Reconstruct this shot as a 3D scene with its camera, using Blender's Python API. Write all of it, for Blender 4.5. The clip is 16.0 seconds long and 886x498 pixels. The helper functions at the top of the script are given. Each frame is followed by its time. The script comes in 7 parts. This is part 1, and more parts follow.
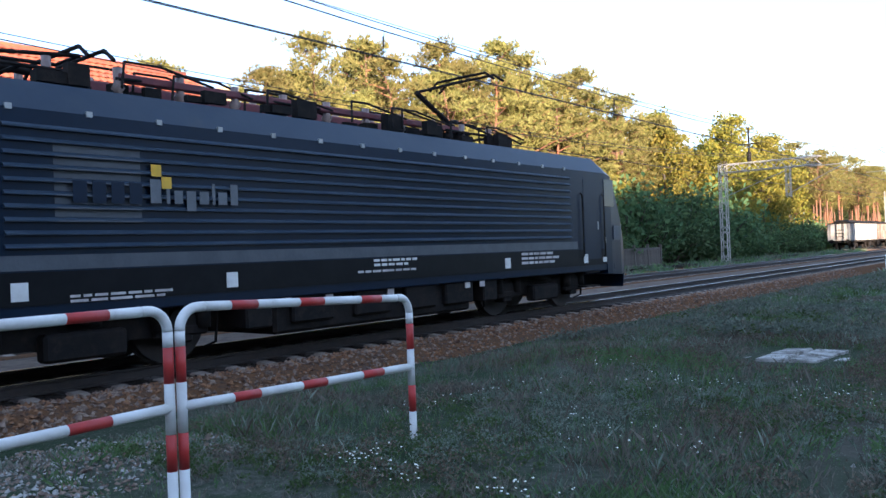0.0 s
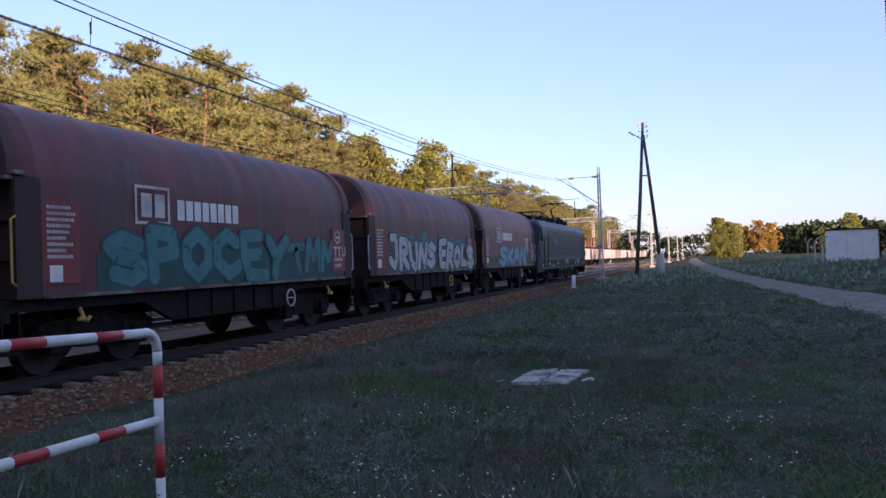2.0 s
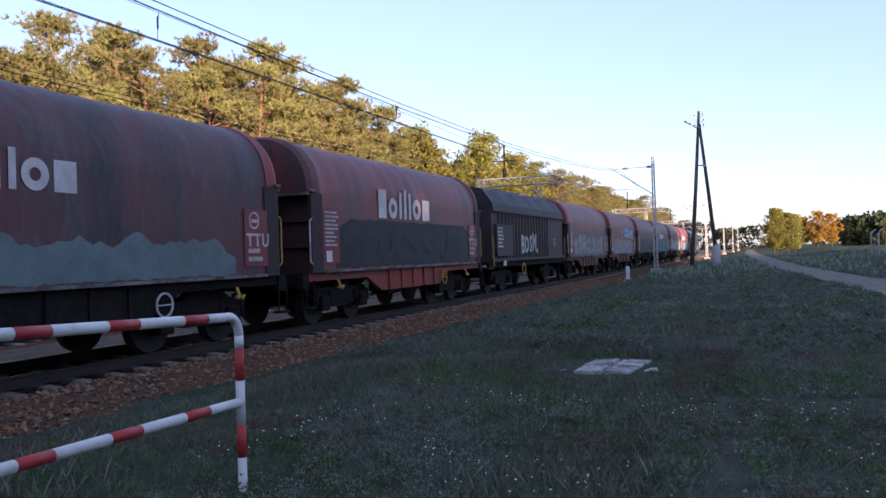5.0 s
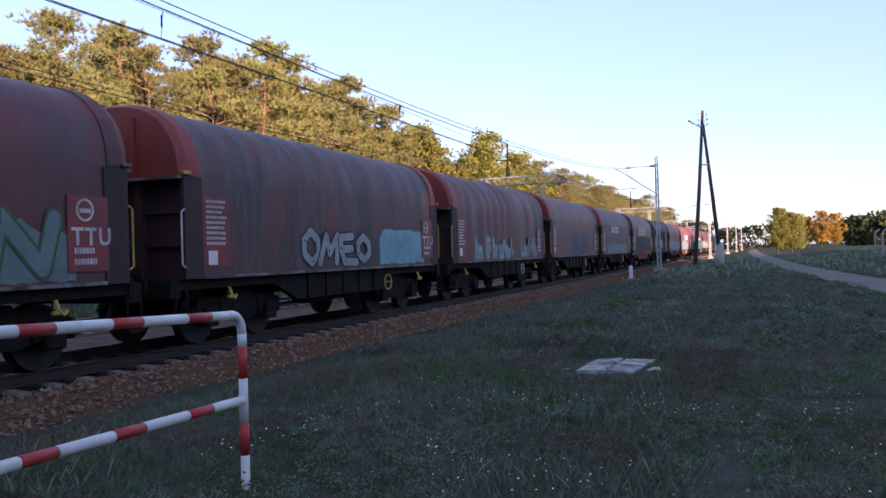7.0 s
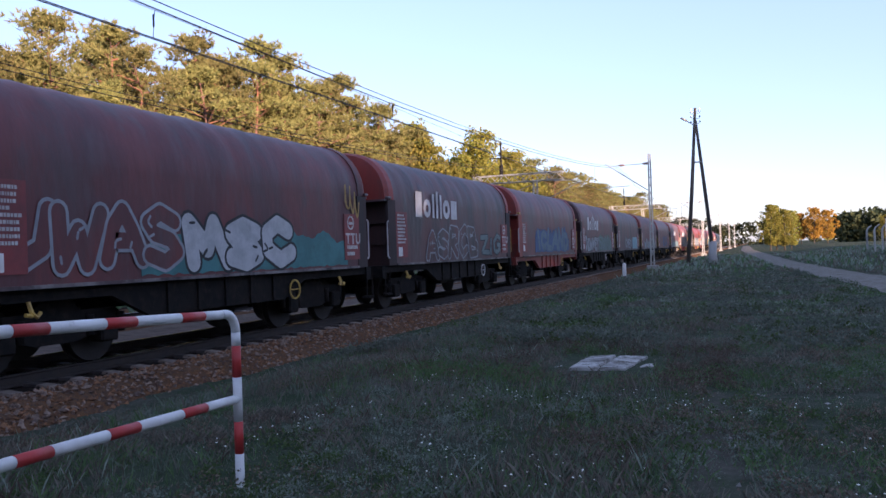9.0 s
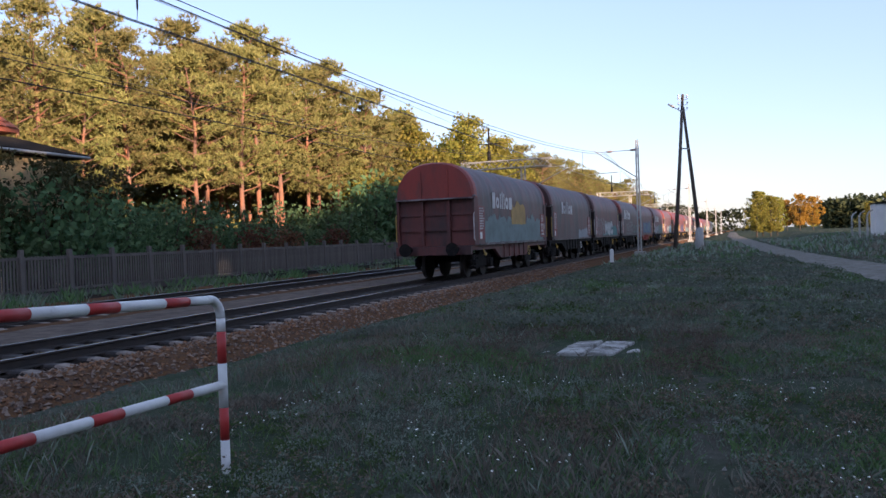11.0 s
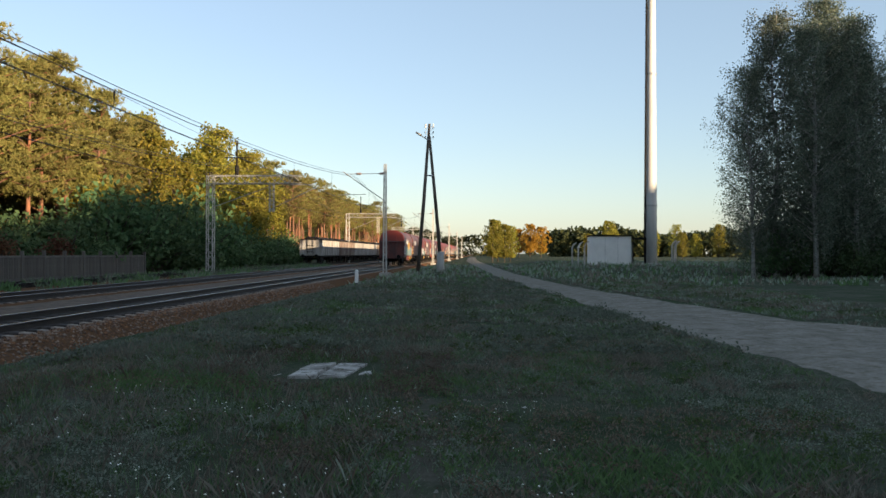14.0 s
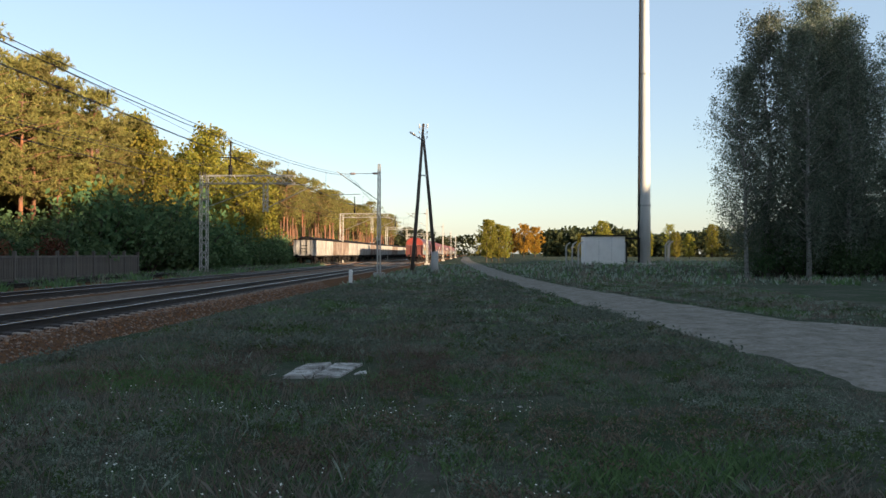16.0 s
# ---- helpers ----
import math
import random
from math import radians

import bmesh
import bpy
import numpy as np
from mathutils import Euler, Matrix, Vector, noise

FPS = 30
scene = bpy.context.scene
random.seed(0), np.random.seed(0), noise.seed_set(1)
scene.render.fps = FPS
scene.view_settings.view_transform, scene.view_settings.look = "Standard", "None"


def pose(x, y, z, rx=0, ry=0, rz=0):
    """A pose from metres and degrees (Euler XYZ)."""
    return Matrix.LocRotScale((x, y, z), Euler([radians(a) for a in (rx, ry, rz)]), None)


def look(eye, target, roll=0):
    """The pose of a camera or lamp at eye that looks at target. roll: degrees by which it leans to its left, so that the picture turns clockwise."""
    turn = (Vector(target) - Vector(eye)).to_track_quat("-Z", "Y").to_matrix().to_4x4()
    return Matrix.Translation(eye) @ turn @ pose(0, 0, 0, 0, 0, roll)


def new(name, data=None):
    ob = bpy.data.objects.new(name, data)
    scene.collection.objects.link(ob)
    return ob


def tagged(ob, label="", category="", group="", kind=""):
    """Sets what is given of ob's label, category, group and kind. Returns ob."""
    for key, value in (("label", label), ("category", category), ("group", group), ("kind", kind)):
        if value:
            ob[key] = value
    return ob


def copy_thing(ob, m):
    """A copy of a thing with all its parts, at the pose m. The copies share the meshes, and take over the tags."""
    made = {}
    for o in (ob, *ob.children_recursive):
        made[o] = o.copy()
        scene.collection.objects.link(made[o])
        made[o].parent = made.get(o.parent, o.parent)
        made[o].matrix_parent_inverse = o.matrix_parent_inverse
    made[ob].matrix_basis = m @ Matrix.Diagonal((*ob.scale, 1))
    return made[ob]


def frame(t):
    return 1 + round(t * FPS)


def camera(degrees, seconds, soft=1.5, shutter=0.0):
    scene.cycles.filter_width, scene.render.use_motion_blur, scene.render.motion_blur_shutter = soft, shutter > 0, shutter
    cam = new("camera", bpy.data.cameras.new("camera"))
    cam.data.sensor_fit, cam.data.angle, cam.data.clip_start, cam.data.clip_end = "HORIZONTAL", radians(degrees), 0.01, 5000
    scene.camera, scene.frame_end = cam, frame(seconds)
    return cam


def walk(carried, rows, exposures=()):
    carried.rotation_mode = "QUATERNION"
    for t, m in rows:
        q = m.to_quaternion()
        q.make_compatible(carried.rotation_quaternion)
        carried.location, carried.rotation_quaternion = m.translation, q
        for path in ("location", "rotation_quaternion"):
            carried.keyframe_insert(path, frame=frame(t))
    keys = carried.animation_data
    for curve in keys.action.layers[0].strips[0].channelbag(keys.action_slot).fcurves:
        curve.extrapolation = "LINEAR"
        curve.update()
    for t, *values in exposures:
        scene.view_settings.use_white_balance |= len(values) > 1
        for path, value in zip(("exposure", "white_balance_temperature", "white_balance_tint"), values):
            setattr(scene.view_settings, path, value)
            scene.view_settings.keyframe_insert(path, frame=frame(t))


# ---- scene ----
cam = camera(57.91, 16.0, soft=1.5)
# seconds, eye x y z, yaw to the left, pitch up, lean to the right
PATH = [
    (0.0, 0.984, -0.624, 1.521, 38.96, 0.30, 2.19),
    (0.1, 0.993, -0.653, 1.555, 35.20, 0.21, 1.89),
    (0.2, 0.915, -0.571, 1.552, 31.30, 0.17, 1.97),
    (0.3, 0.856, -0.515, 1.546, 29.19, -0.11, 1.86),
    (0.5, 0.631, -0.336, 1.514, 24.79, -0.33, 1.60),
    (1.0, 0.349, -0.260, 1.501, 21.85, -0.41, 1.82),
    (1.5, 0.109, -0.080, 1.513, 20.41, 0.31, 2.02),
    (2.0, -0.011, -0.041, 1.557, 18.01, 0.95, 1.93),
    (2.5, -0.101, -0.052, 1.550, 16.94, 1.16, 2.05),
    (3.0, -0.116, -0.071, 1.551, 16.91, 1.29, 1.78),
    (3.5, -0.125, -0.115, 1.533, 17.00, 1.35, 1.74),
    (4.0, -0.141, -0.135, 1.543, 18.59, 0.93, 1.65),
    (4.5, -0.151, -0.140, 1.538, 21.36, 0.48, 1.90),
    (7.0, -0.149, -0.145, 1.535, 21.79, 0.35, 1.62),
    (7.5, -0.133, -0.157, 1.537, 21.63, 0.33, 1.82),
    (8.0, -0.130, -0.160, 1.536, 21.52, 0.32, 1.94),
    (8.5, -0.134, -0.155, 1.532, 21.36, 0.30, 1.94),
    (9.0, -0.130, -0.168, 1.534, 21.36, 0.22, 1.91),
    (11.3, -0.134, -0.134, 1.524, 20.10, -0.89, 1.85),
    (11.5, -0.126, -0.141, 1.531, 19.61, -0.92, 1.68),
    (12.0, -0.105, -0.133, 1.538, 18.34, -0.95, 1.39),
    (12.5, -0.064, -0.089, 1.550, 15.30, -0.74, 0.92),
    (13.0, -0.018, -0.041, 1.571, 9.26, 0.05, -0.14),
    (13.5, -0.021, 0.097, 1.543, 4.30, 0.21, -0.12),
    (14.0, 0.001, 0.004, 1.548, 2.70, 0.30, -0.20),
    (14.5, -0.000, 0.000, 1.550, 2.42, 0.26, -0.16),
    (15.0, -0.008, -0.000, 1.545, 2.30, 0.30, -0.14),
    (15.5, -0.004, 0.000, 1.544, 2.31, 0.31, -0.14),
    (16.0, -0.017, -0.002, 1.544, 2.26, 0.30, -0.17),
]


def eye_row(t, x, y, z, yaw, pitch, lean):
    return t, pose(x, y, z, 90 + pitch, 0, yaw) @ pose(0, 0, 0, 0, 0, -lean)


walk(cam, [eye_row(*r) for r in PATH], exposures=[(0.0, 2.3, 5750, 20), (0.5, 1.95, 5800, 24), (1.0, 1.67, 5850, 33), (1.5, 1.3, 5850, 32), (2.0, 1.35, 5750, 35), (3.0, 1.45, 5750, 36), (4.5, 1.6, 5850, 36), (9.0, 1.6, 5850, 36), (11.5, 1.45, 6300, 28), (12.5, 1.25, 6800, 22), (13.0, 1.06, 6700, 17), (14.0, 1.22, 6800, 14), (16.0, 1.32, 6800, 15)])

# ---- daylight: low evening sun from behind the camera's right ----
SUN_ELEV, SUN_AZ = 8.0, 128.0  # azimuth clockwise from +y, where the sun stands
world = bpy.data.worlds.new("evening_sky")
scene.world = world
world.use_nodes = True
wn = world.node_tree
wn.nodes.clear()
sky = wn.nodes.new("ShaderNodeTexSky")
sky.sky_type, sky.sun_disc = "NISHITA", False
sky.sun_elevation, sky.sun_rotation = radians(SUN_ELEV), radians(SUN_AZ)
sky.altitude, sky.air_density, sky.dust_density, sky.ozone_density = 100, 1.0, 0.7, 1.5
bg = wn.nodes.new("ShaderNodeBackground")
bg.inputs[1].default_value = 0.15
wo = wn.nodes.new("ShaderNodeOutputWorld")
hs = wn.nodes.new("ShaderNodeHueSaturation")
hs.inputs["Saturation"].default_value = 0.92
tint = wn.nodes.new("ShaderNodeMix")
tint.data_type, tint.blend_type = "RGBA", "MULTIPLY"
tint.inputs[0].default_value = 1.0
tint.inputs[7].default_value = (0.93, 0.97, 1.1, 1)
wn.links.new(sky.outputs[0], hs.inputs["Color"])
wn.links.new(hs.outputs[0], tint.inputs[6])
haze = wn.nodes.new("ShaderNodeMix")  # thin even evening haze over the whole dome
haze.data_type = "RGBA"
haze.inputs[0].default_value = 0.5
haze.inputs[7].default_value = (1.09, 1.53, 1.82, 1)
wn.links.new(tint.outputs[2], haze.inputs[6])
wn.links.new(haze.outputs[2], bg.inputs[0])
wn.links.new(bg.outputs[0], wo.inputs[0])
sun = new("sun", bpy.data.lights.new("sun", "SUN"))
sun.data.energy, sun.data.angle, sun.data.color = 5.0, radians(0.6), (1.0, 0.78, 0.5)
_az = radians(SUN_AZ)
SUN_DIR = Vector((math.sin(_az) * math.cos(radians(SUN_ELEV)), math.cos(_az) * math.cos(radians(SUN_ELEV)), math.sin(radians(SUN_ELEV))))
sun.matrix_world = look(SUN_DIR * 50, (0, 0, 0))


# ---- helpers of this scene ----
def box(bm, x0, x1, y0, y1, z0, z1, bevel=0.0, m=None):
    vs = [bm.verts.new((x, y, z)) for x in (x0, x1) for y in (y0, y1) for z in (z0, z1)]
    fs = [bm.faces.new([vs[i] for i in q]) for q in ((0, 1, 3, 2), (4, 6, 7, 5), (0, 4, 5, 1), (2, 3, 7, 6), (0, 2, 6, 4), (1, 5, 7, 3))]
    if m is not None:
        for v in vs:
            v.co = m @ v.co
    if bevel:
        es = {e for f in fs for e in f.edges}
        bmesh.ops.bevel(bm, geom=list(es), offset=bevel, segments=1, affect="EDGES", clamp_overlap=True)
    return vs


def ring(bm, centre, ax_u, ax_v, r, n):
    return [bm.verts.new(centre + (ax_u * math.cos(2 * math.pi * i / n) + ax_v * math.sin(2 * math.pi * i / n)) * r) for i in range(n)]


def tube(bm, pts, radii, n=8, cap=True):
    """A round bar along points; radii one number or one a point."""
    pts = [Vector(p) for p in pts]
    if not isinstance(radii, (list, tuple)):
        radii = [radii] * len(pts)
    rings, ref = [], None
    for i, p in enumerate(pts):
        d = (pts[min(i + 1, len(pts) - 1)] - pts[max(i - 1, 0)]).normalized()
        if ref is None:
            ref = Vector((0, 0, 1)) if abs(d.z) < 0.9 else Vector((1, 0, 0))
        u = d.cross(ref).normalized()
        v = u.cross(d).normalized()
        ref = v
        rings.append(ring(bm, p, u, v, radii[i], n))
    for a, b in zip(rings, rings[1:]):
        for i in range(n):
            f = bm.faces.new((a[i], b[i], b[(i + 1) % n], a[(i + 1) % n]))
            f.smooth = n > 6
    if cap:
        bm.faces.new(rings[0])
        bm.faces.new(rings[-1][::-1])
    return rings


def disc(bm, centre, axis, r, depth, n=20, hole=0.0):
    """A wheel-like disc about an axis."""
    axis = Vector(axis).normalized()
    u = axis.cross(Vector((0, 0, 1)) if abs(axis.z) < 0.9 else Vector((1, 0, 0))).normalized()
    v = axis.cross(u)
    c = Vector(centre)
    a, b = ring(bm, c - axis * depth / 2, u, v, r, n), ring(bm, c + axis * depth / 2, u, v, r, n)
    for i in range(n):
        bm.faces.new((a[i], a[(i + 1) % n], b[(i + 1) % n], b[i]))
    if hole:
        a2, b2 = ring(bm, c - axis * depth / 2, u, v, hole, n), ring(bm, c + axis * depth / 2, u, v, hole, n)
        for i in range(n):
            j = (i + 1) % n
            bm.faces.new((a2[i], b2[i], b2[j], a2[j]))
            bm.faces.new((a[i], a2[i], a2[j], a[j]))
            bm.faces.new((b[i], b[j], b2[j], b2[i]))
    else:
        bm.faces.new(a[::-1])
        bm.faces.new(b)


def loft(bm, sections, closed=True, caps=True, smooth=False):
    """Skin between sections of equal point count."""
    rows = [[bm.verts.new(p) for p in s] for s in sections]
    n = len(rows[0])
    for a, b in zip(rows, rows[1:]):
        for i in range(n if closed else n - 1):
            f = bm.faces.new((a[i], a[(i + 1) % n], b[(i + 1) % n], b[i]))
            f.smooth = smooth
    if caps and closed:
        bm.faces.new(rows[0][::-1])
        bm.faces.new(rows[-1])
    return rows


def mesh_of(name, bm, mats):
    bmesh.ops.recalc_face_normals(bm, faces=bm.faces[:])
    me = bpy.data.meshes.new(name)
    bm.to_mesh(me)
    bm.free()
    for m in mats if isinstance(mats, (list, tuple)) else [mats]:
        me.materials.append(m)
    return me


def part(name, bm, material, parent=None, label=""):
    ob = new(name, bm if isinstance(bm, bpy.types.Mesh) else mesh_of(name, bm, material))
    if parent is not None:
        ob.parent = parent
    if label:
        ob["label"] = label
    return ob


def thing(name, label, category, group="", kind="", at=None):
    ob = tagged(new(name), label, category, group, kind)
    if at is not None:
        ob.matrix_basis = at
    return ob


# ---- materials ----
def material(name, base, rough=0.7, metal=0.0, second=None, scale=4.0, grain=0.15, bump=0.2, streak=1.0, spec=0.5, rnd=0.0, third=None, fac=(0.42, 0.62), dirt=None, dirt_at=(0.55, 0.75), dirt_scale=1.2, transl=0.0):
    """Base colour mixed with a second in patches, fine grain and bump. streak stretches the patches downwards."""
    m = bpy.data.materials.new(name)
    m.use_nodes = True
    nt = m.node_tree
    b = nt.nodes["Principled BSDF"]
    b.inputs["Roughness"].default_value, b.inputs["Metallic"].default_value = rough, metal
    b.inputs["Specular IOR Level"].default_value = spec
    L = nt.links.new
    tc = nt.nodes.new("ShaderNodeTexCoord")
    mp = nt.nodes.new("ShaderNodeMapping")
    mp.inputs["Scale"].default_value = (1, 1, 1 / streak)
    L(tc.outputs["Object"], mp.inputs[0])

    def tex(s, detail=6.0, r=0.6):
        t = nt.nodes.new("ShaderNodeTexNoise")
        t.inputs["Scale"].default_value, t.inputs["Detail"].default_value, t.inputs["Roughness"].default_value = s, detail, r
        L(mp.outputs[0], t.inputs["Vector"])
        return t

    def ramp(src, lo, hi):
        r = nt.nodes.new("ShaderNodeMapRange")
        r.inputs[1].default_value, r.inputs[2].default_value = lo, hi
        L(src, r.inputs[0])
        return r.outputs[0]

    def mix(f, a, c, mode="MIX"):
        x = nt.nodes.new("ShaderNodeMix")
        x.data_type, x.blend_type = "RGBA", mode
        if isinstance(f, (int, float)):
            x.inputs[0].default_value = f
        else:
            L(f, x.inputs[0])
        for v, k in ((a, 6), (c, 7)):
            if isinstance(v, tuple):
                x.inputs[k].default_value = (*v, 1)
            else:
                L(v, x.inputs[k])
        return x.outputs[2]

    big, fine = tex(scale), tex(scale * 9, 3.0)
    col = mix(ramp(big.outputs[0], *fac), base, second or tuple(c * 0.7 for c in base))
    if third:
        t3 = tex(scale * 2.7)
        col = mix(ramp(t3.outputs[0], 0.5, 0.68), col, third)
    if dirt:
        td = tex(dirt_scale, 8.0, 0.7)
        col = mix(ramp(td.outputs[0], *dirt_at), col, dirt)
    if rnd:
        oi = nt.nodes.new("ShaderNodeObjectInfo")
        hv = nt.nodes.new("ShaderNodeHueSaturation")
        r = nt.nodes.new("ShaderNodeMapRange")
        r.inputs[3].default_value, r.inputs[4].default_value = 1 - rnd, 1 + rnd
        L(oi.outputs["Random"], r.inputs[0])
        L(r.outputs[0], hv.inputs["Value"])
        L(col, hv.inputs["Color"])
        col = hv.outputs[0]
    g = nt.nodes.new("ShaderNodeMapRange")
    g.inputs[3].default_value, g.inputs[4].default_value = 1 - grain, 1 + grain
    L(fine.outputs[0], g.inputs[0])
    hv2 = nt.nodes.new("ShaderNodeHueSaturation")
    L(g.outputs[0], hv2.inputs["Value"])
    L(col, hv2.inputs["Color"])
    L(hv2.outputs[0], b.inputs["Base Color"])
    if bump:
        bp = nt.nodes.new("ShaderNodeBump")
        bp.inputs["Strength"].default_value, bp.inputs["Distance"].default_value = bump, 0.02
        L(fine.outputs[0], bp.inputs["Height"])
        L(bp.outputs[0], b.inputs["Normal"])
    if transl:
        tr = nt.nodes.new("ShaderNodeBsdfTranslucent")
        L(hv2.outputs[0], tr.inputs[0])
        ms = nt.nodes.new("ShaderNodeMixShader")
        ms.inputs[0].default_value = transl
        out = nt.nodes["Material Output"]
        L(b.outputs[0], ms.inputs[1])
        L(tr.outputs[0], ms.inputs[2])
        L(ms.outputs[0], out.inputs[0])
    return m


BALLAST = material("ballast", (0.15, 0.075, 0.038), 0.9, second=(0.125, 0.075, 0.048), third=(0.06, 0.05, 0.045), scale=6, grain=0.5, bump=1.0, spec=0.0)
SLEEPER = material("sleeper_concrete", (0.3, 0.245, 0.2), 0.85, second=(0.19, 0.14, 0.11), scale=3, rnd=0.2)
DARKSLEEPER = material("dark_sleeper_concrete", (0.06, 0.047, 0.04), 0.8, second=(0.035, 0.028, 0.025), scale=3, rnd=0.2)
RAILTOP = material("rail_polished", (0.55, 0.52, 0.5), 0.25, 1.0, scale=8, grain=0.1, bump=0)
RAILRUST = material("rail_rust", (0.035, 0.025, 0.02), 0.85, second=(0.025, 0.02, 0.018), scale=6)
DIRTROAD = material("sandy_track", (0.24, 0.222, 0.192), 0.95, second=(0.17, 0.157, 0.134), third=(0.17, 0.155, 0.125), scale=1.7, grain=0.45, bump=0.45, spec=0.0, dirt=(0.09, 0.085, 0.06), dirt_at=(0.56, 0.7), dirt_scale=2.5)
WHITE = material("white_paint", (0.74, 0.73, 0.7), 0.5, second=(0.62, 0.6, 0.57), scale=3, grain=0.06, bump=0.08, dirt=(0.35, 0.32, 0.28), dirt_at=(0.62, 0.8), dirt_scale=6)
RED = material("red_paint", (0.5, 0.035, 0.03), 0.5, second=(0.4, 0.04, 0.035), scale=4, grain=0.08, bump=0.08, dirt=(0.3, 0.12, 0.1), dirt_at=(0.64, 0.8), dirt_scale=7)
CONCRETE = material("concrete", (0.42, 0.4, 0.37), 0.9, second=(0.33, 0.31, 0.28), scale=1.5, streak=3, bump=0.4)
WOOD = material("creosoted_wood", (0.07, 0.055, 0.045), 0.9, second=(0.11, 0.09, 0.075), scale=3, streak=12, bump=0.4)
STEEL = material("galvanised_steel", (0.42, 0.42, 0.41), 0.55, 0.6, second=(0.33, 0.33, 0.32), scale=3)
BLACKSTEEL = material("grimy_underframe", (0.010, 0.0095, 0.0095), 0.8, second=(0.017, 0.014, 0.0125), third=(0.024, 0.018, 0.015), scale=2.5, spec=0.15)
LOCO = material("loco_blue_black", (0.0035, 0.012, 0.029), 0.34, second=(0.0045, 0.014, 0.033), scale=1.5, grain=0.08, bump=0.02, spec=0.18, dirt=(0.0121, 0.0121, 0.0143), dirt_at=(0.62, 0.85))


# ---- ground ----
TRACK_A, TRACK_B, TRACK_C = -10.3, -16.3, -22.1


def smooth(a, b, v):
    k = min(1.0, max(0.0, (v - a) / (b - a)))
    return k * k * (3 - 2 * k)


def ground_z(x, y):
    z = -0.36 * smooth(-5.0, -7.6, x) + 0.3 * smooth(-22, -30, x)
    z += 0.55 * smooth(45, 70, y) * smooth(4, 11, x)
    near = 1.0 - smooth(60, 140, math.hypot(x, y))
    z += near * (0.05 * noise.noise(Vector((x * 0.5, y * 0.5, 0))) + 0.025 * noise.noise(Vector((x * 1.7, y * 1.7, 3))))
    return z


def grid_sheet(name, xs, ys, mat, zf):
    me = bpy.data.meshes.new(name)
    nx, ny = len(xs), len(ys)
    me.from_pydata([(x, y, zf(x, y)) for y in ys for x in xs], [], [(j * nx + i, j * nx + i + 1, (j + 1) * nx + i + 1, (j + 1) * nx + i) for j in range(ny - 1) for i in range(nx - 1)])
    me.materials.append(mat)
    for p in me.polygons:
        p.use_smooth = True
    return new(name, me)


def soil_material():
    """Dry grass and moss over sandy soil, with trodden bare spots."""
    m = bpy.data.materials.new("meadow_soil")
    m.use_nodes = True
    nt = m.node_tree
    b = nt.nodes["Principled BSDF"]
    b.inputs["Roughness"].default_value, b.inputs["Specular IOR Level"].default_value = 0.95, 0.0
    L = nt.links.new
    tc = nt.nodes.new("ShaderNodeTexCoord")

    def tex(s, d=6.0, r=0.65):
        t = nt.nodes.new("ShaderNodeTexNoise")
        t.inputs["Scale"].default_value, t.inputs["Detail"].default_value, t.inputs["Roughness"].default_value = s, d, r
        L(tc.outputs["Object"], t.inputs["Vector"])
        return t.outputs[0]

    def mix(src, lo, hi, a, c):
        r = nt.nodes.new("ShaderNodeMapRange")
        r.inputs[1].default_value, r.inputs[2].default_value = lo, hi
        L(src, r.inputs[0])
        x = nt.nodes.new("ShaderNodeMix")
        x.data_type = "RGBA"
        L(r.outputs[0], x.inputs[0])
        for v, k in ((a, 6), (c, 7)):
            if isinstance(v, tuple):
                x.inputs[k].default_value = (*v, 1)
            else:
                L(v, x.inputs[k])
        return x.outputs[2]

    col = mix(tex(0.55), 0.4, 0.62, (0.055, 0.084, 0.045), (0.11, 0.112, 0.09))
    col = mix(tex(0.3), 0.48, 0.6, col, (0.15, 0.143, 0.12))
    col = mix(tex(2.6), 0.5, 0.7, col, (0.04, 0.075, 0.032))
    col = mix(tex(14, 4.0), 0.35, 0.7, col, (0.05, 0.064, 0.044))
    col = mix(tex(60, 2.0), 0.62, 0.72, col, (0.265, 0.255, 0.201))
    # trodden footpath wandering over the meadow
    def calc(op, a, c):
        n = nt.nodes.new("ShaderNodeMath")
        n.operation = op
        for v, k in ((a, 0), (c, 1)):
            if isinstance(v, (int, float)):
                n.inputs[k].default_value = v
            else:
                L(v, n.inputs[k])
        return n.outputs[0]

    sep = nt.nodes.new("ShaderNodeSeparateXYZ")
    L(tc.outputs["Object"], sep.inputs[0])
    off = calc("ADD", calc("ADD", sep.outputs[0], calc("MULTIPLY", sep.outputs[1], 0.12)), -0.23)
    off = calc("ABSOLUTE", calc("ADD", off, calc("MULTIPLY", calc("SUBTRACT", tex(0.7), 0.5), 1.6)), 0)
    along = calc("MULTIPLY", calc("ABSOLUTE", calc("SUBTRACT", sep.outputs[1], 6.3), 0), 0.13)
    worn = calc("ADD", calc("ADD", off, along), calc("MULTIPLY", tex(7.0), 0.9))
    col = mix(worn, 0.35, 1.0, (0.12, 0.108, 0.09), col)
    L(col, b.inputs["Base Color"])
    bp = nt.nodes.new("ShaderNodeBump")
    bp.inputs["Strength"].default_value, bp.inputs["Distance"].default_value = 0.9, 0.05
    L(tex(22, 5.0, 0.75), bp.inputs["Height"])
    L(bp.outputs[0], b.inputs["Normal"])
    return m


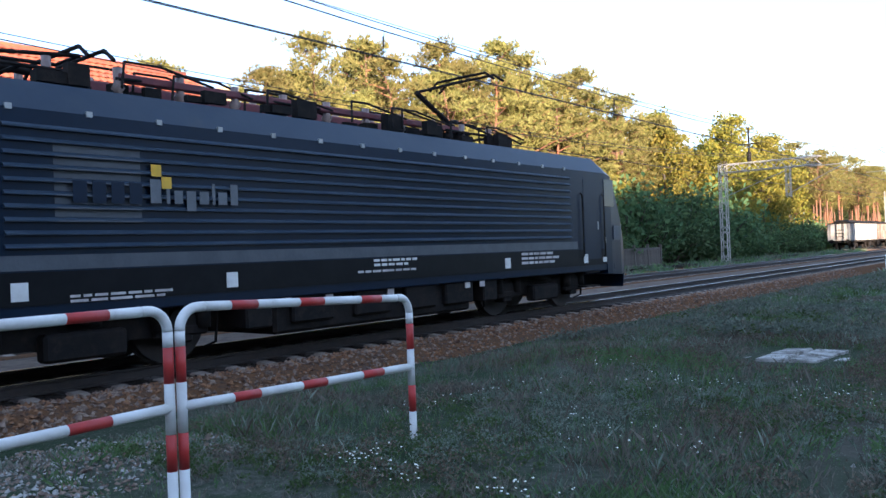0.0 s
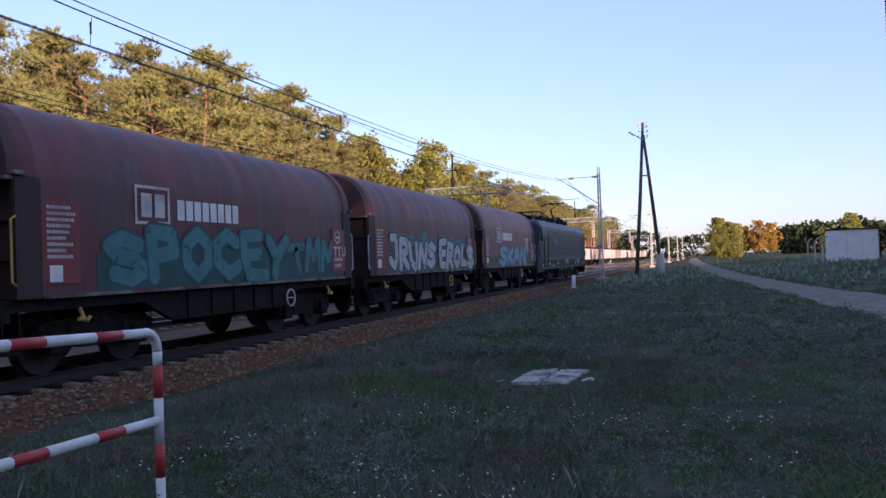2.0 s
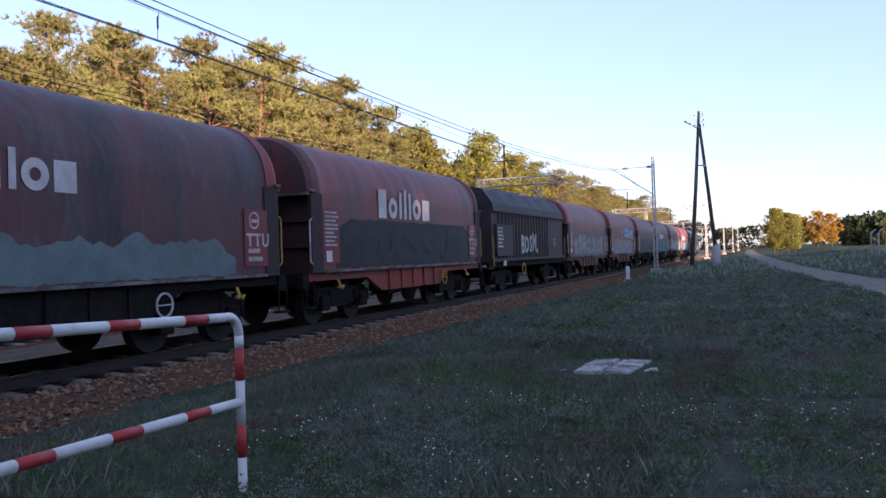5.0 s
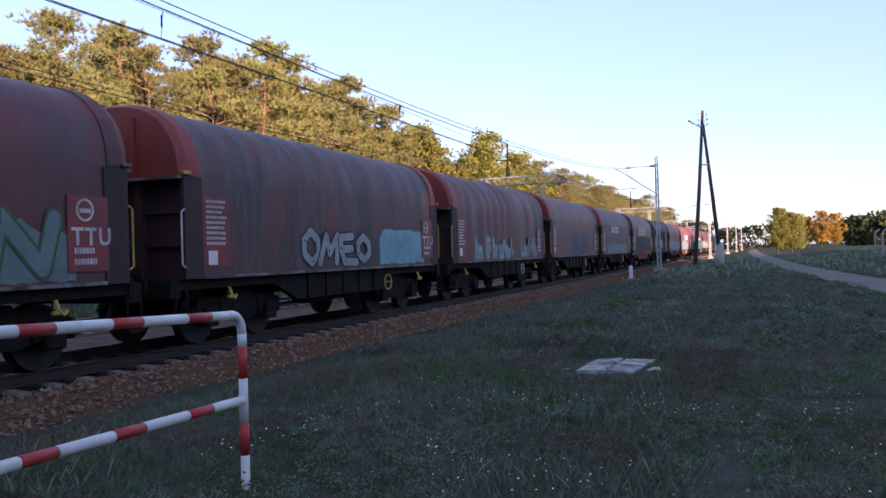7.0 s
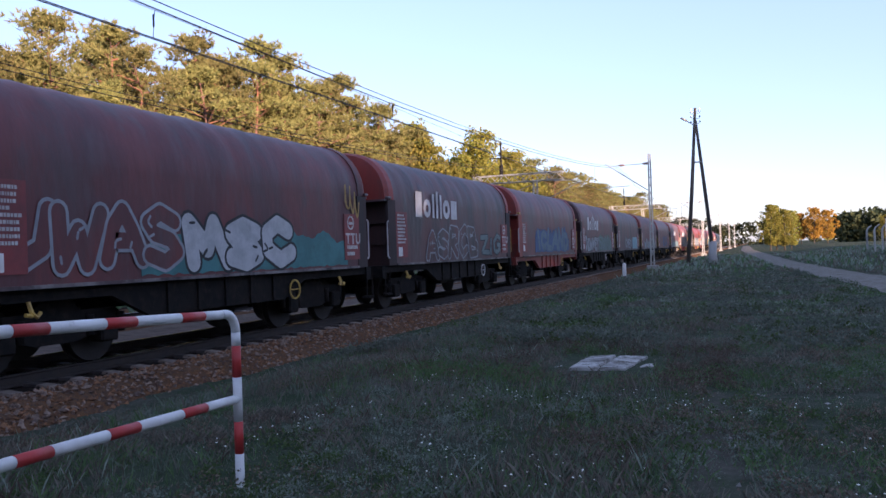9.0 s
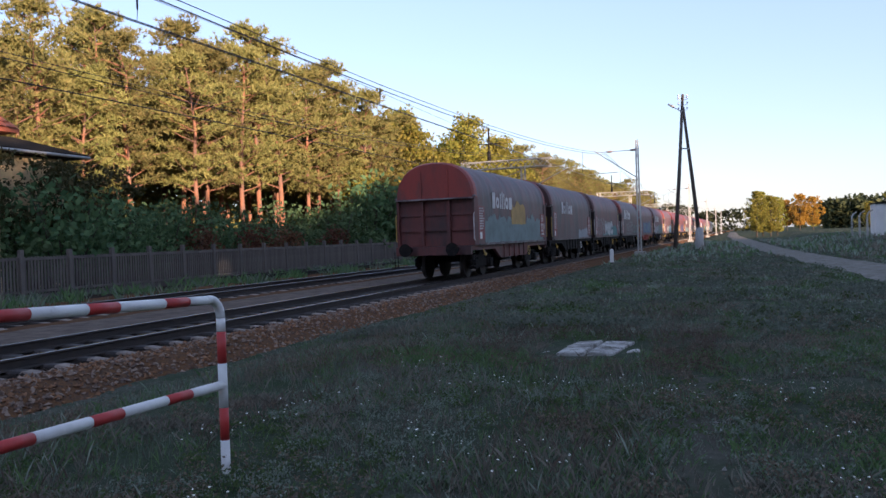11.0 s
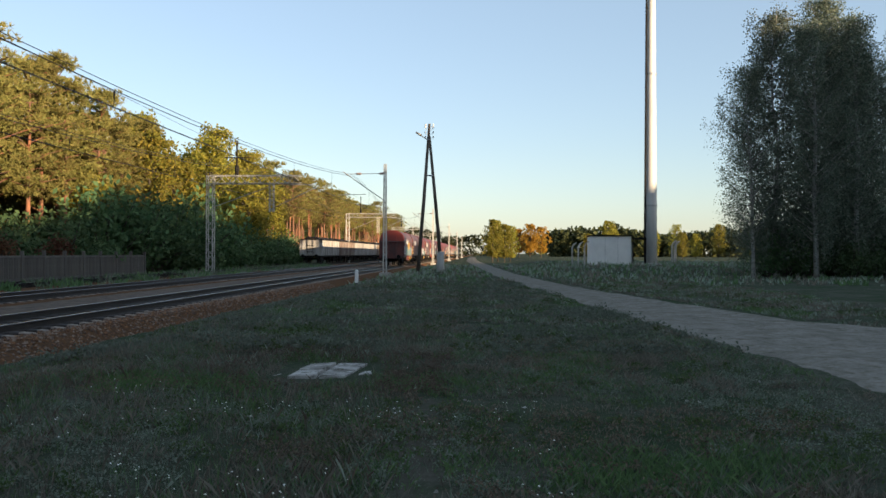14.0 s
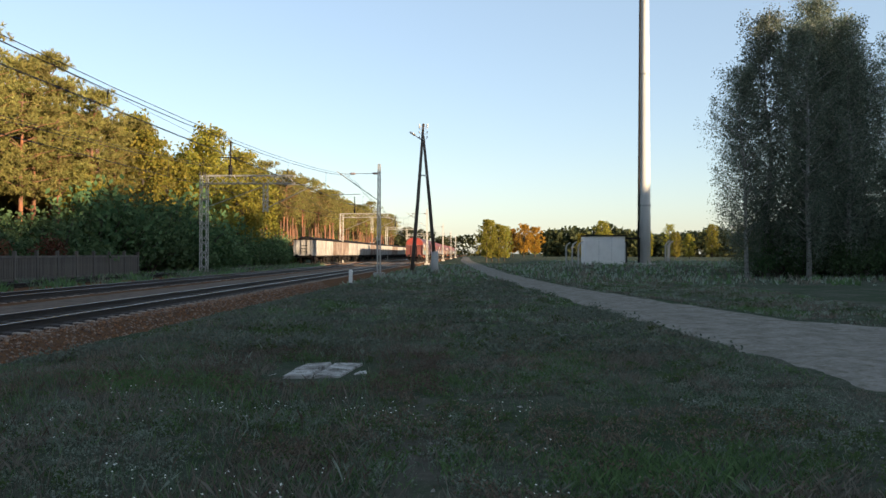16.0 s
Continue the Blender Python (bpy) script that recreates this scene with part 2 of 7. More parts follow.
SOIL = soil_material()
xs = [-1600, -700, -300, -150, -80, -50, -36] + [-30 + i * 0.75 for i in range(25)] + [-11 + 0.35 * i for i in range(66)] + [12.5, 14, 16, 18, 20, 23, 26, 30, 36, 45, 60, 90, 150, 300, 700, 1600]
ys = [-900, -300, -120, -60, -30, -15, -8, -4, -2] + [0.35 * i for i in range(80)] + [28.5, 30, 32, 34, 37, 40, 44, 48, 52, 56, 60, 64, 68, 72, 76, 80, 86, 94, 105, 120, 150, 200, 300, 500, 900, 1800, 3500]
tagged(grid_sheet("ground", xs, ys, SOIL, ground_z), "dark rough meadow of grass and moss with bare sandy spots", "ground", kind="structure")


# sandy road, bending off beside the camera
def polyline(pts, n):
    """n points evenly along a polyline, softly rounded."""
    p = [Vector(q) for q in pts]
    d = [0.0]
    for a, b in zip(p, p[1:]):
        d.append(d[-1] + (b - a).length)
    out = []
    for i in range(n):
        s = d[-1] * (i / (n - 1)) ** 1.6
        k = max(j for j in range(len(d)) if d[j] <= s + 1e-9)
        k = min(k, len(p) - 2)
        out.append(p[k].lerp(p[k + 1], (s - d[k]) / (d[k + 1] - d[k])))
    for _ in range(3):
        out = [out[0]] + [(out[i - 1] + out[i] * 2 + out[i + 1]) / 4 for i in range(1, n - 1)] + [out[-1]]
    return out


N_ROAD = 240
e1 = polyline([(16, 1.5), (9.5, 3.2), (5.6, 5.8), (4.4, 8.8), (4.25, 11.1), (3.9, 15.7), (2.95, 27), (1.0, 52), (-0.9, 98), (-3.0, 160), (-5, 330)], N_ROAD)
e2 = polyline([(24, 11.5), (16, 13.6), (11, 15.6), (8.6, 17.6), (7.4, 19.4), (6.3, 25.7), (4.24, 38.75), (2.55, 62.4), (0.7, 120), (-0.6, 170), (-2.5, 330)], N_ROAD)
verts, faces = [], []
for i, (a, b) in enumerate(zip(e1, e2)):
    for j in range(9):
        k = j / 8
        q = a.lerp(b, k)
        w = 0.25 * noise.noise(Vector((q.x * 0.9, q.y * 0.9, 7))) + 0.22 * noise.noise(Vector((q.x * 3.1, q.y * 3.1, 9))) if j in (0, 8) else 0
        q = q + (b - a).normalized() * w
        rut = -0.03 * (math.exp(-((k - 0.28) / 0.1) ** 2) + math.exp(-((k - 0.72) / 0.1) ** 2))
        verts.append((q.x, q.y, ground_z(q.x, q.y) + (0.05 if 0 < j < 8 else -0.03) + rut + 0.015 * noise.noise(Vector((q.x * 2, q.y * 2, 1)))))
for i in range(N_ROAD - 1):
    for j in range(8):
        faces.append((i * 9 + j, i * 9 + j + 1, (i + 1) * 9 + j + 1, (i + 1) * 9 + j))
me = bpy.data.meshes.new("road")
me.from_pydata(verts, [], faces)
me.materials.append(DIRTROAD)
for p in me.polygons:
    p.use_smooth = True
tagged(new("road", me), "pale sandy gravel road curving along the railway", "road", kind="structure")


# ---- railway tracks ----
RAIL_Z = 0.08
DARKBALLAST = material("dark_ballast", (0.03, 0.024, 0.021), 0.9, second=(0.05, 0.038, 0.03), third=(0.02, 0.018, 0.017), scale=5, grain=0.5, bump=1.0, spec=0.0)
STONES = [material("ballast_stone_a", (0.27, 0.135, 0.068), 0.9, second=(0.09, 0.05, 0.035), scale=9, grain=0.4, spec=0.2),
          material("ballast_stone_b", (0.28, 0.2, 0.15), 0.9, second=(0.11, 0.075, 0.06), scale=9, grain=0.4, spec=0.2)]


def stone_field(name, n, place, size, label, mats, seed):
    """Many loose angular stones in one mesh."""
    rng = np.random.default_rng(seed)
    base = np.array([(1, 0, 0), (-1, 0, 0), (0, 1, 0), (0, -1, 0), (0, 0, 1), (0, 0, -1)], float)
    tri = np.array([(0, 2, 4), (2, 1, 4), (1, 3, 4), (3, 0, 4), (2, 0, 5), (1, 2, 5), (3, 1, 5), (0, 3, 5)])
    cs = np.array([place(rng) for _ in range(n)])
    v = base[None] * (0.6 + 0.6 * rng.random((n, 6, 1))) + 0.25 * rng.standard_normal((n, 6, 3))
    v *= (size * (0.6 + 0.8 * rng.random((n, 1, 1))))
    v[:, :, 2] *= 0.75
    v += cs[:, None]
    f = (tri[None] + 6 * np.arange(n)[:, None, None]).reshape(-1, 3)
    me = bpy.data.meshes.new(name)
    me.from_pydata(v.reshape(-1, 3).tolist(), [], f.tolist())
    for m in mats:
        me.materials.append(m)
    me.polygons.foreach_set("material_index", np.repeat(rng.integers(0, len(mats), n), 8).astype(np.int32))
    return tagged(new(name, me), label, "ballast", kind="stuff")


def bed_z(u):
    """Ballast surface across a track, u metres from its middle."""
    a = abs(u)
    return -0.115 if a < 1.75 else -0.115 - 0.36 * min(1, (a - 1.75) / 0.75)


def track_bed(name, x, y0, y1):
    us = [-2.9, -2.5, -2.1, -1.75, -1.2, -0.4, 0.4, 1.2, 1.75, 2.1, 2.5, 2.9]
    yy = [y0] + [y for y in np.arange(-6, 60, 0.5)] + [y for y in np.arange(60, y1, 12)] + [y1]
    me = bpy.data.meshes.new(name)
    vs = [(x + u, y, bed_z(u) + (0.03 * noise.noise(Vector((u * 4, y * 3, x))) if y < 60 else 0)) for y in yy for u in us]
    n = len(us)
    me.from_pydata(vs, [], [(j * n + i, j * n + i + 1, (j + 1) * n + i + 1, (j + 1) * n + i) for j in range(len(yy) - 1) for i in range(n - 1)])
    me.materials.append(BALLAST)
    me.materials.append(DARKBALLAST)
    for p in me.polygons:
        p.material_index = 1 if abs(p.center.x - x) < 1.3 else 0
    return tagged(new(name, me), "rust-stained brown stone ballast bed under the rails", "ballast bed", kind="structure")


RAIL_PROFILE = [(-0.075, 0), (0.075, 0), (0.075, 0.012), (0.012, 0.03), (0.010, 0.125), (0.036, 0.14), (0.036, 0.166), (0.03, 0.172), (-0.03, 0.172), (-0.036, 0.166), (-0.036, 0.14), (-0.010, 0.125), (-0.012, 0.03), (-0.075, 0.012)]


def rail(x, y0, y1, parent):
    bm = bmesh.new()
    loft(bm, [[(x + u, y, RAIL_Z - 0.172 + w) for u, w in RAIL_PROFILE] for y in (y0, 30, 120, y1)])
    for f in bm.faces:
        c = f.calc_center_median()
        f.material_index = 1 if c.z > RAIL_Z - 0.012 else 0
    return part("rail", bm, [RAILRUST, RAILTOP], parent, "rusty steel rail with a polished running surface")


def track(name, x, y0, y1, label):
    root = thing(name, label, "track", kind="structure")
    for s in (-0.7535, 0.7535):
        rail(x + s, y0, y1, root)
    return root


track_a = track("track_near", TRACK_A, -60, 900, "running track with concrete sleepers and rusty rails")
track_b = track("track_far", TRACK_B, -60, 900, "second running track with sunken sleepers beside it")
track_c = track("track_siding", TRACK_C, 92, 900, "siding track under the standing open wagons")
track_bed("ballast_near", TRACK_A, -60, 900)
track_bed("ballast_far", TRACK_B, -60, 900)
track_bed("ballast_siding", TRACK_C, 92, 900)

# path strip of pale fines between the two tracks
me = bpy.data.meshes.new("track_gap")
yy = list(np.arange(-10, 90, 1.0)) + [900]
me.from_pydata([(x, y, -0.13 + 0.02 * noise.noise(Vector((x * 3, y, 0)))) for y in yy for x in (-14.6, -14.0, -13.3, -12.6, -12.0)], [], [(j * 5 + i, j * 5 + i + 1, j * 5 + i + 6, j * 5 + i + 5) for j in range(len(yy) - 1) for i in range(4)])
me.materials.append(material("pale_fines", (0.155, 0.12, 0.097), 0.95, second=(0.1, 0.076, 0.062), scale=3, grain=0.4, bump=0.8, spec=0.1))
tagged(new("track_path", me), "pale gravel fines between the two tracks", "gravel", kind="structure")

stone_field("ballast_stones", 10000, lambda r: (lambda u, y: (TRACK_A + u, y, bed_z(u) + 0.005))(r.uniform(1.25, 2.85), 2.5 + 42 * r.random() ** 1.4), 0.04, "loose reddish-brown ballast stones on the near shoulder", STONES, 3)
stone_field("ballast_stones", 5000, lambda r: (lambda u, y: (TRACK_A + u, y, bed_z(u) + 0.005))(r.uniform(-1.3, 1.25), 3 + 40 * r.random() ** 1.3), 0.03, "loose dark ballast stones between the sleepers", [DARKBALLAST], 4)


def sleepers(x, y0, y1, n_near, root, top):
    bm = bmesh.new()
    prof = [(-1.3, top - 0.02), (-1.05, top), (-0.45, top), (-0.3, top - 0.03), (0.3, top - 0.03), (0.45, top), (1.05, top), (1.3, top - 0.02)]
    loft(bm, [[(u, -0.14, -0.3) for u, w in prof], [(u, -0.115, w - 0.03) for u, w in prof], [(u, -0.09, w) for u, w in prof], [(u, 0.09, w) for u, w in prof], [(u, 0.115, w - 0.03) for u, w in prof], [(u, 0.14, -0.3) for u, w in prof]], closed=False)
    for s in (-1, 1):
        e = [(1.3 * s, -0.14, -0.3), (1.3 * s, -0.115, top - 0.05), (1.3 * s, -0.09, top - 0.02), (1.3 * s, 0.09, top - 0.02), (1.3 * s, 0.115, top - 0.05), (1.3 * s, 0.14, -0.3)]
        bm.faces.new([bm.verts.new(p) for p in e])
    for f in bm.faces:
        f.material_index = 1 if abs(f.calc_center_median().x) < 1.0 else 0
    me = mesh_of("sleeper", bm, [SLEEPER, DARKSLEEPER])
    rng = random.Random(5)
    for i in range(n_near):
        ob = new("sleeper", me)
        ob.parent = root
        ob.matrix_basis = pose(x + rng.uniform(-0.02, 0.02), y0 + 0.6 * i, rng.uniform(-0.006, 0.004), 0, 0, rng.uniform(-0.5, 0.5))
    bm = bmesh.new()
    y = y0 + 0.6 * n_near
    while y < y1:
        box(bm, x - 1.3, x + 1.3, y - 0.12, y + 0.12, -0.2, top)
        y += 0.6
    ob = part("far_sleepers", bm, SLEEPER, root)
    ob["kind"] = "stuff"


sleepers(TRACK_A, 0.18, 260, 230, track_a, -0.075)
sleepers(TRACK_B, 0.0, 220, 180, track_b, -0.095)
sleepers(TRACK_C, 93.0, 200, 4, track_c, -0.1)


# ---- freight train ----
TR = [
    material("hood_maroon", (0.155, 0.034, 0.033), 0.5, second=(0.1, 0.028, 0.031), third=(0.11, 0.054, 0.055), scale=0.9, streak=3, grain=0.2, bump=0.3, dirt=(0.055, 0.033, 0.036), dirt_at=(0.5, 0.8), dirt_scale=0.6),
    material("hood_red", (0.225, 0.042, 0.034), 0.48, second=(0.165, 0.038, 0.036), third=(0.14, 0.06, 0.06), scale=0.9, streak=3, grain=0.2, bump=0.3, dirt=(0.065, 0.034, 0.036), dirt_at=(0.52, 0.82), dirt_scale=0.6),
    material("hood_sooty", (0.095, 0.045, 0.045), 0.52, second=(0.12, 0.04, 0.04), third=(0.11, 0.09, 0.092), scale=0.9, streak=3, grain=0.2, bump=0.3, dirt=(0.024, 0.022, 0.024), dirt_at=(0.48, 0.68)),
]
ENDRED = material("end_wall_red", (0.3, 0.036, 0.022), 0.55, second=(0.22, 0.034, 0.024), scale=1.2, streak=3, dirt=(0.06, 0.04, 0.035), dirt_at=(0.52, 0.72), dirt_scale=1.4)
ENDBROWN = material("end_cap_brown_red", (0.135, 0.034, 0.028), 0.6, second=(0.08, 0.028, 0.026), scale=1.2, streak=3, dirt=(0.045, 0.03, 0.028), dirt_at=(0.5, 0.75))
ENDDARK = material("end_wall_grimy", (0.05, 0.023, 0.021), 0.7, second=(0.032, 0.02, 0.019), scale=1.2, streak=3, dirt=(0.03, 0.026, 0.025), dirt_at=(0.5, 0.7))
PANEL = material("lettering_panel", (0.24, 0.042, 0.04), 0.55, second=(0.17, 0.04, 0.04), scale=2, grain=0.1)
LETTER = material("faded_white_lettering", (0.55, 0.52, 0.5), 0.6, second=(0.38, 0.34, 0.33), scale=3, dirt=(0.2, 0.13, 0.12), dirt_at=(0.6, 0.8), dirt_scale=4)
LETTER_BRIGHT = material("white_company_paint", (0.62, 0.6, 0.58), 0.6, second=(0.5, 0.47, 0.46), scale=3, dirt=(0.3, 0.22, 0.21), dirt_at=(0.64, 0.84), dirt_scale=3)
WORN = material("worn_sill_strip", (0.22, 0.2, 0.19), 0.6, second=(0.08, 0.05, 0.05), scale=1.5, dirt=(0.04, 0.03, 0.03), dirt_at=(0.5, 0.65), dirt_scale=2)
YELLOW = material("yellow_fitting", (0.5, 0.32, 0.06), 0.6, second=(0.35, 0.22, 0.06), scale=8)
TYRE = material("wheel_steel", (0.026, 0.021, 0.019), 0.75, 0.1, second=(0.018, 0.015, 0.014), scale=6)


def paint(name, col, second=None, k=2.0):
    return material(name, col, 0.6, second=second or tuple(c * 0.75 for c in col), scale=k, grain=0.12, bump=0.1, dirt=tuple(c * 0.45 + 0.02 for c in col), dirt_at=(0.58, 0.8), dirt_scale=2.2)


SILVER, TEAL, SKYBLUE, INK = paint("spray_silver", (0.3, 0.31, 0.31), (0.19, 0.2, 0.2), 3.0), paint("spray_teal", (0.05, 0.2, 0.2)), paint("spray_blue", (0.2, 0.38, 0.44)), paint("spray_black", (0.02, 0.022, 0.025))
DEEPBLUE, GREYGREEN, OCHRE, GREEN = paint("spray_deep_blue", (0.05, 0.1, 0.22)), paint("spray_grey_green", (0.14, 0.2, 0.2)), paint("spray_ochre", (0.4, 0.24, 0.06)), paint("spray_green", (0.04, 0.11, 0.04))
DEEPTEAL = paint("spray_dark_teal", (0.022, 0.085, 0.09))
CHALK = paint("spray_white", (0.46, 0.47, 0.47), (0.36, 0.37, 0.37), 3.0)
ICE = paint("spray_ice_blue", (0.33, 0.43, 0.5), (0.25, 0.36, 0.45), 3.0)
DULLGREY = paint("spray_dull_grey", (0.12, 0.14, 0.145))
SLATE = paint("spray_slate", (0.025, 0.029, 0.036))
SOFTBLUE = paint("spray_dull_blue", (0.11, 0.175, 0.215))
PALE = paint("buffed_grey_paint", (0.28, 0.3, 0.32))

SIDE = Matrix(((0, 0, 1, 0), (1, 0, 0, 0), (0, 1, 0, 0), (0, 0, 0, 1)))  # text x to +y, up to +z, facing +x


def letters(name, text, y, z, size, x, mat, parent, offset=0.0, wobble=0.0, squeeze=1.0, depth=0.004, seed=1, label="", spacing=1.0, shear=0.0):
    """Lettering on a side wall, one piece of mesh for the word; wobble leans and shifts each letter."""
    rng = random.Random(seed)
    bm = bmesh.new()
    pos = 0.0
    for ch in text:
        if ch == " ":
            pos += 0.5 * size * squeeze
            continue
        cu = bpy.data.curves.new("t", "FONT")
        cu.body, cu.size, cu.offset, cu.extrude, cu.resolution_u, cu.shear = ch, size, offset, depth, 3, shear
        ob = bpy.data.objects.new("t", cu)
        scene.collection.objects.link(ob)
        me = bpy.data.meshes.new_from_object(ob)
        bpy.data.objects.remove(ob)
        wdt = max((v.co.x for v in me.vertices), default=0.5 * size)
        r = rng.uniform(-1, 1)
        m = Matrix.Translation((x, y + pos, z + wobble * size * 0.12 * rng.uniform(-1, 1))) @ SIDE @ pose(0, 0, 0, 0, 0, wobble * 9 * r) @ Matrix.Diagonal((squeeze, 1 + wobble * 0.2 * rng.uniform(-1, 1), 1, 1))
        me.transform(m)
        bm.from_mesh(me)
        bpy.data.meshes.remove(me)
        bpy.data.curves.remove(cu)
        pos += (wdt * squeeze + size * 0.08) * spacing
    return part(name, bm, mat, parent, label)


STROKES = {
    "A": [[(0.05, 0), (0.3, 0.7), (0.55, 1), (0.75, 0.6), (0.95, 0)], [(0.3, 0.38), (0.72, 0.38)]],
    "B": [[(0.12, 0), (0.12, 1), (0.7, 0.95), (0.75, 0.65), (0.2, 0.52)], [(0.3, 0.52), (0.9, 0.4), (0.8, 0.05), (0.12, 0)]],
    "C": [[(0.9, 0.8), (0.55, 1), (0.15, 0.75), (0.12, 0.3), (0.5, 0), (0.92, 0.2)]],
    "D": [[(0.15, 0), (0.15, 1), (0.65, 0.92), (0.9, 0.5), (0.65, 0.08), (0.15, 0)]],
    "E": [[(0.9, 1), (0.2, 0.95), (0.12, 0.5), (0.2, 0.03), (0.92, 0)], [(0.2, 0.5), (0.75, 0.52)]],
    "G": [[(0.9, 0.85), (0.5, 1), (0.12, 0.65), (0.2, 0.15), (0.6, 0), (0.92, 0.2), (0.9, 0.45), (0.6, 0.45)]],
    "I": [[(0.5, 0), (0.46, 0.5), (0.52, 1)]],
    "J": [[(0.35, 1), (0.8, 1), (0.78, 0.3), (0.5, 0), (0.12, 0.2)]],
    "K": [[(0.15, 0), (0.15, 1)], [(0.85, 1), (0.25, 0.5), (0.92, 0)]],
    "L": [[(0.2, 1), (0.15, 0.05), (0.88, 0)]],
    "M": [[(0.05, 0), (0.18, 1), (0.5, 0.35), (0.82, 1), (0.97, 0)]],
    "N": [[(0.1, 0), (0.15, 1), (0.82, 0.05), (0.9, 1)]],
    "O": [[(0.5, 1), (0.14, 0.72), (0.14, 0.28), (0.5, 0), (0.86, 0.28), (0.86, 0.72), (0.5, 1)]],
    "P": [[(0.15, 0), (0.15, 1), (0.75, 0.95), (0.8, 0.55), (0.2, 0.45)]],
    "R": [[(0.12, 0), (0.12, 1), (0.75, 0.95), (0.78, 0.6), (0.25, 0.48), (0.9, 0)]],
    "S": [[(0.9, 0.82), (0.5, 1), (0.12, 0.8), (0.28, 0.57), (0.72, 0.45), (0.9, 0.2), (0.5, 0), (0.08, 0.15)]],
    "T": [[(0.05, 0.95), (0.95, 1)], [(0.5, 0.95), (0.48, 0)]],
    "U": [[(0.1, 1), (0.14, 0.25), (0.5, 0), (0.86, 0.25), (0.9, 1)]],
    "W": [[(0.03, 1), (0.22, 0), (0.5, 0.65), (0.78, 0), (0.97, 1)]],
    "Y": [[(0.08, 1), (0.5, 0.5), (0.92, 1)], [(0.5, 0.5), (0.46, 0)]],
    "Z": [[(0.08, 0.95), (0.9, 1), (0.12, 0.05), (0.95, 0)]],
}


def stroke(bm, pts, r, x, slot):
    """One brush stroke on a side wall: round dabs joined by straight runs, each a hair prouder than the last."""
    step = 0.00008
    for i, p in enumerate(pts):
        ring_v = [bm.verts.new((x, p[0] + r * math.cos(k * 0.5236), p[1] + r * math.sin(k * 0.5236))) for k in range(12)]
        f = bm.faces.new(ring_v)
        f.material_index = slot
        x += step
        if i + 1 < len(pts):
            q = pts[i + 1]
            d = math.hypot(q[0] - p[0], q[1] - p[1]) or 1
            u, v = -(q[1] - p[1]) / d * r, (q[0] - p[0]) / d * r
            f = bm.faces.new([bm.verts.new((x, a, b)) for a, b in ((p[0] - u, p[1] - v), (q[0] - u, q[1] - v), (q[0] + u, q[1] + v), (p[0] + u, p[1] + v))])
            f.material_index = slot
            x += step


def bubble(parent, text, y0, y1, z0, z1, fill, seed=1, line=INK, fat=0.05, x=1.462, halo=None):
    """Fat round sprayed letters, each with its dark outline, overlapping like shingles."""
    rng = random.Random(seed * 7 + 1)
    word = [c for c in text]
    units = sum(0.45 if c == " " else (0.55 if c == "I" else 1.0) for c in word)
    cell = (y1 - y0) / units
    size = z1 - z0
    r = min((0.085 + fat) * size, 0.24 * cell)
    edge = max(0.028, 0.05 * size)
    pos, glow = y0, bmesh.new()
    for n, c in enumerate(word):
        wd = cell * (0.45 if c == " " else (0.55 if c == "I" else 1.0))
        if c == " ":
            pos += wd
            continue
        tilt, rise, tall = rng.uniform(-0.24, 0.24), rng.uniform(-0.05, 0.06) * size, rng.uniform(0.86, 1.1)
        bm = bmesh.new()
        runs = []
        for run in STROKES[c]:
            runs.append([(pos + wd * 0.5 + (a - 0.5) * (wd * 1.16 - 1.6 * r) + (b - 0.5) * tilt * size, z0 + r + b * (size * tall - 2 * r) + rise) for a, b in run])
        xx = x + 0.0022 * n
        for run in runs:
            stroke(bm, run, r + edge, xx, 1)
            if halo:
                stroke(glow, run, r + edge * 1.9, x - 0.004 + 0.0006 * n, 0)
        for k, run in enumerate(runs):
            stroke(bm, run, r, xx + 0.0012, 0)
        for k in range(3):
            run = rng.choice(runs)
            p = rng.choice(run[1:-1] or run)
            a = rng.uniform(0, 6.28)
            q = (p[0] + r * 0.9 * math.cos(a), p[1] + r * 0.9 * math.sin(a))
            stroke(bm, [(p[0] + r * 0.2 * math.cos(a), p[1] + r * 0.2 * math.sin(a)), q], edge * 0.42, xx + 0.0021, 1)
        part("graffiti_letter", bm, [fill, line], parent, "fat sprayed graffiti letter with a dark outline")
        pos += wd
    if halo:
        part("graffiti_halo", glow, halo, parent, "coloured glow round sprayed letters")
    else:
        glow.free()


def splash(parent, y0, y1, z0, z1, mat, seed, x=1.456, drips=0.25, name="paint_field", label="rough field of sprayed paint"):
    """A sprayed patch with a ragged, dripping upper and lower edge."""
    rng = random.Random(seed)
    n = max(8, int((y1 - y0) / 0.12))
    bm = bmesh.new()
    rows = []
    for i in range(n + 1):
        y = y0 + (y1 - y0) * i / n
        e = min(1, 6 * min(i, n - i) / n + 0.5)
        up = z1 + drips * (noise.noise(Vector((y * 1.7, seed, 0))) + 0.5 * noise.noise(Vector((y * 5, seed, 2)))) - (1 - e) * 0.5 * (z1 - z0)
        dn = z0 + 0.05 * rng.random()
        up = max(up, dn + 0.1)
        rows.append([(x, y, dn), (x, y, up), (x - 0.012, y, up), (x - 0.012, y, dn)])
    loft(bm, rows)
    return part(name, bm, mat, parent, label)


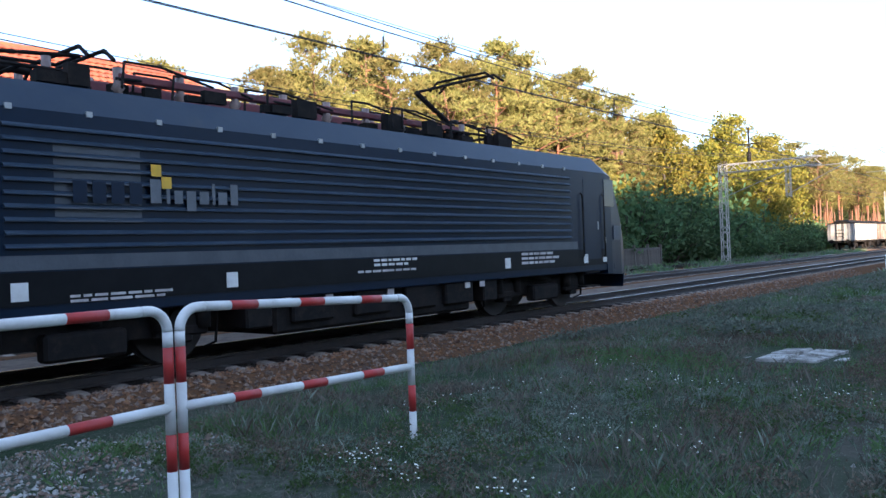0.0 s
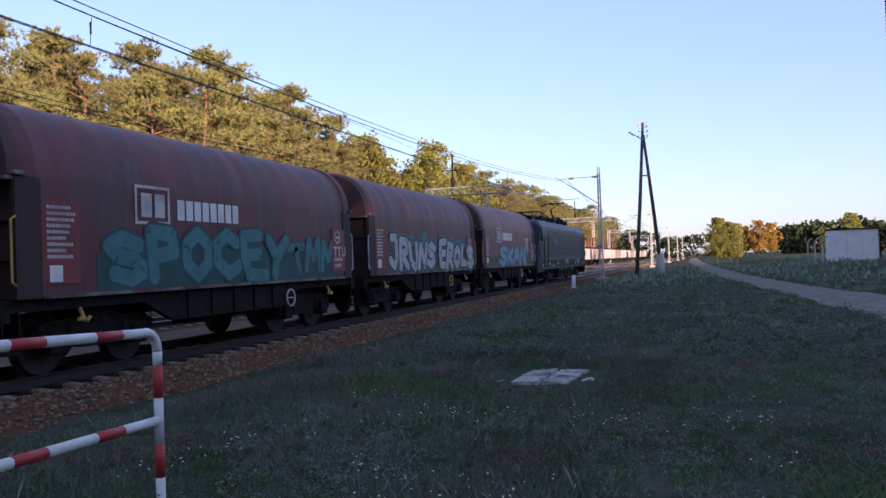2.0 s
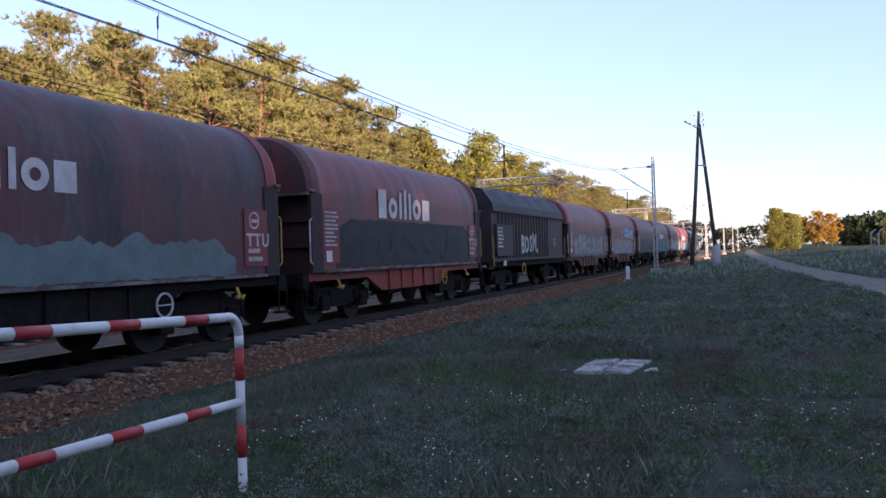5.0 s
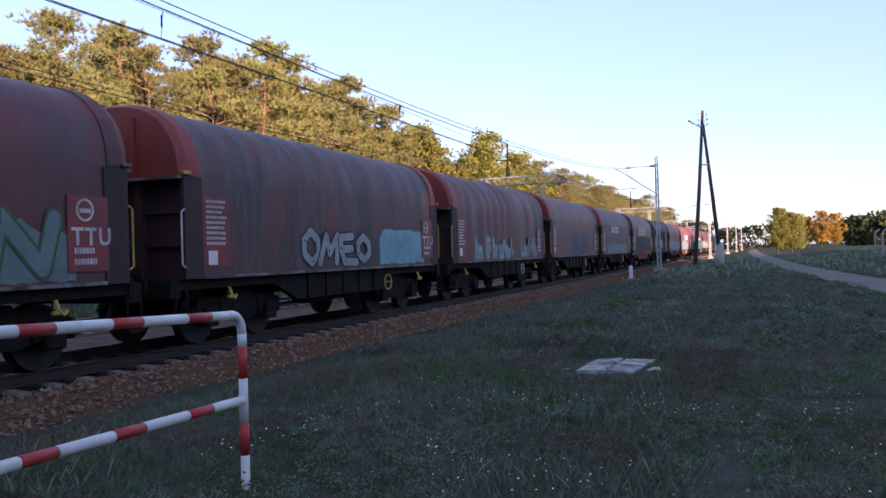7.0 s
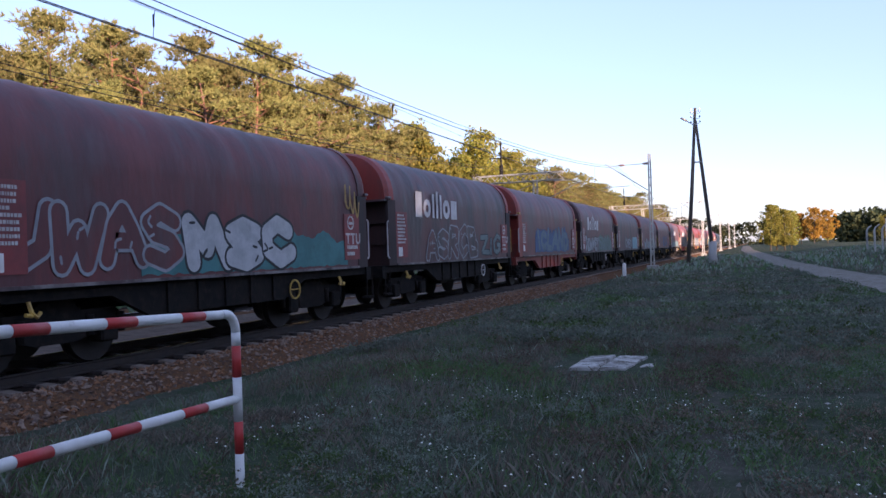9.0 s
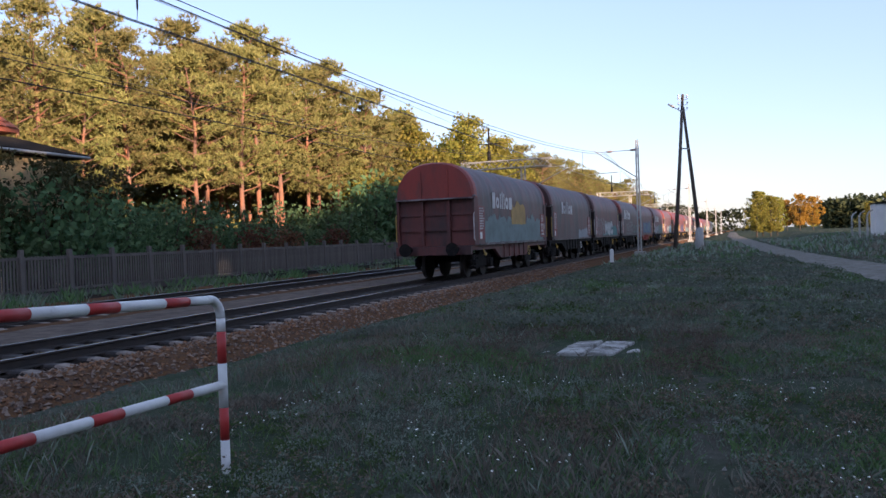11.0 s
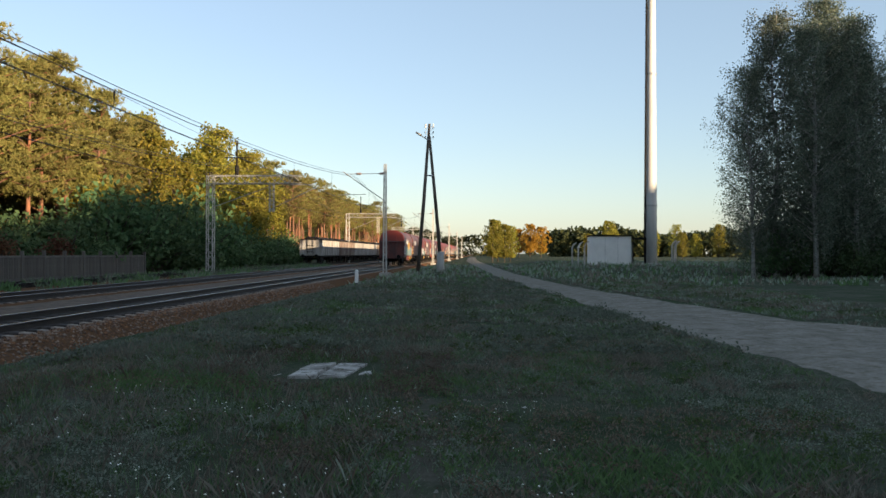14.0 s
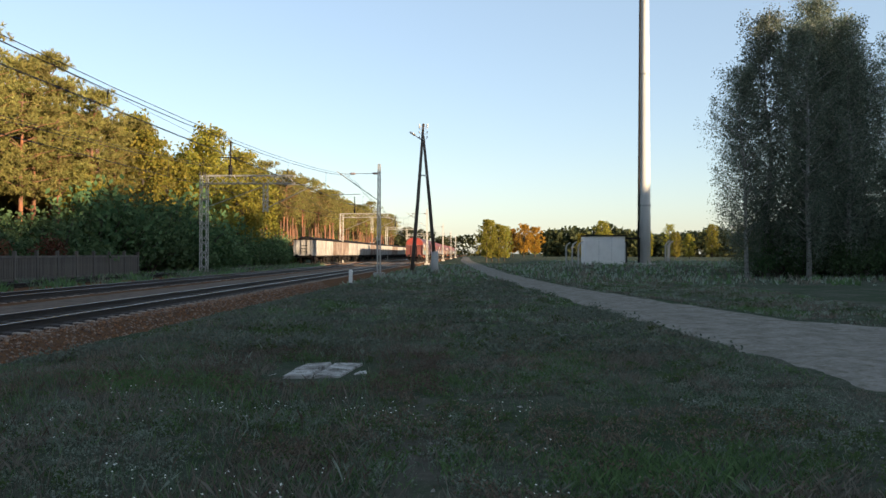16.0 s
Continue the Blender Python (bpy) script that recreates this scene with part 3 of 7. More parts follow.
def scribble(parent, y0, y1, z0, z1, mat, seed, x=1.4665, r=0.018, loops=7):
    """A thin looping tag sprayed in one line."""
    rng = random.Random(seed)
    pts, n = [], loops * 12
    for i in range(n + 1):
        t = i / n
        a = t * loops * 6.283
        pts.append((y0 + (y1 - y0) * (0.06 + 0.88 * t) + 0.055 * (y1 - y0) * math.cos(a), (z0 + z1) / 2 + (z1 - z0) * (0.33 + 0.13 * math.sin(t * 23 + seed)) * math.sin(a + rng.uniform(-0.15, 0.15))))
    bm = bmesh.new()
    stroke(bm, pts, r, x, 0)
    return part("graffiti_tag", bm, mat, parent, "thin looping sprayed tag")


def bars(parent, y, z, w, h, rows, mat=LETTER, x=1.478, seed=0, name="lettering"):
    """Unreadable lettering: short bars in lines."""
    rng = random.Random(seed)
    bm = bmesh.new()
    lh = h / rows
    w0 = 0.35 if w < 1 else 1.0
    for r in range(rows):
        yy, zz = y, z - r * lh
        while yy < y + w * rng.uniform(0.6, 1.0):
            q = rng.uniform(0.05, 0.16) * max(1, w) * w0
            box(bm, x, x + 0.004, yy, min(yy + q, y + w), zz - lh * 0.55, zz)
            yy += q + 0.04 * w0
    ob = part(name, bm, mat, parent)
    ob["kind"] = "stuff"
    return ob


def hood_section(grow=0.0, flat=False):
    """Half-round hood outline from one sill over the top to the other, in x and z above the rail."""
    pts = [(1.45, 1.16), (1.45, 1.7), (1.45, 2.3), (1.45, 2.85)]
    for a in range(0, 91, 10):
        c, s = math.cos(radians(a)), math.sin(radians(a))
        pts.append((1.45 * c ** 0.8, 2.9 + 1.22 * s ** 0.95))
    pts = [(px + grow * (1 if i < 5 else math.cos(radians((i - 4) * 10))), pz + (grow * math.sin(radians(max(0, i - 4) * 10)))) for i, (px, pz) in enumerate(pts)]
    return pts + [(-px, pz) for px, pz in reversed(pts[:-1])]


def wheelset(parent, y, r, x_track=0.76):
    for s in (-1, 1):
        bm = bmesh.new()
        disc(bm, (s * (x_track - 0.01), y, r), (1, 0, 0), r, 0.13, 24)
        disc(bm, (s * (x_track - 0.085), y, r), (1, 0, 0), r + 0.03, 0.03, 24)
        disc(bm, (s * (x_track + 0.09), y, r), (1, 0, 0), 0.14, 0.1, 12)
        part("wheel", bm, TYRE, parent)


def bogie(y, parent, base=1.8, r=0.46):
    bm = bmesh.new()
    for s in (-1, 1):
        x = s * 1.0
        prof = [(-1.35, 0.62), (-1.1, 0.8), (-0.45, 0.8), (-0.25, 0.95), (0.25, 0.95), (0.45, 0.8), (1.1, 0.8), (1.35, 0.62), (1.1, 0.42), (0.62, 0.42), (0.35, 0.35), (-0.35, 0.35), (-0.62, 0.42), (-1.1, 0.42)]
        loft(bm, [[(x - 0.07, y + a, b) for a, b in prof], [(x + 0.07, y + a, b) for a, b in prof]])
        for w in (-base / 2, base / 2):
            box(bm, x - 0.1, x + 0.16 * s + 0.02, y + w - 0.17, y + w + 0.17, 0.3, 0.64, 0.03)
            for k in (-0.3, 0.3):
                tube(bm, [(x + 0.06 * s, y + w + k, 0.42), (x + 0.06 * s, y + w + k, 0.72)], 0.075, 8)
    box(bm, -0.95, 0.95, y - 0.2, y + 0.2, 0.55, 0.85)
    b = part("bogie", bm, BLACKSTEEL, parent)
    for w in (-base / 2, base / 2):
        wheelset(b, y + w, r)
    return b


def buffers(y, d, parent):
    for s in (-0.87, 0.87):
        bm = bmesh.new()
        tube(bm, [(s, y, 1.05), (s, y + d * 0.42, 1.05)], [0.11, 0.09], 10)
        disc(bm, (s, y + d * 0.44, 1.05), (0, 1, 0), 0.23, 0.04, 18)
        part("buffer", bm, BLACKSTEEL, parent)


LEN = 11.4


SHIFT = -0.32  # the wagon's own length lies a little behind its coupling point


def hood_wagon(hood, end, label, seed, slack=0.0, frame_paint=None):
    """Telescopic-hood steel coil wagon: front end at y = 0, running to -y; z from the rail."""
    w = thing("hood_wagon", label, "freight wagon", "wagons of the train")
    rng = random.Random(seed)
    # hood in three shells with hoops
    bm = bmesh.new()
    secs = []
    y0, y1 = -0.62, -LEN + 0.62
    n = 44
    for i in range(n + 1):
        t = i / n
        hoop = 0.032 * abs(math.sin(t * math.pi * 14)) ** 0.5
        y = y0 + (y1 - y0) * t
        pts = []
        for j, (px, pz) in enumerate(hood_section(0.0)):
            k = 1 - hoop
            up = smooth(2.4, 3.4, pz)
            dent = slack * 0.04 * noise.noise(Vector((px * 1.2, y * 2.2, seed))) + 0.012 * noise.noise(Vector((px * 2, y * 1.1, seed + 3)))
            dent = dent if up > 0.3 or slack > 1 else -abs(dent) * 0.4
            pts.append((px * (1 - hoop * 0.8 * up) + (dent if px > 0 else -dent), y, pz - hoop * 0.8 * up + dent * 0.5))
        secs.append(pts)
    loft(bm, secs, closed=False, caps=False, smooth=True)
    part("hood", bm, hood, w)
    wall_paint = frame_paint or ENDDARK
    # end walls
    for s, ye in ((1, 0.0), (-1, -LEN)):
        bm = bmesh.new()
        box(bm, -1.45, 1.45, min(ye - s * 0.46, ye - s * 0.66), max(ye - s * 0.46, ye - s * 0.66), 1.16, 2.86)
        wall = part("end_wall", bm, wall_paint, w)
        for q in (-1.47, 1.39):
            bm = bmesh.new()
            box(bm, q, q + 0.08, min(ye - s * 0.3, ye - s * 0.75), max(ye - s * 0.3, ye - s * 0.75), 1.16, 2.84)
            part("corner_post", bm, wall_paint, wall)
        bm = bmesh.new()
        cap = [(px, pz) for px, pz in hood_section(0.012) if pz > 2.83]
        loft(bm, [[(px * 0.96, ye - s * 0.24, 2.86 + (pz - 2.86) * 0.95) for px, pz in cap], [(px, ye - s * 0.4, pz) for px, pz in cap], [(px, ye - s * 0.68, pz) for px, pz in cap]], closed=True)
        part("end_cap", bm, end, w, "arched sheet-steel end cap")
        bm = bmesh.new()
        box(bm, -1.44, 1.44, ye - s * 0.24 - 0.06, ye - s * 0.24 + 0.06, 2.8, 2.85)
        part("ledge", bm, WORN, wall, "worn pale ledge under the end cap")
        for x in (-0.5, 0.5):
            bm = bmesh.new()
            box(bm, x - 0.06, x + 0.06, min(ye - s * 0.46, ye - s * 0.3), max(ye - s * 0.46, ye - s * 0.3), 1.2, 2.76)
            part("stiffener", bm, wall_paint, wall)
            bm = bmesh.new()
            box(bm, x - 0.05, x + 0.05, min(ye - s * 0.26, ye - s * 0.2), max(ye - s * 0.26, ye - s * 0.2), 2.86, 3.95 - 0.1)
            part("cap_rib", bm, end, wall)
        for z in (1.7, 2.25):
            bm = bmesh.new()
            box(bm, -1.4, 1.4, min(ye - s * 0.46, ye - s * 0.38), max(ye - s * 0.46, ye - s * 0.38), z, z + 0.08)
            part("stiffener", bm, wall_paint, wall)
        for q in (1.47, -1.47):
            bm = bmesh.new()
            tube(bm, [(q, ye - s * 0.3, 1.35), (q, ye - s * 0.22, 1.4), (q, ye - s * 0.22, 2.25), (q, ye - s * 0.3, 2.3)], 0.018, 6)
            part("handrail", bm, YELLOW if rng.random() < 0.6 else LETTER, w, "painted steel handrail")
            bm = bmesh.new()
            box(bm, q - 0.05, q + 0.05, ye - s * 0.34 - 0.09, ye - s * 0.34 + 0.09, 2.86, 2.92, 0.01)
            part("locking_bracket", bm, YELLOW if seed in (11, 13, 4) else WORN, w)
            bm = bmesh.new()
            box(bm, q - 0.16, q + 0.03, ye - s * 0.2 - 0.15, ye - s * 0.2 + 0.15, 0.42, 0.46)
            tube(bm, [(q - 0.02, ye - s * 0.2 - 0.14, 0.44), (q - 0.02, ye - s * 0.2 - 0.14, 1.0)], 0.015, 5)
            tube(bm, [(q - 0.02, ye - s * 0.2 + 0.14, 0.44), (q - 0.02, ye - s * 0.2 + 0.14, 1.0)], 0.015, 5)
            part("step", bm, BLACKSTEEL, w)
        buffers(ye, s, w)
    # underframe
    uf = frame_paint or (ENDRED if seed == 7 else ENDBROWN if seed in (4, 5) else BLACKSTEEL)
    bm = bmesh.new()
    box(bm, -1.24, 1.24, -LEN + 0.24, -0.24, 1.06, 1.14)
    frame_part = part("floor_frame", bm, BLACKSTEEL, w)
    for q in (-1.3, 1.3):
        bm = bmesh.new()
        prof = [(-LEN + 0.05, 1.15), (-LEN + 0.05, 0.98), (-LEN + 3.0, 0.98), (-LEN + 3.8, 0.62), (-3.8, 0.62), (-3.0, 0.98), (-0.05, 0.98), (-0.05, 1.15)]
        loft(bm, [[(q - 0.06, u, v) for u, v in prof], [(q + 0.06, u, v) for u, v in prof]])
        part("sole_bar", bm, uf, frame_part)
        for i in range(5):
            bm = bmesh.new()
            y = -4.2 - i * 0.75
            box(bm, q + (0.06 if q > 0 else -0.1), q + (0.1 if q > 0 else -0.06), y - 0.04, y + 0.04, 0.63, 1.14)
            part("web_stiffener", bm, uf, frame_part)
    for ye in (-0.12, -LEN + 0.12):
        bm = bmesh.new()
        box(bm, -1.4, 1.4, ye - 0.12, ye + 0.12, 0.85, 1.155)
        part("headstock", bm, frame_paint or BLACKSTEEL, frame_part)
    bm = bmesh.new()
    box(bm, 1.46, 1.49, -LEN + 0.75, -0.75, 1.15, 1.2)
    part("hood_rail", bm, WORN, w, "pale worn strip along the hood's lower edge")
    bogie(-2.25, w)
    bogie(-LEN + 2.25, w)
    bm = bmesh.new()
    box(bm, 0.75, 1.2, -6.9, -6.2, 0.5, 0.98, 0.03)
    part("brake_box", bm, BLACKSTEEL, w)
    bm = bmesh.new()
    tube(bm, [(0.6, -5.6, 0.75), (0.6, -4.6, 0.75)], 0.16, 12)
    part("air_tank", bm, BLACKSTEEL, w)
    bm = bmesh.new()
    disc(bm, (1.42, -3.5, 0.8), (1, 0, 0), 0.2, 0.025, 20, 0.172)
    box(bm, 1.41, 1.43, -3.68, -3.32, 0.79, 0.81)
    part("handbrake_wheel", bm, YELLOW if seed % 2 else LETTER, w, "pale-rimmed handbrake wheel")
    for y in (-1.55, -LEN + 1.55):
        bm = bmesh.new()
        tube(bm, [(1.36, y, 0.98), (1.42, y, 0.84), (1.42, y + 0.08, 0.78), (1.42, y + 0.14, 0.84)], 0.03, 6)
        tube(bm, [(1.42, y, 0.8), (1.42, y - 0.1, 0.82)], 0.03, 6)
        part("lashing_hook", bm, YELLOW, w)
    # lettering panels by both ends
    for y, rows in ((-1.42, 0), (-LEN + 0.75, 1)):
        bm = bmesh.new()
        box(bm, 1.455, 1.472, y, y + 0.72, 1.35, 2.55 if rows else 2.4)
        pn = part("lettering_panel", bm, PANEL, w, "red lettering panel with white data lines")
        if rows:
            bars(pn, y + 0.08, 2.48, 0.58, 0.8, 9, seed=seed)
            bm = bmesh.new()
            box(bm, 1.476, 1.48, y + 0.12, y + 0.36, 1.38, 1.62)
            part("data_plate", bm, WHITE, pn)
        else:
            bars(pn, y + 0.1, 1.68, 0.5, 0.3, 2, seed=seed)
            letters("class_letters", "TTU", y + 0.06, 1.72, 0.34, 1.474, LETTER, pn, 0.008)
            bm = bmesh.new()
            disc(bm, (1.475, y + 0.3, 2.2), (1, 0, 0), 0.16, 0.006, 20, 0.125)
            box(bm, 1.473, 1.478, y + 0.2, y + 0.4, 2.16, 2.22)
            part("hump_sign", bm, LETTER, pn, "round no-hump sign")
    for ob in w.children:
        ob.matrix_basis = pose(0, SHIFT, 0)
    return w


def company_shapes(parent, y, z, h, x=1.453):
    """White company mark as plain blocks, bars and rings."""
    bm = bmesh.new()
    a = 0.006
    for y0, y1, hi in ((0, 0.62, 1.0), (1.72, 1.92, 0.98), (2.14, 2.34, 1.1), (2.56, 2.76, 0.98), (3.85, 4.55, 0.8)):
        box(bm, x, x + a, y + y0 * h, y + y1 * h, z, z + hi * h)
    for yc, r in ((1.16, 0.37), (3.3, 0.4)):
        disc(bm, (x + a / 2, y + yc * h, z + r * h), (1, 0, 0), r * h, a, 20, r * h * 0.42)
    return part("company_lettering", bm, LETTER_BRIGHT, parent, "white company mark in plain blocks and rings")


def brand_blocks(parent, y, z, h, widths, label="white company lettering drawn as plain blocks", x=1.453):
    bm = bmesh.new()
    for wd, lo, hi in widths:
        box(bm, x, x + 0.006, y, y + wd * h, z + lo * h, z + hi * h, 0.0)
        y += wd * h + 0.14 * h
    return part("company_lettering", bm, WHITE, parent, label)


SHIP_MARK = [(0.55, 0, 1)] * 8


def company_a(w, y, z, h=0.62):
    company_shapes(w, y, z, h * 1.08)


def company_b(w, y, z):
    bm = bmesh.new()
    for a, b, c, d in ((0, 0.9, 0, 0.05), (0, 0.9, 0.6, 0.65), (0, 0.05, 0.05, 0.6), (0.85, 0.9, 0.05, 0.6), (0.15, 0.42, 0.12, 0.52), (0.5, 0.76, 0.12, 0.52)):
        box(bm, 1.453, 1.46, y + a, y + b, z + c, z + d)
    part("company_mark", bm, LETTER, w, "white outlined company mark as plain shapes")
    brand_blocks(w, y + 1.12, z + 0.1, 0.36, SHIP_MARK)


SOOT = material("soot_brown_steel", (0.042, 0.029, 0.028), 0.6, second=(0.055, 0.03, 0.028), third=(0.03, 0.026, 0.026), scale=1.0, streak=3, grain=0.2, bump=0.3)


def tarp_wagon_ribbed(seed):
    """High-sided ribbed wagon with a dark folded tarpaulin roof."""
    w = thing("ribbed_wagon", "sooty brown ribbed steel wagon with a dark sagging tarpaulin roof", "freight wagon", "wagons of the train")
    bm = bmesh.new()
    box(bm, -1.38, 1.38, -LEN + 0.25, -0.25, 1.16, 3.0)
    part("body", bm, SOOT, w)
    for i in range(17):
        bm = bmesh.new()
        y = -3.3 - i * 0.44
        loft(bm, [[(1.38, y - 0.1, z), (1.47, y - 0.05, z), (1.47, y + 0.05, z), (1.38, y + 0.1, z)] for z in (1.25, 2.95)])
        part("rib", bm, SOOT, w)
    for z in (1.16, 2.95):
        bm = bmesh.new()
        box(bm, 1.38, 1.49, -LEN + 0.2, -0.2, z, z + 0.1)
        part("side_rail", bm, SOOT, w)
    bm = bmesh.new()
    secs = []
    for i in range(25):
        y = -0.3 - (LEN - 0.6) * i / 24
        sag = 0.05 * math.sin(i * 1.3) + 0.08 * noise.noise(Vector((y * 1.3, 0, seed)))
        top = 4.0 if i < 19 else 3.88
        secs.append([(1.46, y, 3.0), (1.42, y, 3.25 + sag * 0.4), (1.05, y, 3.75 + sag), (0.45, y, top + sag), (-0.45, y, top + sag), (-1.05, y, 3.75 + sag), (-1.42, y, 3.25), (-1.46, y, 3.0)])
    loft(bm, secs, closed=True, caps=True)
    part("tarpaulin", bm, INK, w, "sooty black tarpaulin roof")
    bm = bmesh.new()
    for q in (-1.3, 1.3):
        box(bm, q - 0.06, q + 0.06, -LEN, 0, 0.95, 1.15)
    box(bm, -1.3, 1.3, -LEN, 0, 1.05, 1.14)
    part("underframe", bm, BLACKSTEEL, w)
    bogie(-2.25, w)
    bogie(-LEN + 2.25, w)
    for s, ye in ((1, 0.0), (-1, -LEN)):
        buffers(ye, s, w)
        bm = bmesh.new()
        tube(bm, [(1.47, ye - s * 0.2, 1.0), (1.47, ye - s * 0.15, 2.1)], 0.02, 6)
        part("handrail", bm, YELLOW, w)
    bm = bmesh.new()
    disc(bm, (1.42, -LEN + 4.2, 0.8), (1, 0, 0), 0.24, 0.03, 20, 0.2)
    part("handbrake_wheel", bm, YELLOW, w)
    bm = bmesh.new()
    box(bm, 1.4, 1.48, -LEN + 0.6, -LEN + 2.6, 1.35, 2.5)
    pn = part("lettering_panel", bm, SOOT, w)
    bars(pn, -LEN + 0.7, 2.4, 0.8, 0.8, 6, seed=9, x=1.482)
    bm = bmesh.new()
    box(bm, 1.48, 1.49, -LEN + 1.3, -LEN + 1.62, 1.0, 1.2)
    part("data_plate", bm, WHITE, w)
    letters("graffiti_letters", "BDSM.", -7.75, 1.45, 1.0, 1.485, CHALK, w, 0.035, 0.8, 0.8, seed=3, label="silver sprayed graffiti letters")
    letters("class_letter", "U", -2.45, 1.7, 0.5, 1.485, LETTER, w)
    bm = bmesh.new()
    disc(bm, (1.486, -3.3, 1.9), (1, 0, 0), 0.22, 0.006, 20, 0.17)
    part("hump_sign", bm, PANEL, w)
    return w


def wagon_at(k, w):
    w.matrix_basis = pose(TRACK_A, -0.145 - 12.04 * k, RAIL_Z)
    WAGONS.append((k, w))


WAGONS = []
L_MAROON = "dusty maroon telescopic-hood steel wagon "
for k in range(18):
    if k == 6:
        wagon_at(k, tarp_wagon_ribbed(6))
        continue
    hood = TR[[1, 0, 0, 0, 1, 1, 2, 1, 2, 0, 0, 2, 0, 0, 2, 0, 2, 2][k]]
    end = ENDRED if k in (3, 4, 5, 8, 9, 10, 11, 13, 14, 17) else ENDBROWN
    lab = L_MAROON + {0: "with blue graffiti and painted animal", 1: "covered in silver bubble graffiti", 2: "with teal graffiti letters", 3: "with dark tangled graffiti", 4: "with blue block graffiti", 5: "with fat silver graffiti", 7: "blackened along its lower side", 10: "with a creased slack hood", 11: "with a buffed grey-blue patch", 13: "with dull blue graffiti", 15: "with white three-letter graffiti", 17: "closing the train, red end wall"}.get(k, "with worn sides and faint graffiti")
    w = hood_wagon(hood, end, lab, k, 2.2 if k == 10 else 0.4, ENDRED if k == 13 else ENDBROWN if k == 17 else None)
    a = -LEN
    if k == 0:
        company_b(w, -8.97, 2.3)
        splash(w, -10.4, -7.2, 1.22, 1.65, GREEN, 5)
        splash(w, -3.6, -0.8, 1.22, 1.75, GREEN, 4)
        bubble(w, "SKAM", -8.5, -2.9, 1.22, 2.2, SKYBLUE, 2, DEEPBLUE, 0.055)
        for pts in ([(-3.1, 2.5), (-2.6, 2.62), (-2.2, 2.55), (-2.45, 2.3), (-2.35, 2.0), (-2.5, 1.7), (-2.65, 2.0), (-2.75, 2.3)], [(-3.5, 1.25), (-2.9, 1.25), (-2.8, 1.6), (-3.1, 1.85), (-3.4, 1.7)]):
            bm = bmesh.new()
            loft(bm, [[(q2, q, z) for q, z in pts] for q2 in (1.455, 1.466)])
            part("painted_shape", bm, LETTER, w, "white painted plain shape")
    elif k == 1:
        bubble(w, "JRUNS EROLS", -10.0, -1.0, 1.22, 2.25, CHALK, 5, INK, 0.045, halo=TEAL)
        splash(w, -9.6, -1.0, 2.0, 2.3, TEAL, 11, x=1.453, drips=0.35)
    elif k == 2:
        company_b(w, -9.0, 2.28)
        splash(w, -9.9, -1.5, 1.2, 1.98, DEEPTEAL, 12, drips=0.2)
        bubble(w, "SPOCEY", -9.7, -4.0, 1.22, 2.25, TEAL, 6, DEEPTEAL, 0.04)
        bubble(w, "TMM", -3.9, -1.6, 1.3, 2.1, TEAL, 6, DEEPTEAL, 0.03)
    elif k == 3:
        splash(w, -10.4, -0.95, 1.2, 2.25, TEAL, 13, drips=0.4, x=1.454)
        splash(w, -10.4, -0.95, 1.2, 2.15, INK, 13, drips=0.4, x=1.458)
        bubble(w, "RPOBGZEMSR", -10.3, -1.1, 1.22, 2.15, DULLGREY, 7, INK, 0.03)
        scribble(w, -10.2, -5.6, 1.25, 2.15, INK, 73, 1.487, 0.035, 7)
        scribble(w, -6.0, -1.2, 1.25, 2.15, INK, 74, 1.49, 0.03, 8)
    elif k == 4:
        splash(w, -10.2, -2.2, 1.2, 2.12, OCHRE, 15, x=1.455)
        splash(w, -10.1, -2.3, 1.2, 2.02, PALE, 14, x=1.458, drips=0.3)
        bubble(w, "UNUWUUM", -10.0, -2.4, 1.22, 2.0, PALE, 8, GREYGREEN, 0.06)
        splash(w, -5.95, -1.85, 2.2, 2.95, DEEPBLUE, 16, drips=0.02)
        bubble(w, "CONE", -5.9, -1.95, 2.2, 2.98, ICE, 9, DEEPBLUE, 0.085, 1.462)
        bars(w, -6.9, 2.9, 0.7, 0.8, 4, LETTER, 1.458, 5, "tag_scribble")
    elif k == 5:
        bubble(w, "SSRCIOIOR", -10.0, -2.1, 1.2, 2.3, SILVER, 10, INK, 0.09, halo=GREYGREEN)
    elif k == 7:
        company_a(w, -8.2, 2.42, 0.66)
        splash(w, -10.4, -1.5, 1.2, 2.35, INK, 17, drips=0.04)
        bubble(w, "SEUCSSREB", -10.0, -1.9, 1.25, 2.2, SLATE, 17, INK, 0.03)
    elif k == 8:
        splash(w, -9.4, -2, 1.2, 1.8, GREYGREEN, 18)
        company_a(w, -8.0, 2.45, 0.5)
    elif k == 9:
        scribble(w, -9.6, -7.4, 1.4, 2.2, SOFTBLUE, 41, 1.4665, 0.03, 3)
        bubble(w, "ELK", -7, -3.4, 1.3, 2.2, DEEPBLUE, 19, INK, 0.05)
    elif k == 10:
        splash(w, -9.8, -1.5, 1.22, 1.7, SKYBLUE, 20, drips=0.15)
        bubble(w, "LRM ULM", -9.5, -2, 1.25, 2.0, SILVER, 20, TEAL, 0.05)
    elif k == 11:
        splash(w, -4.3, -1.6, 1.22, 2.1, SKYBLUE, 21, drips=0.06)
        bubble(w, "OMEO", -7.9, -4.8, 1.25, 2.0, PALE, 21, INK, 0.03)
    elif k == 12:
        company_a(w, -9.5, 2.42, 0.66)
        splash(w, -6.2, -1.6, 1.2, 2.0, GREYGREEN, 22)
        bubble(w, "OEWNET", -10.4, -6.3, 1.24, 2.08, PALE, 22, INK, 0.06)
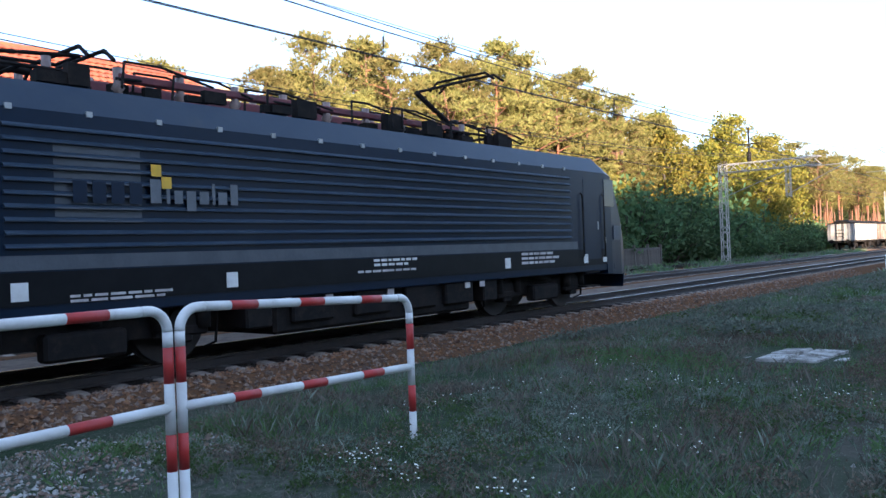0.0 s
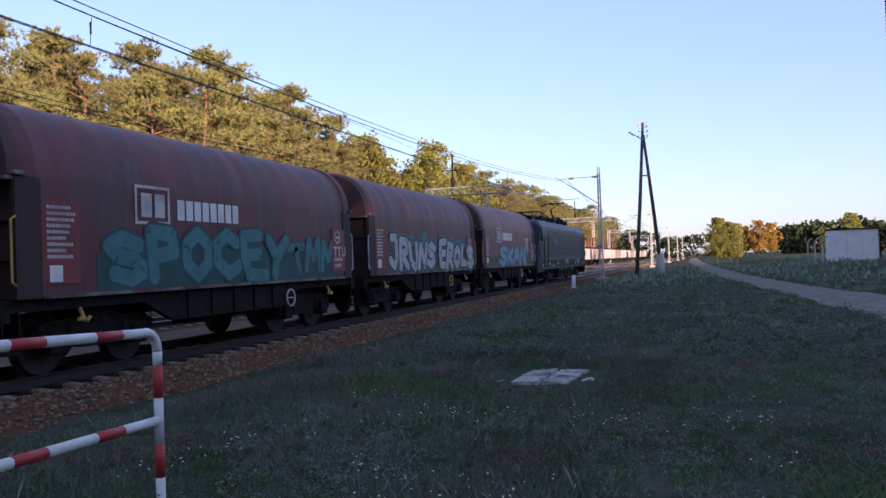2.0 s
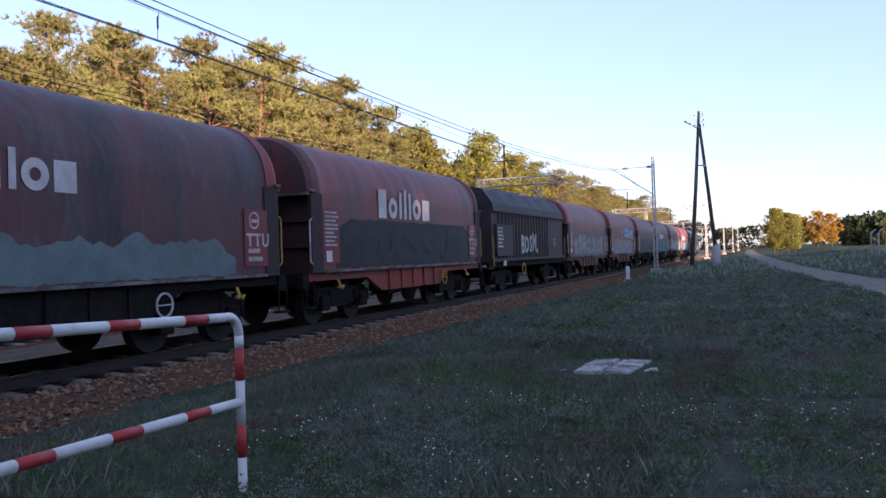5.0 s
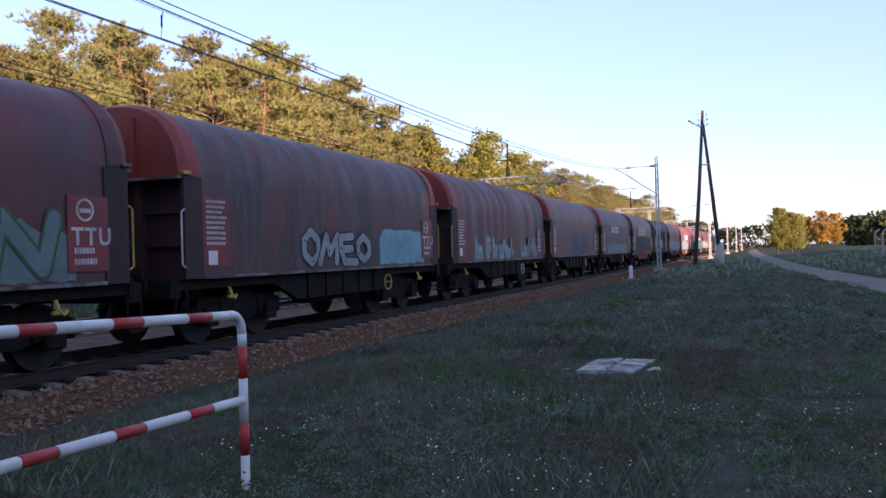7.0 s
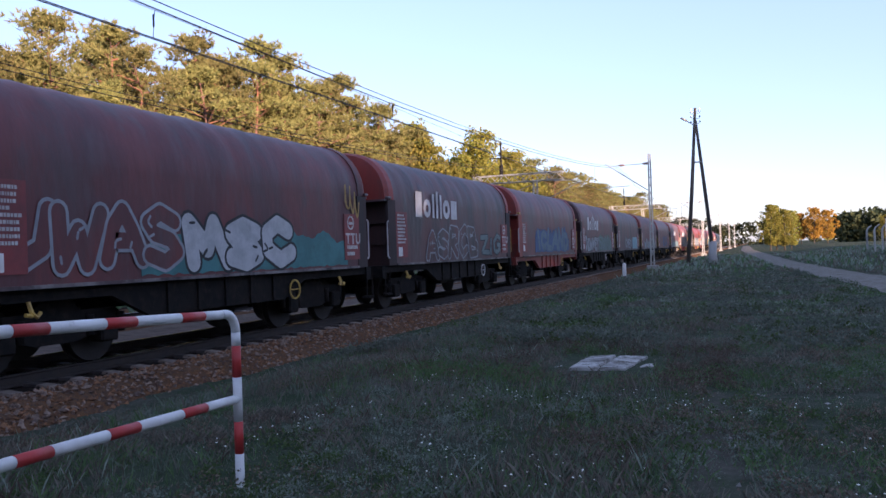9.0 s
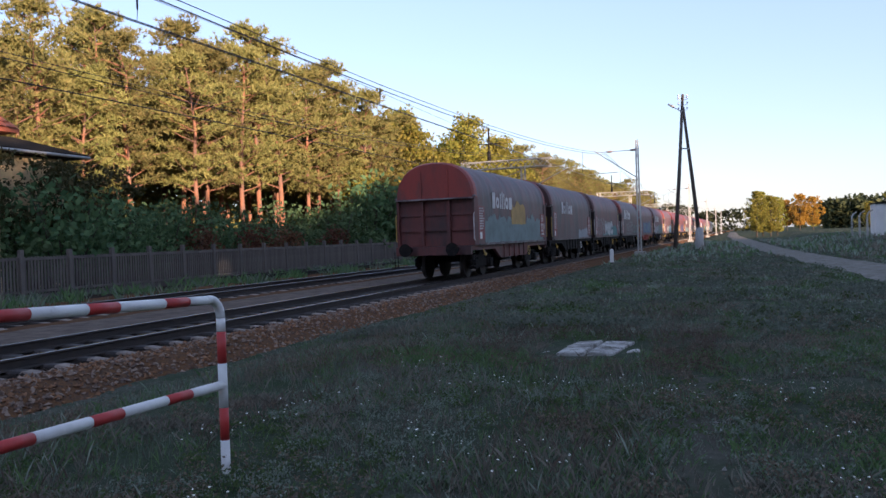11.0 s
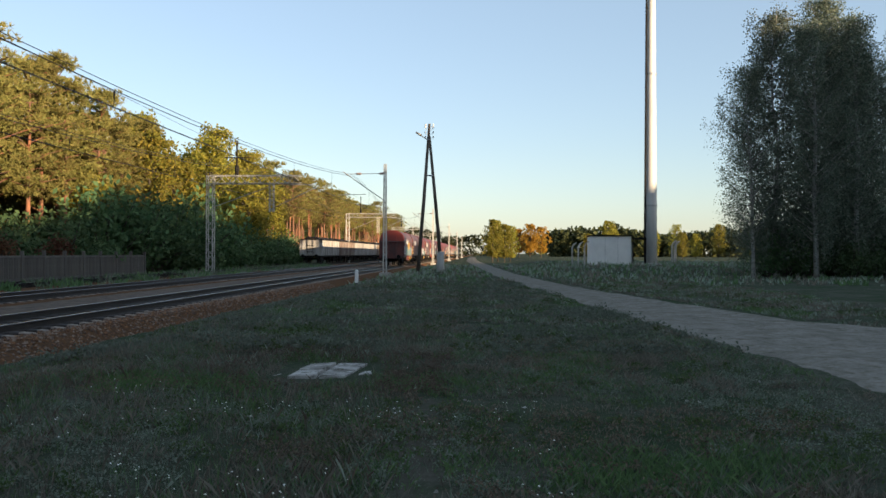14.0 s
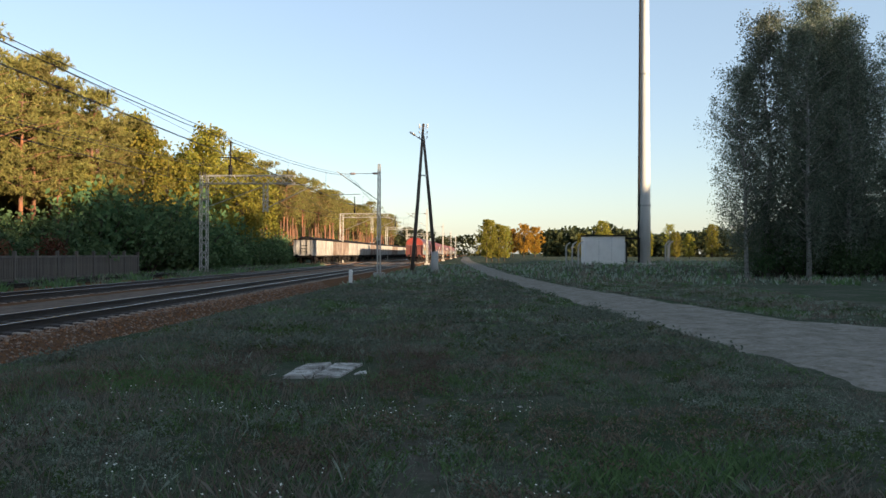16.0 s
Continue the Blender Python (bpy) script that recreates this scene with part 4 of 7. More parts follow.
        bubble(w, "SNKN", -6.2, -1.9, 1.25, 2.15, GREYGREEN, 4, GREEN, 0.03)
    elif k == 13:
        splash(w, -8.9, -2.4, 1.3, 2.2, DEEPBLUE, 31, drips=0.5)
        bubble(w, "ICLAND", -8.6, -2.6, 1.3, 2.35, SOFTBLUE, 23, DEEPBLUE, 0.05)
    elif k == 14:
        company_a(w, -9.6, 2.45, 0.66)
        bubble(w, "ASRCB", -8.9, -4.5, 1.25, 2.2, TR[2], 14, PALE, 0.03)
        bubble(w, "ZIG", -4.1, -1.9, 1.3, 2.0, GREYGREEN, 24, INK, 0.03)
    elif k == 15:
        bubble(w, "UWAS", -10.7, -7.3, 1.35, 2.4, TR[0], 15, PALE, 0.03)
        scribble(w, -1.75, -1.0, 2.3, 3.1, OCHRE, 18, 1.474, 0.03, 3)
        splash(w, -8.2, -1.6, 1.22, 1.9, TEAL, 25)
        bubble(w, "MSC", -7.2, -3.9, 1.22, 2.3, CHALK, 25, INK, 0.07)
    elif k == 16:
        company_a(w, -9.0, 2.5, 0.55)
        splash(w, -4.6, -1.6, 1.2, 1.7, PALE, 26)
    elif k == 17:
        company_a(w, -9.2, 2.5, 0.55)
        splash(w, -10.2, -1.2, 1.2, 2.2, GREYGREEN, 27, drips=0.5)
        splash(w, -6.6, -4.4, 1.9, 2.75, OCHRE, 28, drips=0.3, x=1.458)
        for q in (-1.2, 1.2):
            bm = bmesh.new()
            box(bm, q - 0.12, q + 0.12, -LEN + 0.2, -LEN + 0.3, 1.25, 1.6, 0.03)
            tl = part("tail_sign", bm, WHITE, w, "white and red tail marker plate")
            bm = bmesh.new()
            disc(bm, (q, -LEN + 0.19, 1.43), (0, 1, 0), 0.07, 0.02, 12)
            part("lens", bm, RED, tl)
    wagon_at(k, w)


# ---- electric locomotive: rear end at y = 0.55, front at y = 19.75; z from the rail ----
LOCOROOF = material("loco_roof", (0.012, 0.024, 0.044), 0.42, second=(0.018, 0.029, 0.046), scale=1.2, grain=0.1, bump=0.04, spec=0.25, dirt=(0.05, 0.048, 0.046), dirt_at=(0.6, 0.85))
# ribs lighter than the body: skylight on their ledges put into the colour
RIBSHEEN = material("lightened_rib_paint", (0.026, 0.046, 0.074), 0.5, second=(0.04, 0.06, 0.086), scale=3, grain=0.15, bump=0.02, spec=0.45)
BLACKFRAME = material("black_frame_paint", (0.0045, 0.005, 0.0065), 0.5, second=(0.007, 0.0075, 0.009), scale=3, grain=0.1, bump=0.03, spec=0.15)
GREYPATCH = material("grey_marking_field", (0.075, 0.085, 0.1), 0.5, second=(0.058, 0.067, 0.08), scale=2, grain=0.08)
PALELETTER = material("pale_marking_paint", (0.13, 0.14, 0.155), 0.5, second=(0.1, 0.11, 0.12), scale=3, grain=0.08)
CHECK = material("yellow_marking", (0.75, 0.45, 0.03), 0.5, second=(0.65, 0.38, 0.03), scale=3, grain=0.05)
REDBAR = material("roof_bar_red", (0.16, 0.035, 0.04), 0.6, second=(0.11, 0.03, 0.035), scale=3)
INSUL = material("insulator", (0.28, 0.2, 0.17), 0.35, second=(0.2, 0.14, 0.12), scale=8)
DARKGLASS = bpy.data.materials.new("cab_glass")
DARKGLASS.use_nodes = True
_b = DARKGLASS.node_tree.nodes["Principled BSDF"]
_b.inputs["Base Color"].default_value = (0.012, 0.016, 0.02, 1)
_b.inputs["Roughness"].default_value = 0.04
_b.inputs["Specular IOR Level"].default_value = 0.4
NOSEWHITE = material("nose_panel_grey", (0.5, 0.5, 0.48), 0.45, second=(0.42, 0.41, 0.39), scale=2, dirt=(0.25, 0.2, 0.17))


def locomotive():
    lo = thing("locomotive", "blue-black electric locomotive with ribbed sides and raised pantograph", "locomotive")
    Y0, Y1 = 0.6, 19.7

    def half(y, x, low, shoulder, top, xr):
        return [(x, y, low), (x, y, shoulder), (xr, y, top), (-xr, y, top), (-x, y, shoulder), (-x, y, low)]

    bm = bmesh.new()
    loft(bm, [half(Y0 + 1.25, 1.48, 1.0, 3.36, 3.78, 1.1), half(Y1 - 1.25, 1.48, 1.0, 3.36, 3.78, 1.1)])
    for f in bm.faces:
        if f.calc_center_median().z > 3.4:
            f.material_index = 1
    part("body", bm, [LOCO, LOCOROOF], lo)
    for s, ye in ((-1, Y0), (1, Y1)):
        inn = ye - s * 1.25
        bm = bmesh.new()
        loft(bm, [half(inn, 1.48, 0.75, 3.36, 3.78, 1.1), half(inn + s * 0.3, 1.47, 0.75, 3.3, 3.7, 1.05), half(inn + s * 0.55, 1.44, 0.72, 3.0, 3.55, 1.05), half(inn + s * 0.95, 1.4, 0.7, 2.2, 2.5, 1.15), half(ye, 1.32, 0.7, 1.6, 1.75, 1.15), half(ye - s * 0.02, 1.28, 0.35, 0.7, 0.75, 1.1)])
        cab = part("cab", bm, LOCO, lo)
        bm = bmesh.new()
        loft(bm, [[(-1.0, inn + s * 0.64, 3.42), (1.0, inn + s * 0.64, 3.42), (1.08, inn + s * 1.0, 2.5), (-1.08, inn + s * 1.0, 2.5)], [(-0.98, inn + s * 0.58, 3.44), (0.98, inn + s * 0.58, 3.44), (1.06, inn + s * 0.94, 2.44), (-1.06, inn + s * 0.94, 2.44)]])
        part("windscreen", bm, DARKGLASS, cab, "dark windscreen")
        bm = bmesh.new()
        prof = [(1.03, 2.38), (1.275, 1.77), (1.275, 1.52), (1.18, 1.52), (1.18, 1.77), (0.95, 2.38)]
        loft(bm, [[(x, inn + s * u, z) for u, z in prof] for x in (-1.0, 1.0)])
        nose = part("nose_panel", bm, NOSEWHITE, cab, "pale grey nose panel")
        bm = bmesh.new()
        for i in range(5):
            box(bm, -0.35 + i * 0.18, -0.23 + i * 0.18, min(ye + s * 0.02, ye + s * 0.04), max(ye + s * 0.02, ye + s * 0.04), 1.56, 1.7)
        part("number_bars", bm, INK, nose)
        bm = bmesh.new()
        tube(bm, [(0, inn + s * 0.67, 3.42), (0, inn + s * 1.03, 2.5)], 0.04, 6)
        part("windscreen_pillar", bm, LOCO, cab)
        for q in (-0.45, 0.5):
            bm = bmesh.new()
            tube(bm, [(q, inn + s * 1.04, 2.48), (q + 0.25, inn + s * 0.82, 3.05)], 0.014, 5)
            part("wiper", bm, BLACKSTEEL, cab)
        for q in (-0.85, 0.85):
            bm = bmesh.new()
            disc(bm, (q, ye + s * 0.0, 1.38), (0, 1, 0), 0.15, 0.08, 16)
            part("headlight", bm, WHITE, cab, "round headlight cluster")
        buffers(ye, s, lo)
        # side window, doors, rails
        for q in (1, -1):
            yw = inn + s * 0.02
            bm = bmesh.new()
            box(bm, q * 1.475, q * 1.492, yw - 0.1, yw + 0.42 * s, 2.5, 3.2)
            part("side_window", bm, DARKGLASS, cab, "dark cab side window")
            yd = inn - s * 0.75
            bm = bmesh.new()
            box(bm, q * 1.475, q * 1.486, yd - 0.42, yd + 0.42, 1.15, 3.15)
            door = part("cab_door", bm, LOCO, lo)
            bm = bmesh.new()
            box(bm, q * 1.486, q * 1.5, yd + 0.25 * s, yd + 0.3 * s, 1.9, 2.1)
            part("handle", bm, STEEL, door)
            for k in (-0.56, 0.56):
                bm = bmesh.new()
                tube(bm, [(q * 1.48, yd + k, 1.2), (q * 1.53, yd + k, 1.25), (q * 1.53, yd + k, 2.75), (q * 1.48, yd + k, 2.8)], 0.017, 8)
                part("handrail", bm, BLACKSTEEL, lo, "dark steel handrail")
            bm = bmesh.new()
            for z in (0.45, 0.8):
                box(bm, q * 1.2, q * 1.45, yd - 0.35, yd + 0.35, z, z + 0.04)
            part("step", bm, BLACKSTEEL, lo)
            bm = bmesh.new()
            box(bm, q * 1.46, q * 1.487, yd + s * 1.15, yd + s * 1.55, 1.62, 2.0)
            part("marking_plate", bm, GREYPATCH, lo, "small grey plate beside the cab door")
            bm = bmesh.new()
            box(bm, q * 1.487, q * 1.491, yd + s * 0.62, yd + s * 0.68, 1.55, 1.72)
            part("cab_number", bm, WHITE, lo)
    # ribs along both sides
    for q in (1, -1):
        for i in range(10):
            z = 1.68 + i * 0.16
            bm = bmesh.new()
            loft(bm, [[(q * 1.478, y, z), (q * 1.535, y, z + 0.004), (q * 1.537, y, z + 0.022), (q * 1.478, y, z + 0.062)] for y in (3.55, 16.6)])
            part("side_rib", bm, RIBSHEEN, lo)
        bm = bmesh.new()
        box(bm, q * 1.475, q * 1.49, 3.3, 16.9, 1.42, 1.6)
        part("side_band", bm, GREYPATCH, lo, "grey band under the ribs")
        for i in range(14):
            bm = bmesh.new()
            box(bm, q * 1.46, q * 1.5, 3.6 + i * 0.98, 3.68 + i * 0.98, 3.33, 3.4)
            part("roof_latch", bm, STEEL, lo)
        bm = bmesh.new()
        box(bm, q * 1.4785, q * 1.4825, 1.9, 18.4, 1.0, 1.4)
        part("frame_panel", bm, BLACKFRAME, lo, "black painted frame below the body side")
        bm = bmesh.new()
        box(bm, q * 1.36, q * 1.46, 1.4, 18.9, 0.84, 1.02, 0.02)
        part("skirt", bm, LOCO, lo)
    # markings on the visible side, following the ribs
    bm = bmesh.new()
    for i in range(2, 8):
        z = 1.695 + i * 0.16
        box(bm, 1.5375, 1.5405, 4.15, 5.3, z - 0.014, z + 0.008)
        box(bm, 1.479, 1.4815, 4.15, 5.3, z + 0.05, z + 0.14)
    part("marking_field", bm, GREYPATCH, lo, "faded grey marking field")
    bm = bmesh.new()
    box(bm, 1.5415, 1.5455, 5.42, 5.57, 2.62, 2.78)
    box(bm, 1.5415, 1.5455, 5.57, 5.72, 2.46, 2.62)
    part("check_mark", bm, CHECK, lo, "two yellow marking squares")
    bm = bmesh.new()
    for i, (y, wd, lo_z, hi_z) in enumerate(((5.4, 0.16, 2.26, 2.58), (5.64, 0.05, 2.26, 2.5), (5.76, 0.13, 2.26, 2.44), (5.95, 0.15, 2.16, 2.44), (6.16, 0.15, 2.26, 2.44), (6.37, 0.05, 2.26, 2.56), (6.47, 0.15, 2.26, 2.44), (6.68, 0.13, 2.26, 2.56))):
        box(bm, 1.5415, 1.545, y, y + wd, lo_z, hi_z)
    part("company_lettering", bm, PALELETTER, lo, "pale grey company lettering as plain blocks")
    bm = bmesh.new()
    for i in range(4):
        box(bm, 1.5415, 1.5445, 4.35 + i * 0.25, 4.53 + i * 0.25, 2.24, 2.52)
    part("company_lettering", bm, LOCO, lo, "dark company letters as plain blocks on the grey field")
    bars(lo, 9.7, 1.38, 1.3, 0.16, 2, WHITE, 1.484, 3)
    bars(lo, 9.3, 1.19, 2.2, 0.07, 1, LETTER, 1.484, 4)
    bars(lo, 14.4, 1.38, 1.9, 0.3, 3, LETTER, 1.484, 6)
    bars(lo, 4.3, 1.1, 1.9, 0.12, 2, LETTER, 1.484, 7)
    for y in (3.6, 6.6, 13.75, 17.2, 1.5, 18.2):
        bm = bmesh.new()
        box(bm, 1.482, 1.49, y, y + 0.2, 1.06, 1.28 if y not in (1.5, 18.2) else 1.18)
        part("data_plate", bm, WHITE, lo, "small white data plate")
    # underframe gear
    for yb in (4.6, 15.7):
        bogie(yb, lo, 2.9, 0.6)
    bm = bmesh.new()
    box(bm, -1.3, 1.3, 7.6, 12.7, 0.26, 0.98, 0.05)
    for y in (7.9, 9.3, 10.6, 11.8):
        box(bm, 1.28, 1.4, y, y + 0.9, 0.42, 0.92, 0.03)
    part("equipment_box", bm, BLACKSTEEL, lo)
    for yb in (4.6, 15.7):
        for dy in (-1.45, 1.45):
            bm = bmesh.new()
            tube(bm, [(1.16, yb + dy - 0.34, 0.5), (1.16, yb + dy - 0.34, 0.88)], 0.12, 10)
            part("spring", bm, BLACKSTEEL, lo)
            bm = bmesh.new()
            tube(bm, [(1.16, yb + dy + 0.34, 0.5), (1.16, yb + dy + 0.34, 0.88)], 0.12, 10)
            part("spring", bm, BLACKSTEEL, lo)
            bm = bmesh.new()
            disc(bm, (1.14, yb + dy, 0.6), (1, 0, 0), 0.22, 0.1, 16)
            box(bm, 1.02, 1.2, yb + dy - 0.42, yb + dy + 0.42, 0.4, 0.56, 0.03)
            part("axle_box", bm, BLACKSTEEL, lo)
            bm = bmesh.new()
            tube(bm, [(1.0, yb + dy * 1.5, 0.9), (1.0, yb + dy * 1.46, 0.25), (0.8, yb + dy * 1.42, 0.16)], 0.025, 6)
            part("sand_pipe", bm, BLACKSTEEL, lo)
        bm = bmesh.new()
        tube(bm, [(1.24, yb - 1.0, 0.95), (1.24, yb + 0.2, 0.72)], 0.06, 8)
        part("damper", bm, BLACKSTEEL, lo)
        bm = bmesh.new()
        box(bm, 1.05, 1.3, yb - 0.55, yb + 0.55, 0.26, 0.62, 0.04)
        part("brake_unit", bm, BLACKSTEEL, lo)
    for y in (7.0, 13.05):
        bm = bmesh.new()
        box(bm, 0.9, 1.4, y, y + 0.5, 0.4, 0.98, 0.03)
        part("relay_box", bm, BLACKSTEEL, lo)
    for y in (7.7, 8.6, 10.1, 12.4, 12.9):
        bm = bmesh.new()
        box(bm, 1.4, 1.42, y, y + 0.16, 0.72, 0.9)
        part("data_plate", bm, LETTER, lo)
    # roof equipment
    bm = bmesh.new()
    box(bm, -0.5, -0.32, 5.0, 15.0, 4.05, 4.25, 0.02)
    box(bm, 0.35, 0.5, 5.6, 13.6, 4.1, 4.22, 0.02)
    part("bus_bar", bm, REDBAR, lo, "dull red roof conductor beam")
    for i in range(11):
        y = 4.6 + i * 1.02
        for x in (-0.42, 0.42):
            bm = bmesh.new()
            tube(bm, [(x, y, 3.86), (x, y, 3.95), (x, y, 4.0), (x, y, 4.08), (x, y, 4.3)], [0.1, 0.06, 0.1, 0.06, 0.07], 8)
            part("insulator", bm, INSUL, lo)
    bm = bmesh.new()
    rng = random.Random(8)
    for i in range(60):
        y, x = rng.uniform(4.0, 15.6), rng.uniform(-0.9, 0.95)
        k = rng.uniform(0.04, 0.11)
        box(bm, x - k, x + k, y - 0.2 * rng.random() - 0.06, y + 0.2, 3.85, 3.92 + 0.24 * rng.random())
    for i in range(16):
        y, x = rng.uniform(4.0, 15.0), rng.uniform(0.2, 0.95)
        tube(bm, [(x, y, 3.9), (x - 0.1, y + 0.1, 4.3), (x - 0.3, y + rng.uniform(0.5, 1.2), 4.36), (x, y + 1.5, 4.1)], 0.022, 5)
    tube(bm, [(0.6, 5.5, 4.1), (0.2, 7, 4.25), (0.6, 9, 4.1), (0.1, 11, 4.28), (0.5, 13, 4.1)], 0.025, 6)
    part("roof_gear", bm, BLACKSTEEL, lo)

    def pantograph(yb, raised, s):
        z0 = 4.1
        bm = bmesh.new()
        for x in (-0.55, 0.55):
            tube(bm, [(x, yb - 0.9, z0), (x, yb + 0.9, z0)], 0.03, 6)
        for y in (-0.9, 0, 0.9):
            tube(bm, [(-0.55, yb + y, z0), (0.55, yb + y, z0)], 0.03, 6)
        for x in (-0.5, 0.5):
            for y in (-0.8, 0.8):
                tube(bm, [(x, yb + y, 3.84), (x, yb + y, z0)], [0.08, 0.05], 8)
        pg = part("pantograph", bm, BLACKSTEEL, lo, "black single-arm pantograph")
        knee = (0, yb - s * 1.25, z0 + 0.85) if raised else (0, yb - s * 1.3, z0 + 0.16)
        head = (0, yb + s * 0.55, 5.47) if raised else (0, yb + s * 0.9, z0 + 0.3)
        bm = bmesh.new()
        tube(bm, [(0, yb + s * 0.35, z0 + 0.05), knee], 0.055, 8)
        tube(bm, [(0, yb + s * 0.1, z0 + 0.02), (0, knee[1] + s * 0.2, knee[2] - 0.05)], 0.025, 6)
        part("lower_arm", bm, BLACKSTEEL, pg)
        bm = bmesh.new()
        for x in (-0.35, 0.35):
            tube(bm, [knee, (x, head[1], head[2])], 0.03, 6)
        tube(bm, [(-0.35, head[1], head[2]), (0.35, head[1], head[2])], 0.025, 6)
        part("upper_arm", bm, BLACKSTEEL, pg)
        bm = bmesh.new()
        for y in (-0.18, 0.18):
            tube(bm, [(-0.95, head[1] + y, head[2] - 0.14), (-0.7, head[1] + y, head[2] + 0.04), (0.7, head[1] + y, head[2] + 0.04), (0.95, head[1] + y, head[2] - 0.14)], 0.03, 6)
        part("collector_head", bm, BLACKSTEEL, pg)

    pantograph(14.0, True, 1)
    pantograph(4.2, False, 1)
    return lo


loco = locomotive()
loco.matrix_basis = pose(TRACK_A, -0.145, RAIL_Z)


# ---- open wagons standing on the siding ----
OPENGREY = material("open_wagon_grey", (0.38, 0.365, 0.345), 0.7, second=(0.25, 0.235, 0.22), scale=1.0, streak=3, dirt=(0.16, 0.11, 0.08), dirt_at=(0.55, 0.75), dirt_scale=1.5)
OPENRUST = material("open_wagon_rust", (0.2, 0.14, 0.11), 0.75, second=(0.3, 0.26, 0.23), scale=1.0, streak=3, dirt=(0.08, 0.05, 0.04), dirt_at=(0.5, 0.72))


def open_wagon(mat, label):
    w = thing("open_wagon", label, "freight wagon", "standing open wagons")
    bm = bmesh.new()
    for x in (-1.4, 1.34):
        box(bm, x, x + 0.06, -13.2, 0, 1.2, 3.2)
    for y in (-13.2, -0.06):
        box(bm, -1.4, 1.4, y, y + 0.06, 1.2, 3.2)
    box(bm, -1.4, 1.4, -13.2, 0, 1.1, 1.25)
    part("body", bm, mat, w)
    for i in range(11):
        bm = bmesh.new()
        y = -0.3 - i * 1.26
        box(bm, 1.4, 1.5, y - 0.07, y + 0.07, 1.15, 3.2)
        part("side_post", bm, mat, w)
    for x in (-1.0, -0.35, 0.35, 1.0):
        bm = bmesh.new()
        box(bm, x - 0.06, x + 0.06, -13.3, -13.2, 1.2, 3.2)
        part("end_post", bm, mat, w)
    for z in (1.55, 1.95, 2.35):
        bm = bmesh.new()
        box(bm, -0.42, 0.42, -13.36, -13.3, z, z + 0.07)
        part("end_ladder_rung", bm, BLACKSTEEL, w)
    for x in (-0.42, 0.36):
        bm = bmesh.new()
        box(bm, x, x + 0.06, -13.34, -13.3, 1.3, 3.1)
        part("end_ladder_rail", bm, BLACKSTEEL, w)
    for z in (2.1, 3.12):
        bm = bmesh.new()
        box(bm, -1.46, 1.52, -13.32, 0.02, z, z + 0.09)
        part("rim", bm, BLACKSTEEL if z > 3 else mat, w)
    bm = bmesh.new()
    secs = []
    for i in range(14):
        y = -0.1 - i
        secs.append([(1.3, y, 2.9), (0.6, y, 3.48 + 0.1 * math.sin(i * 1.7)), (-0.6, y, 3.5 + 0.1 * math.cos(i * 2.1)), (-1.3, y, 2.9)])
    loft(bm, secs, closed=True)
    part("load", bm, BLACKSTEEL, w, "dark heaped load")
    bm = bmesh.new()
    box(bm, -1.25, 1.25, -13.2, 0, 0.9, 1.12)
    part("underframe", bm, BLACKSTEEL, w)
    bogie(-2.2, w)
    bogie(-11.0, w)
    for s, ye in ((1, 0.0), (-1, -13.2)):
        buffers(ye, s, w)
    return w


ow = open_wagon(OPENGREY, "weathered pale grey open wagon with a dark load")
ow.matrix_basis = pose(TRACK_C, 103 + 13.2, RAIL_Z)
ow2 = open_wagon(OPENRUST, "rusty brown open wagon with a dark load")
ow2.matrix_basis = pose(TRACK_C, 103 + 13.2 + 14.0, RAIL_Z)
for i in range(2, 15):
    copy_thing((ow, ow2)[i % 3 == 1], pose(TRACK_C, 103 + 13.2 + 14.0 * i, RAIL_Z))


# ---- overhead line ----
WIRE = material("line_copper", (0.05, 0.045, 0.04), 0.5, 0.6, second=(0.035, 0.03, 0.03), scale=4)
PALEPAINT = material("mast_paint_pale", (0.45, 0.44, 0.41), 0.7, second=(0.36, 0.34, 0.31), scale=2, streak=4, dirt=(0.22, 0.16, 0.12), dirt_at=(0.6, 0.8), dirt_scale=3)
POST = -0.36


def lattice(bm, a, b, w, n, r=0.025, chord=0.04):
    """Square lattice bar from a to b, w wide."""
    a, b = Vector(a), Vector(b)
    d = (b - a).normalized()
    u = d.cross(Vector((0, 1, 0))).normalized()
    v = d.cross(u)
    cs = [(u * i + v * j) * (w / 2) for i, j in ((1, 1), (1, -1), (-1, -1), (-1, 1))]
    for c in cs:
        tube(bm, [a + c, b + c], chord, 4)
    for i in range(n):
        p, q = a.lerp(b, i / n), a.lerp(b, (i + 1) / n)
        for k in range(4):
            c1, c2 = (cs[k], cs[(k + 1) % 4]) if i % 2 else (cs[(k + 1) % 4], cs[k])
            tube(bm, [p + c1, q + c2], r, 4, False)


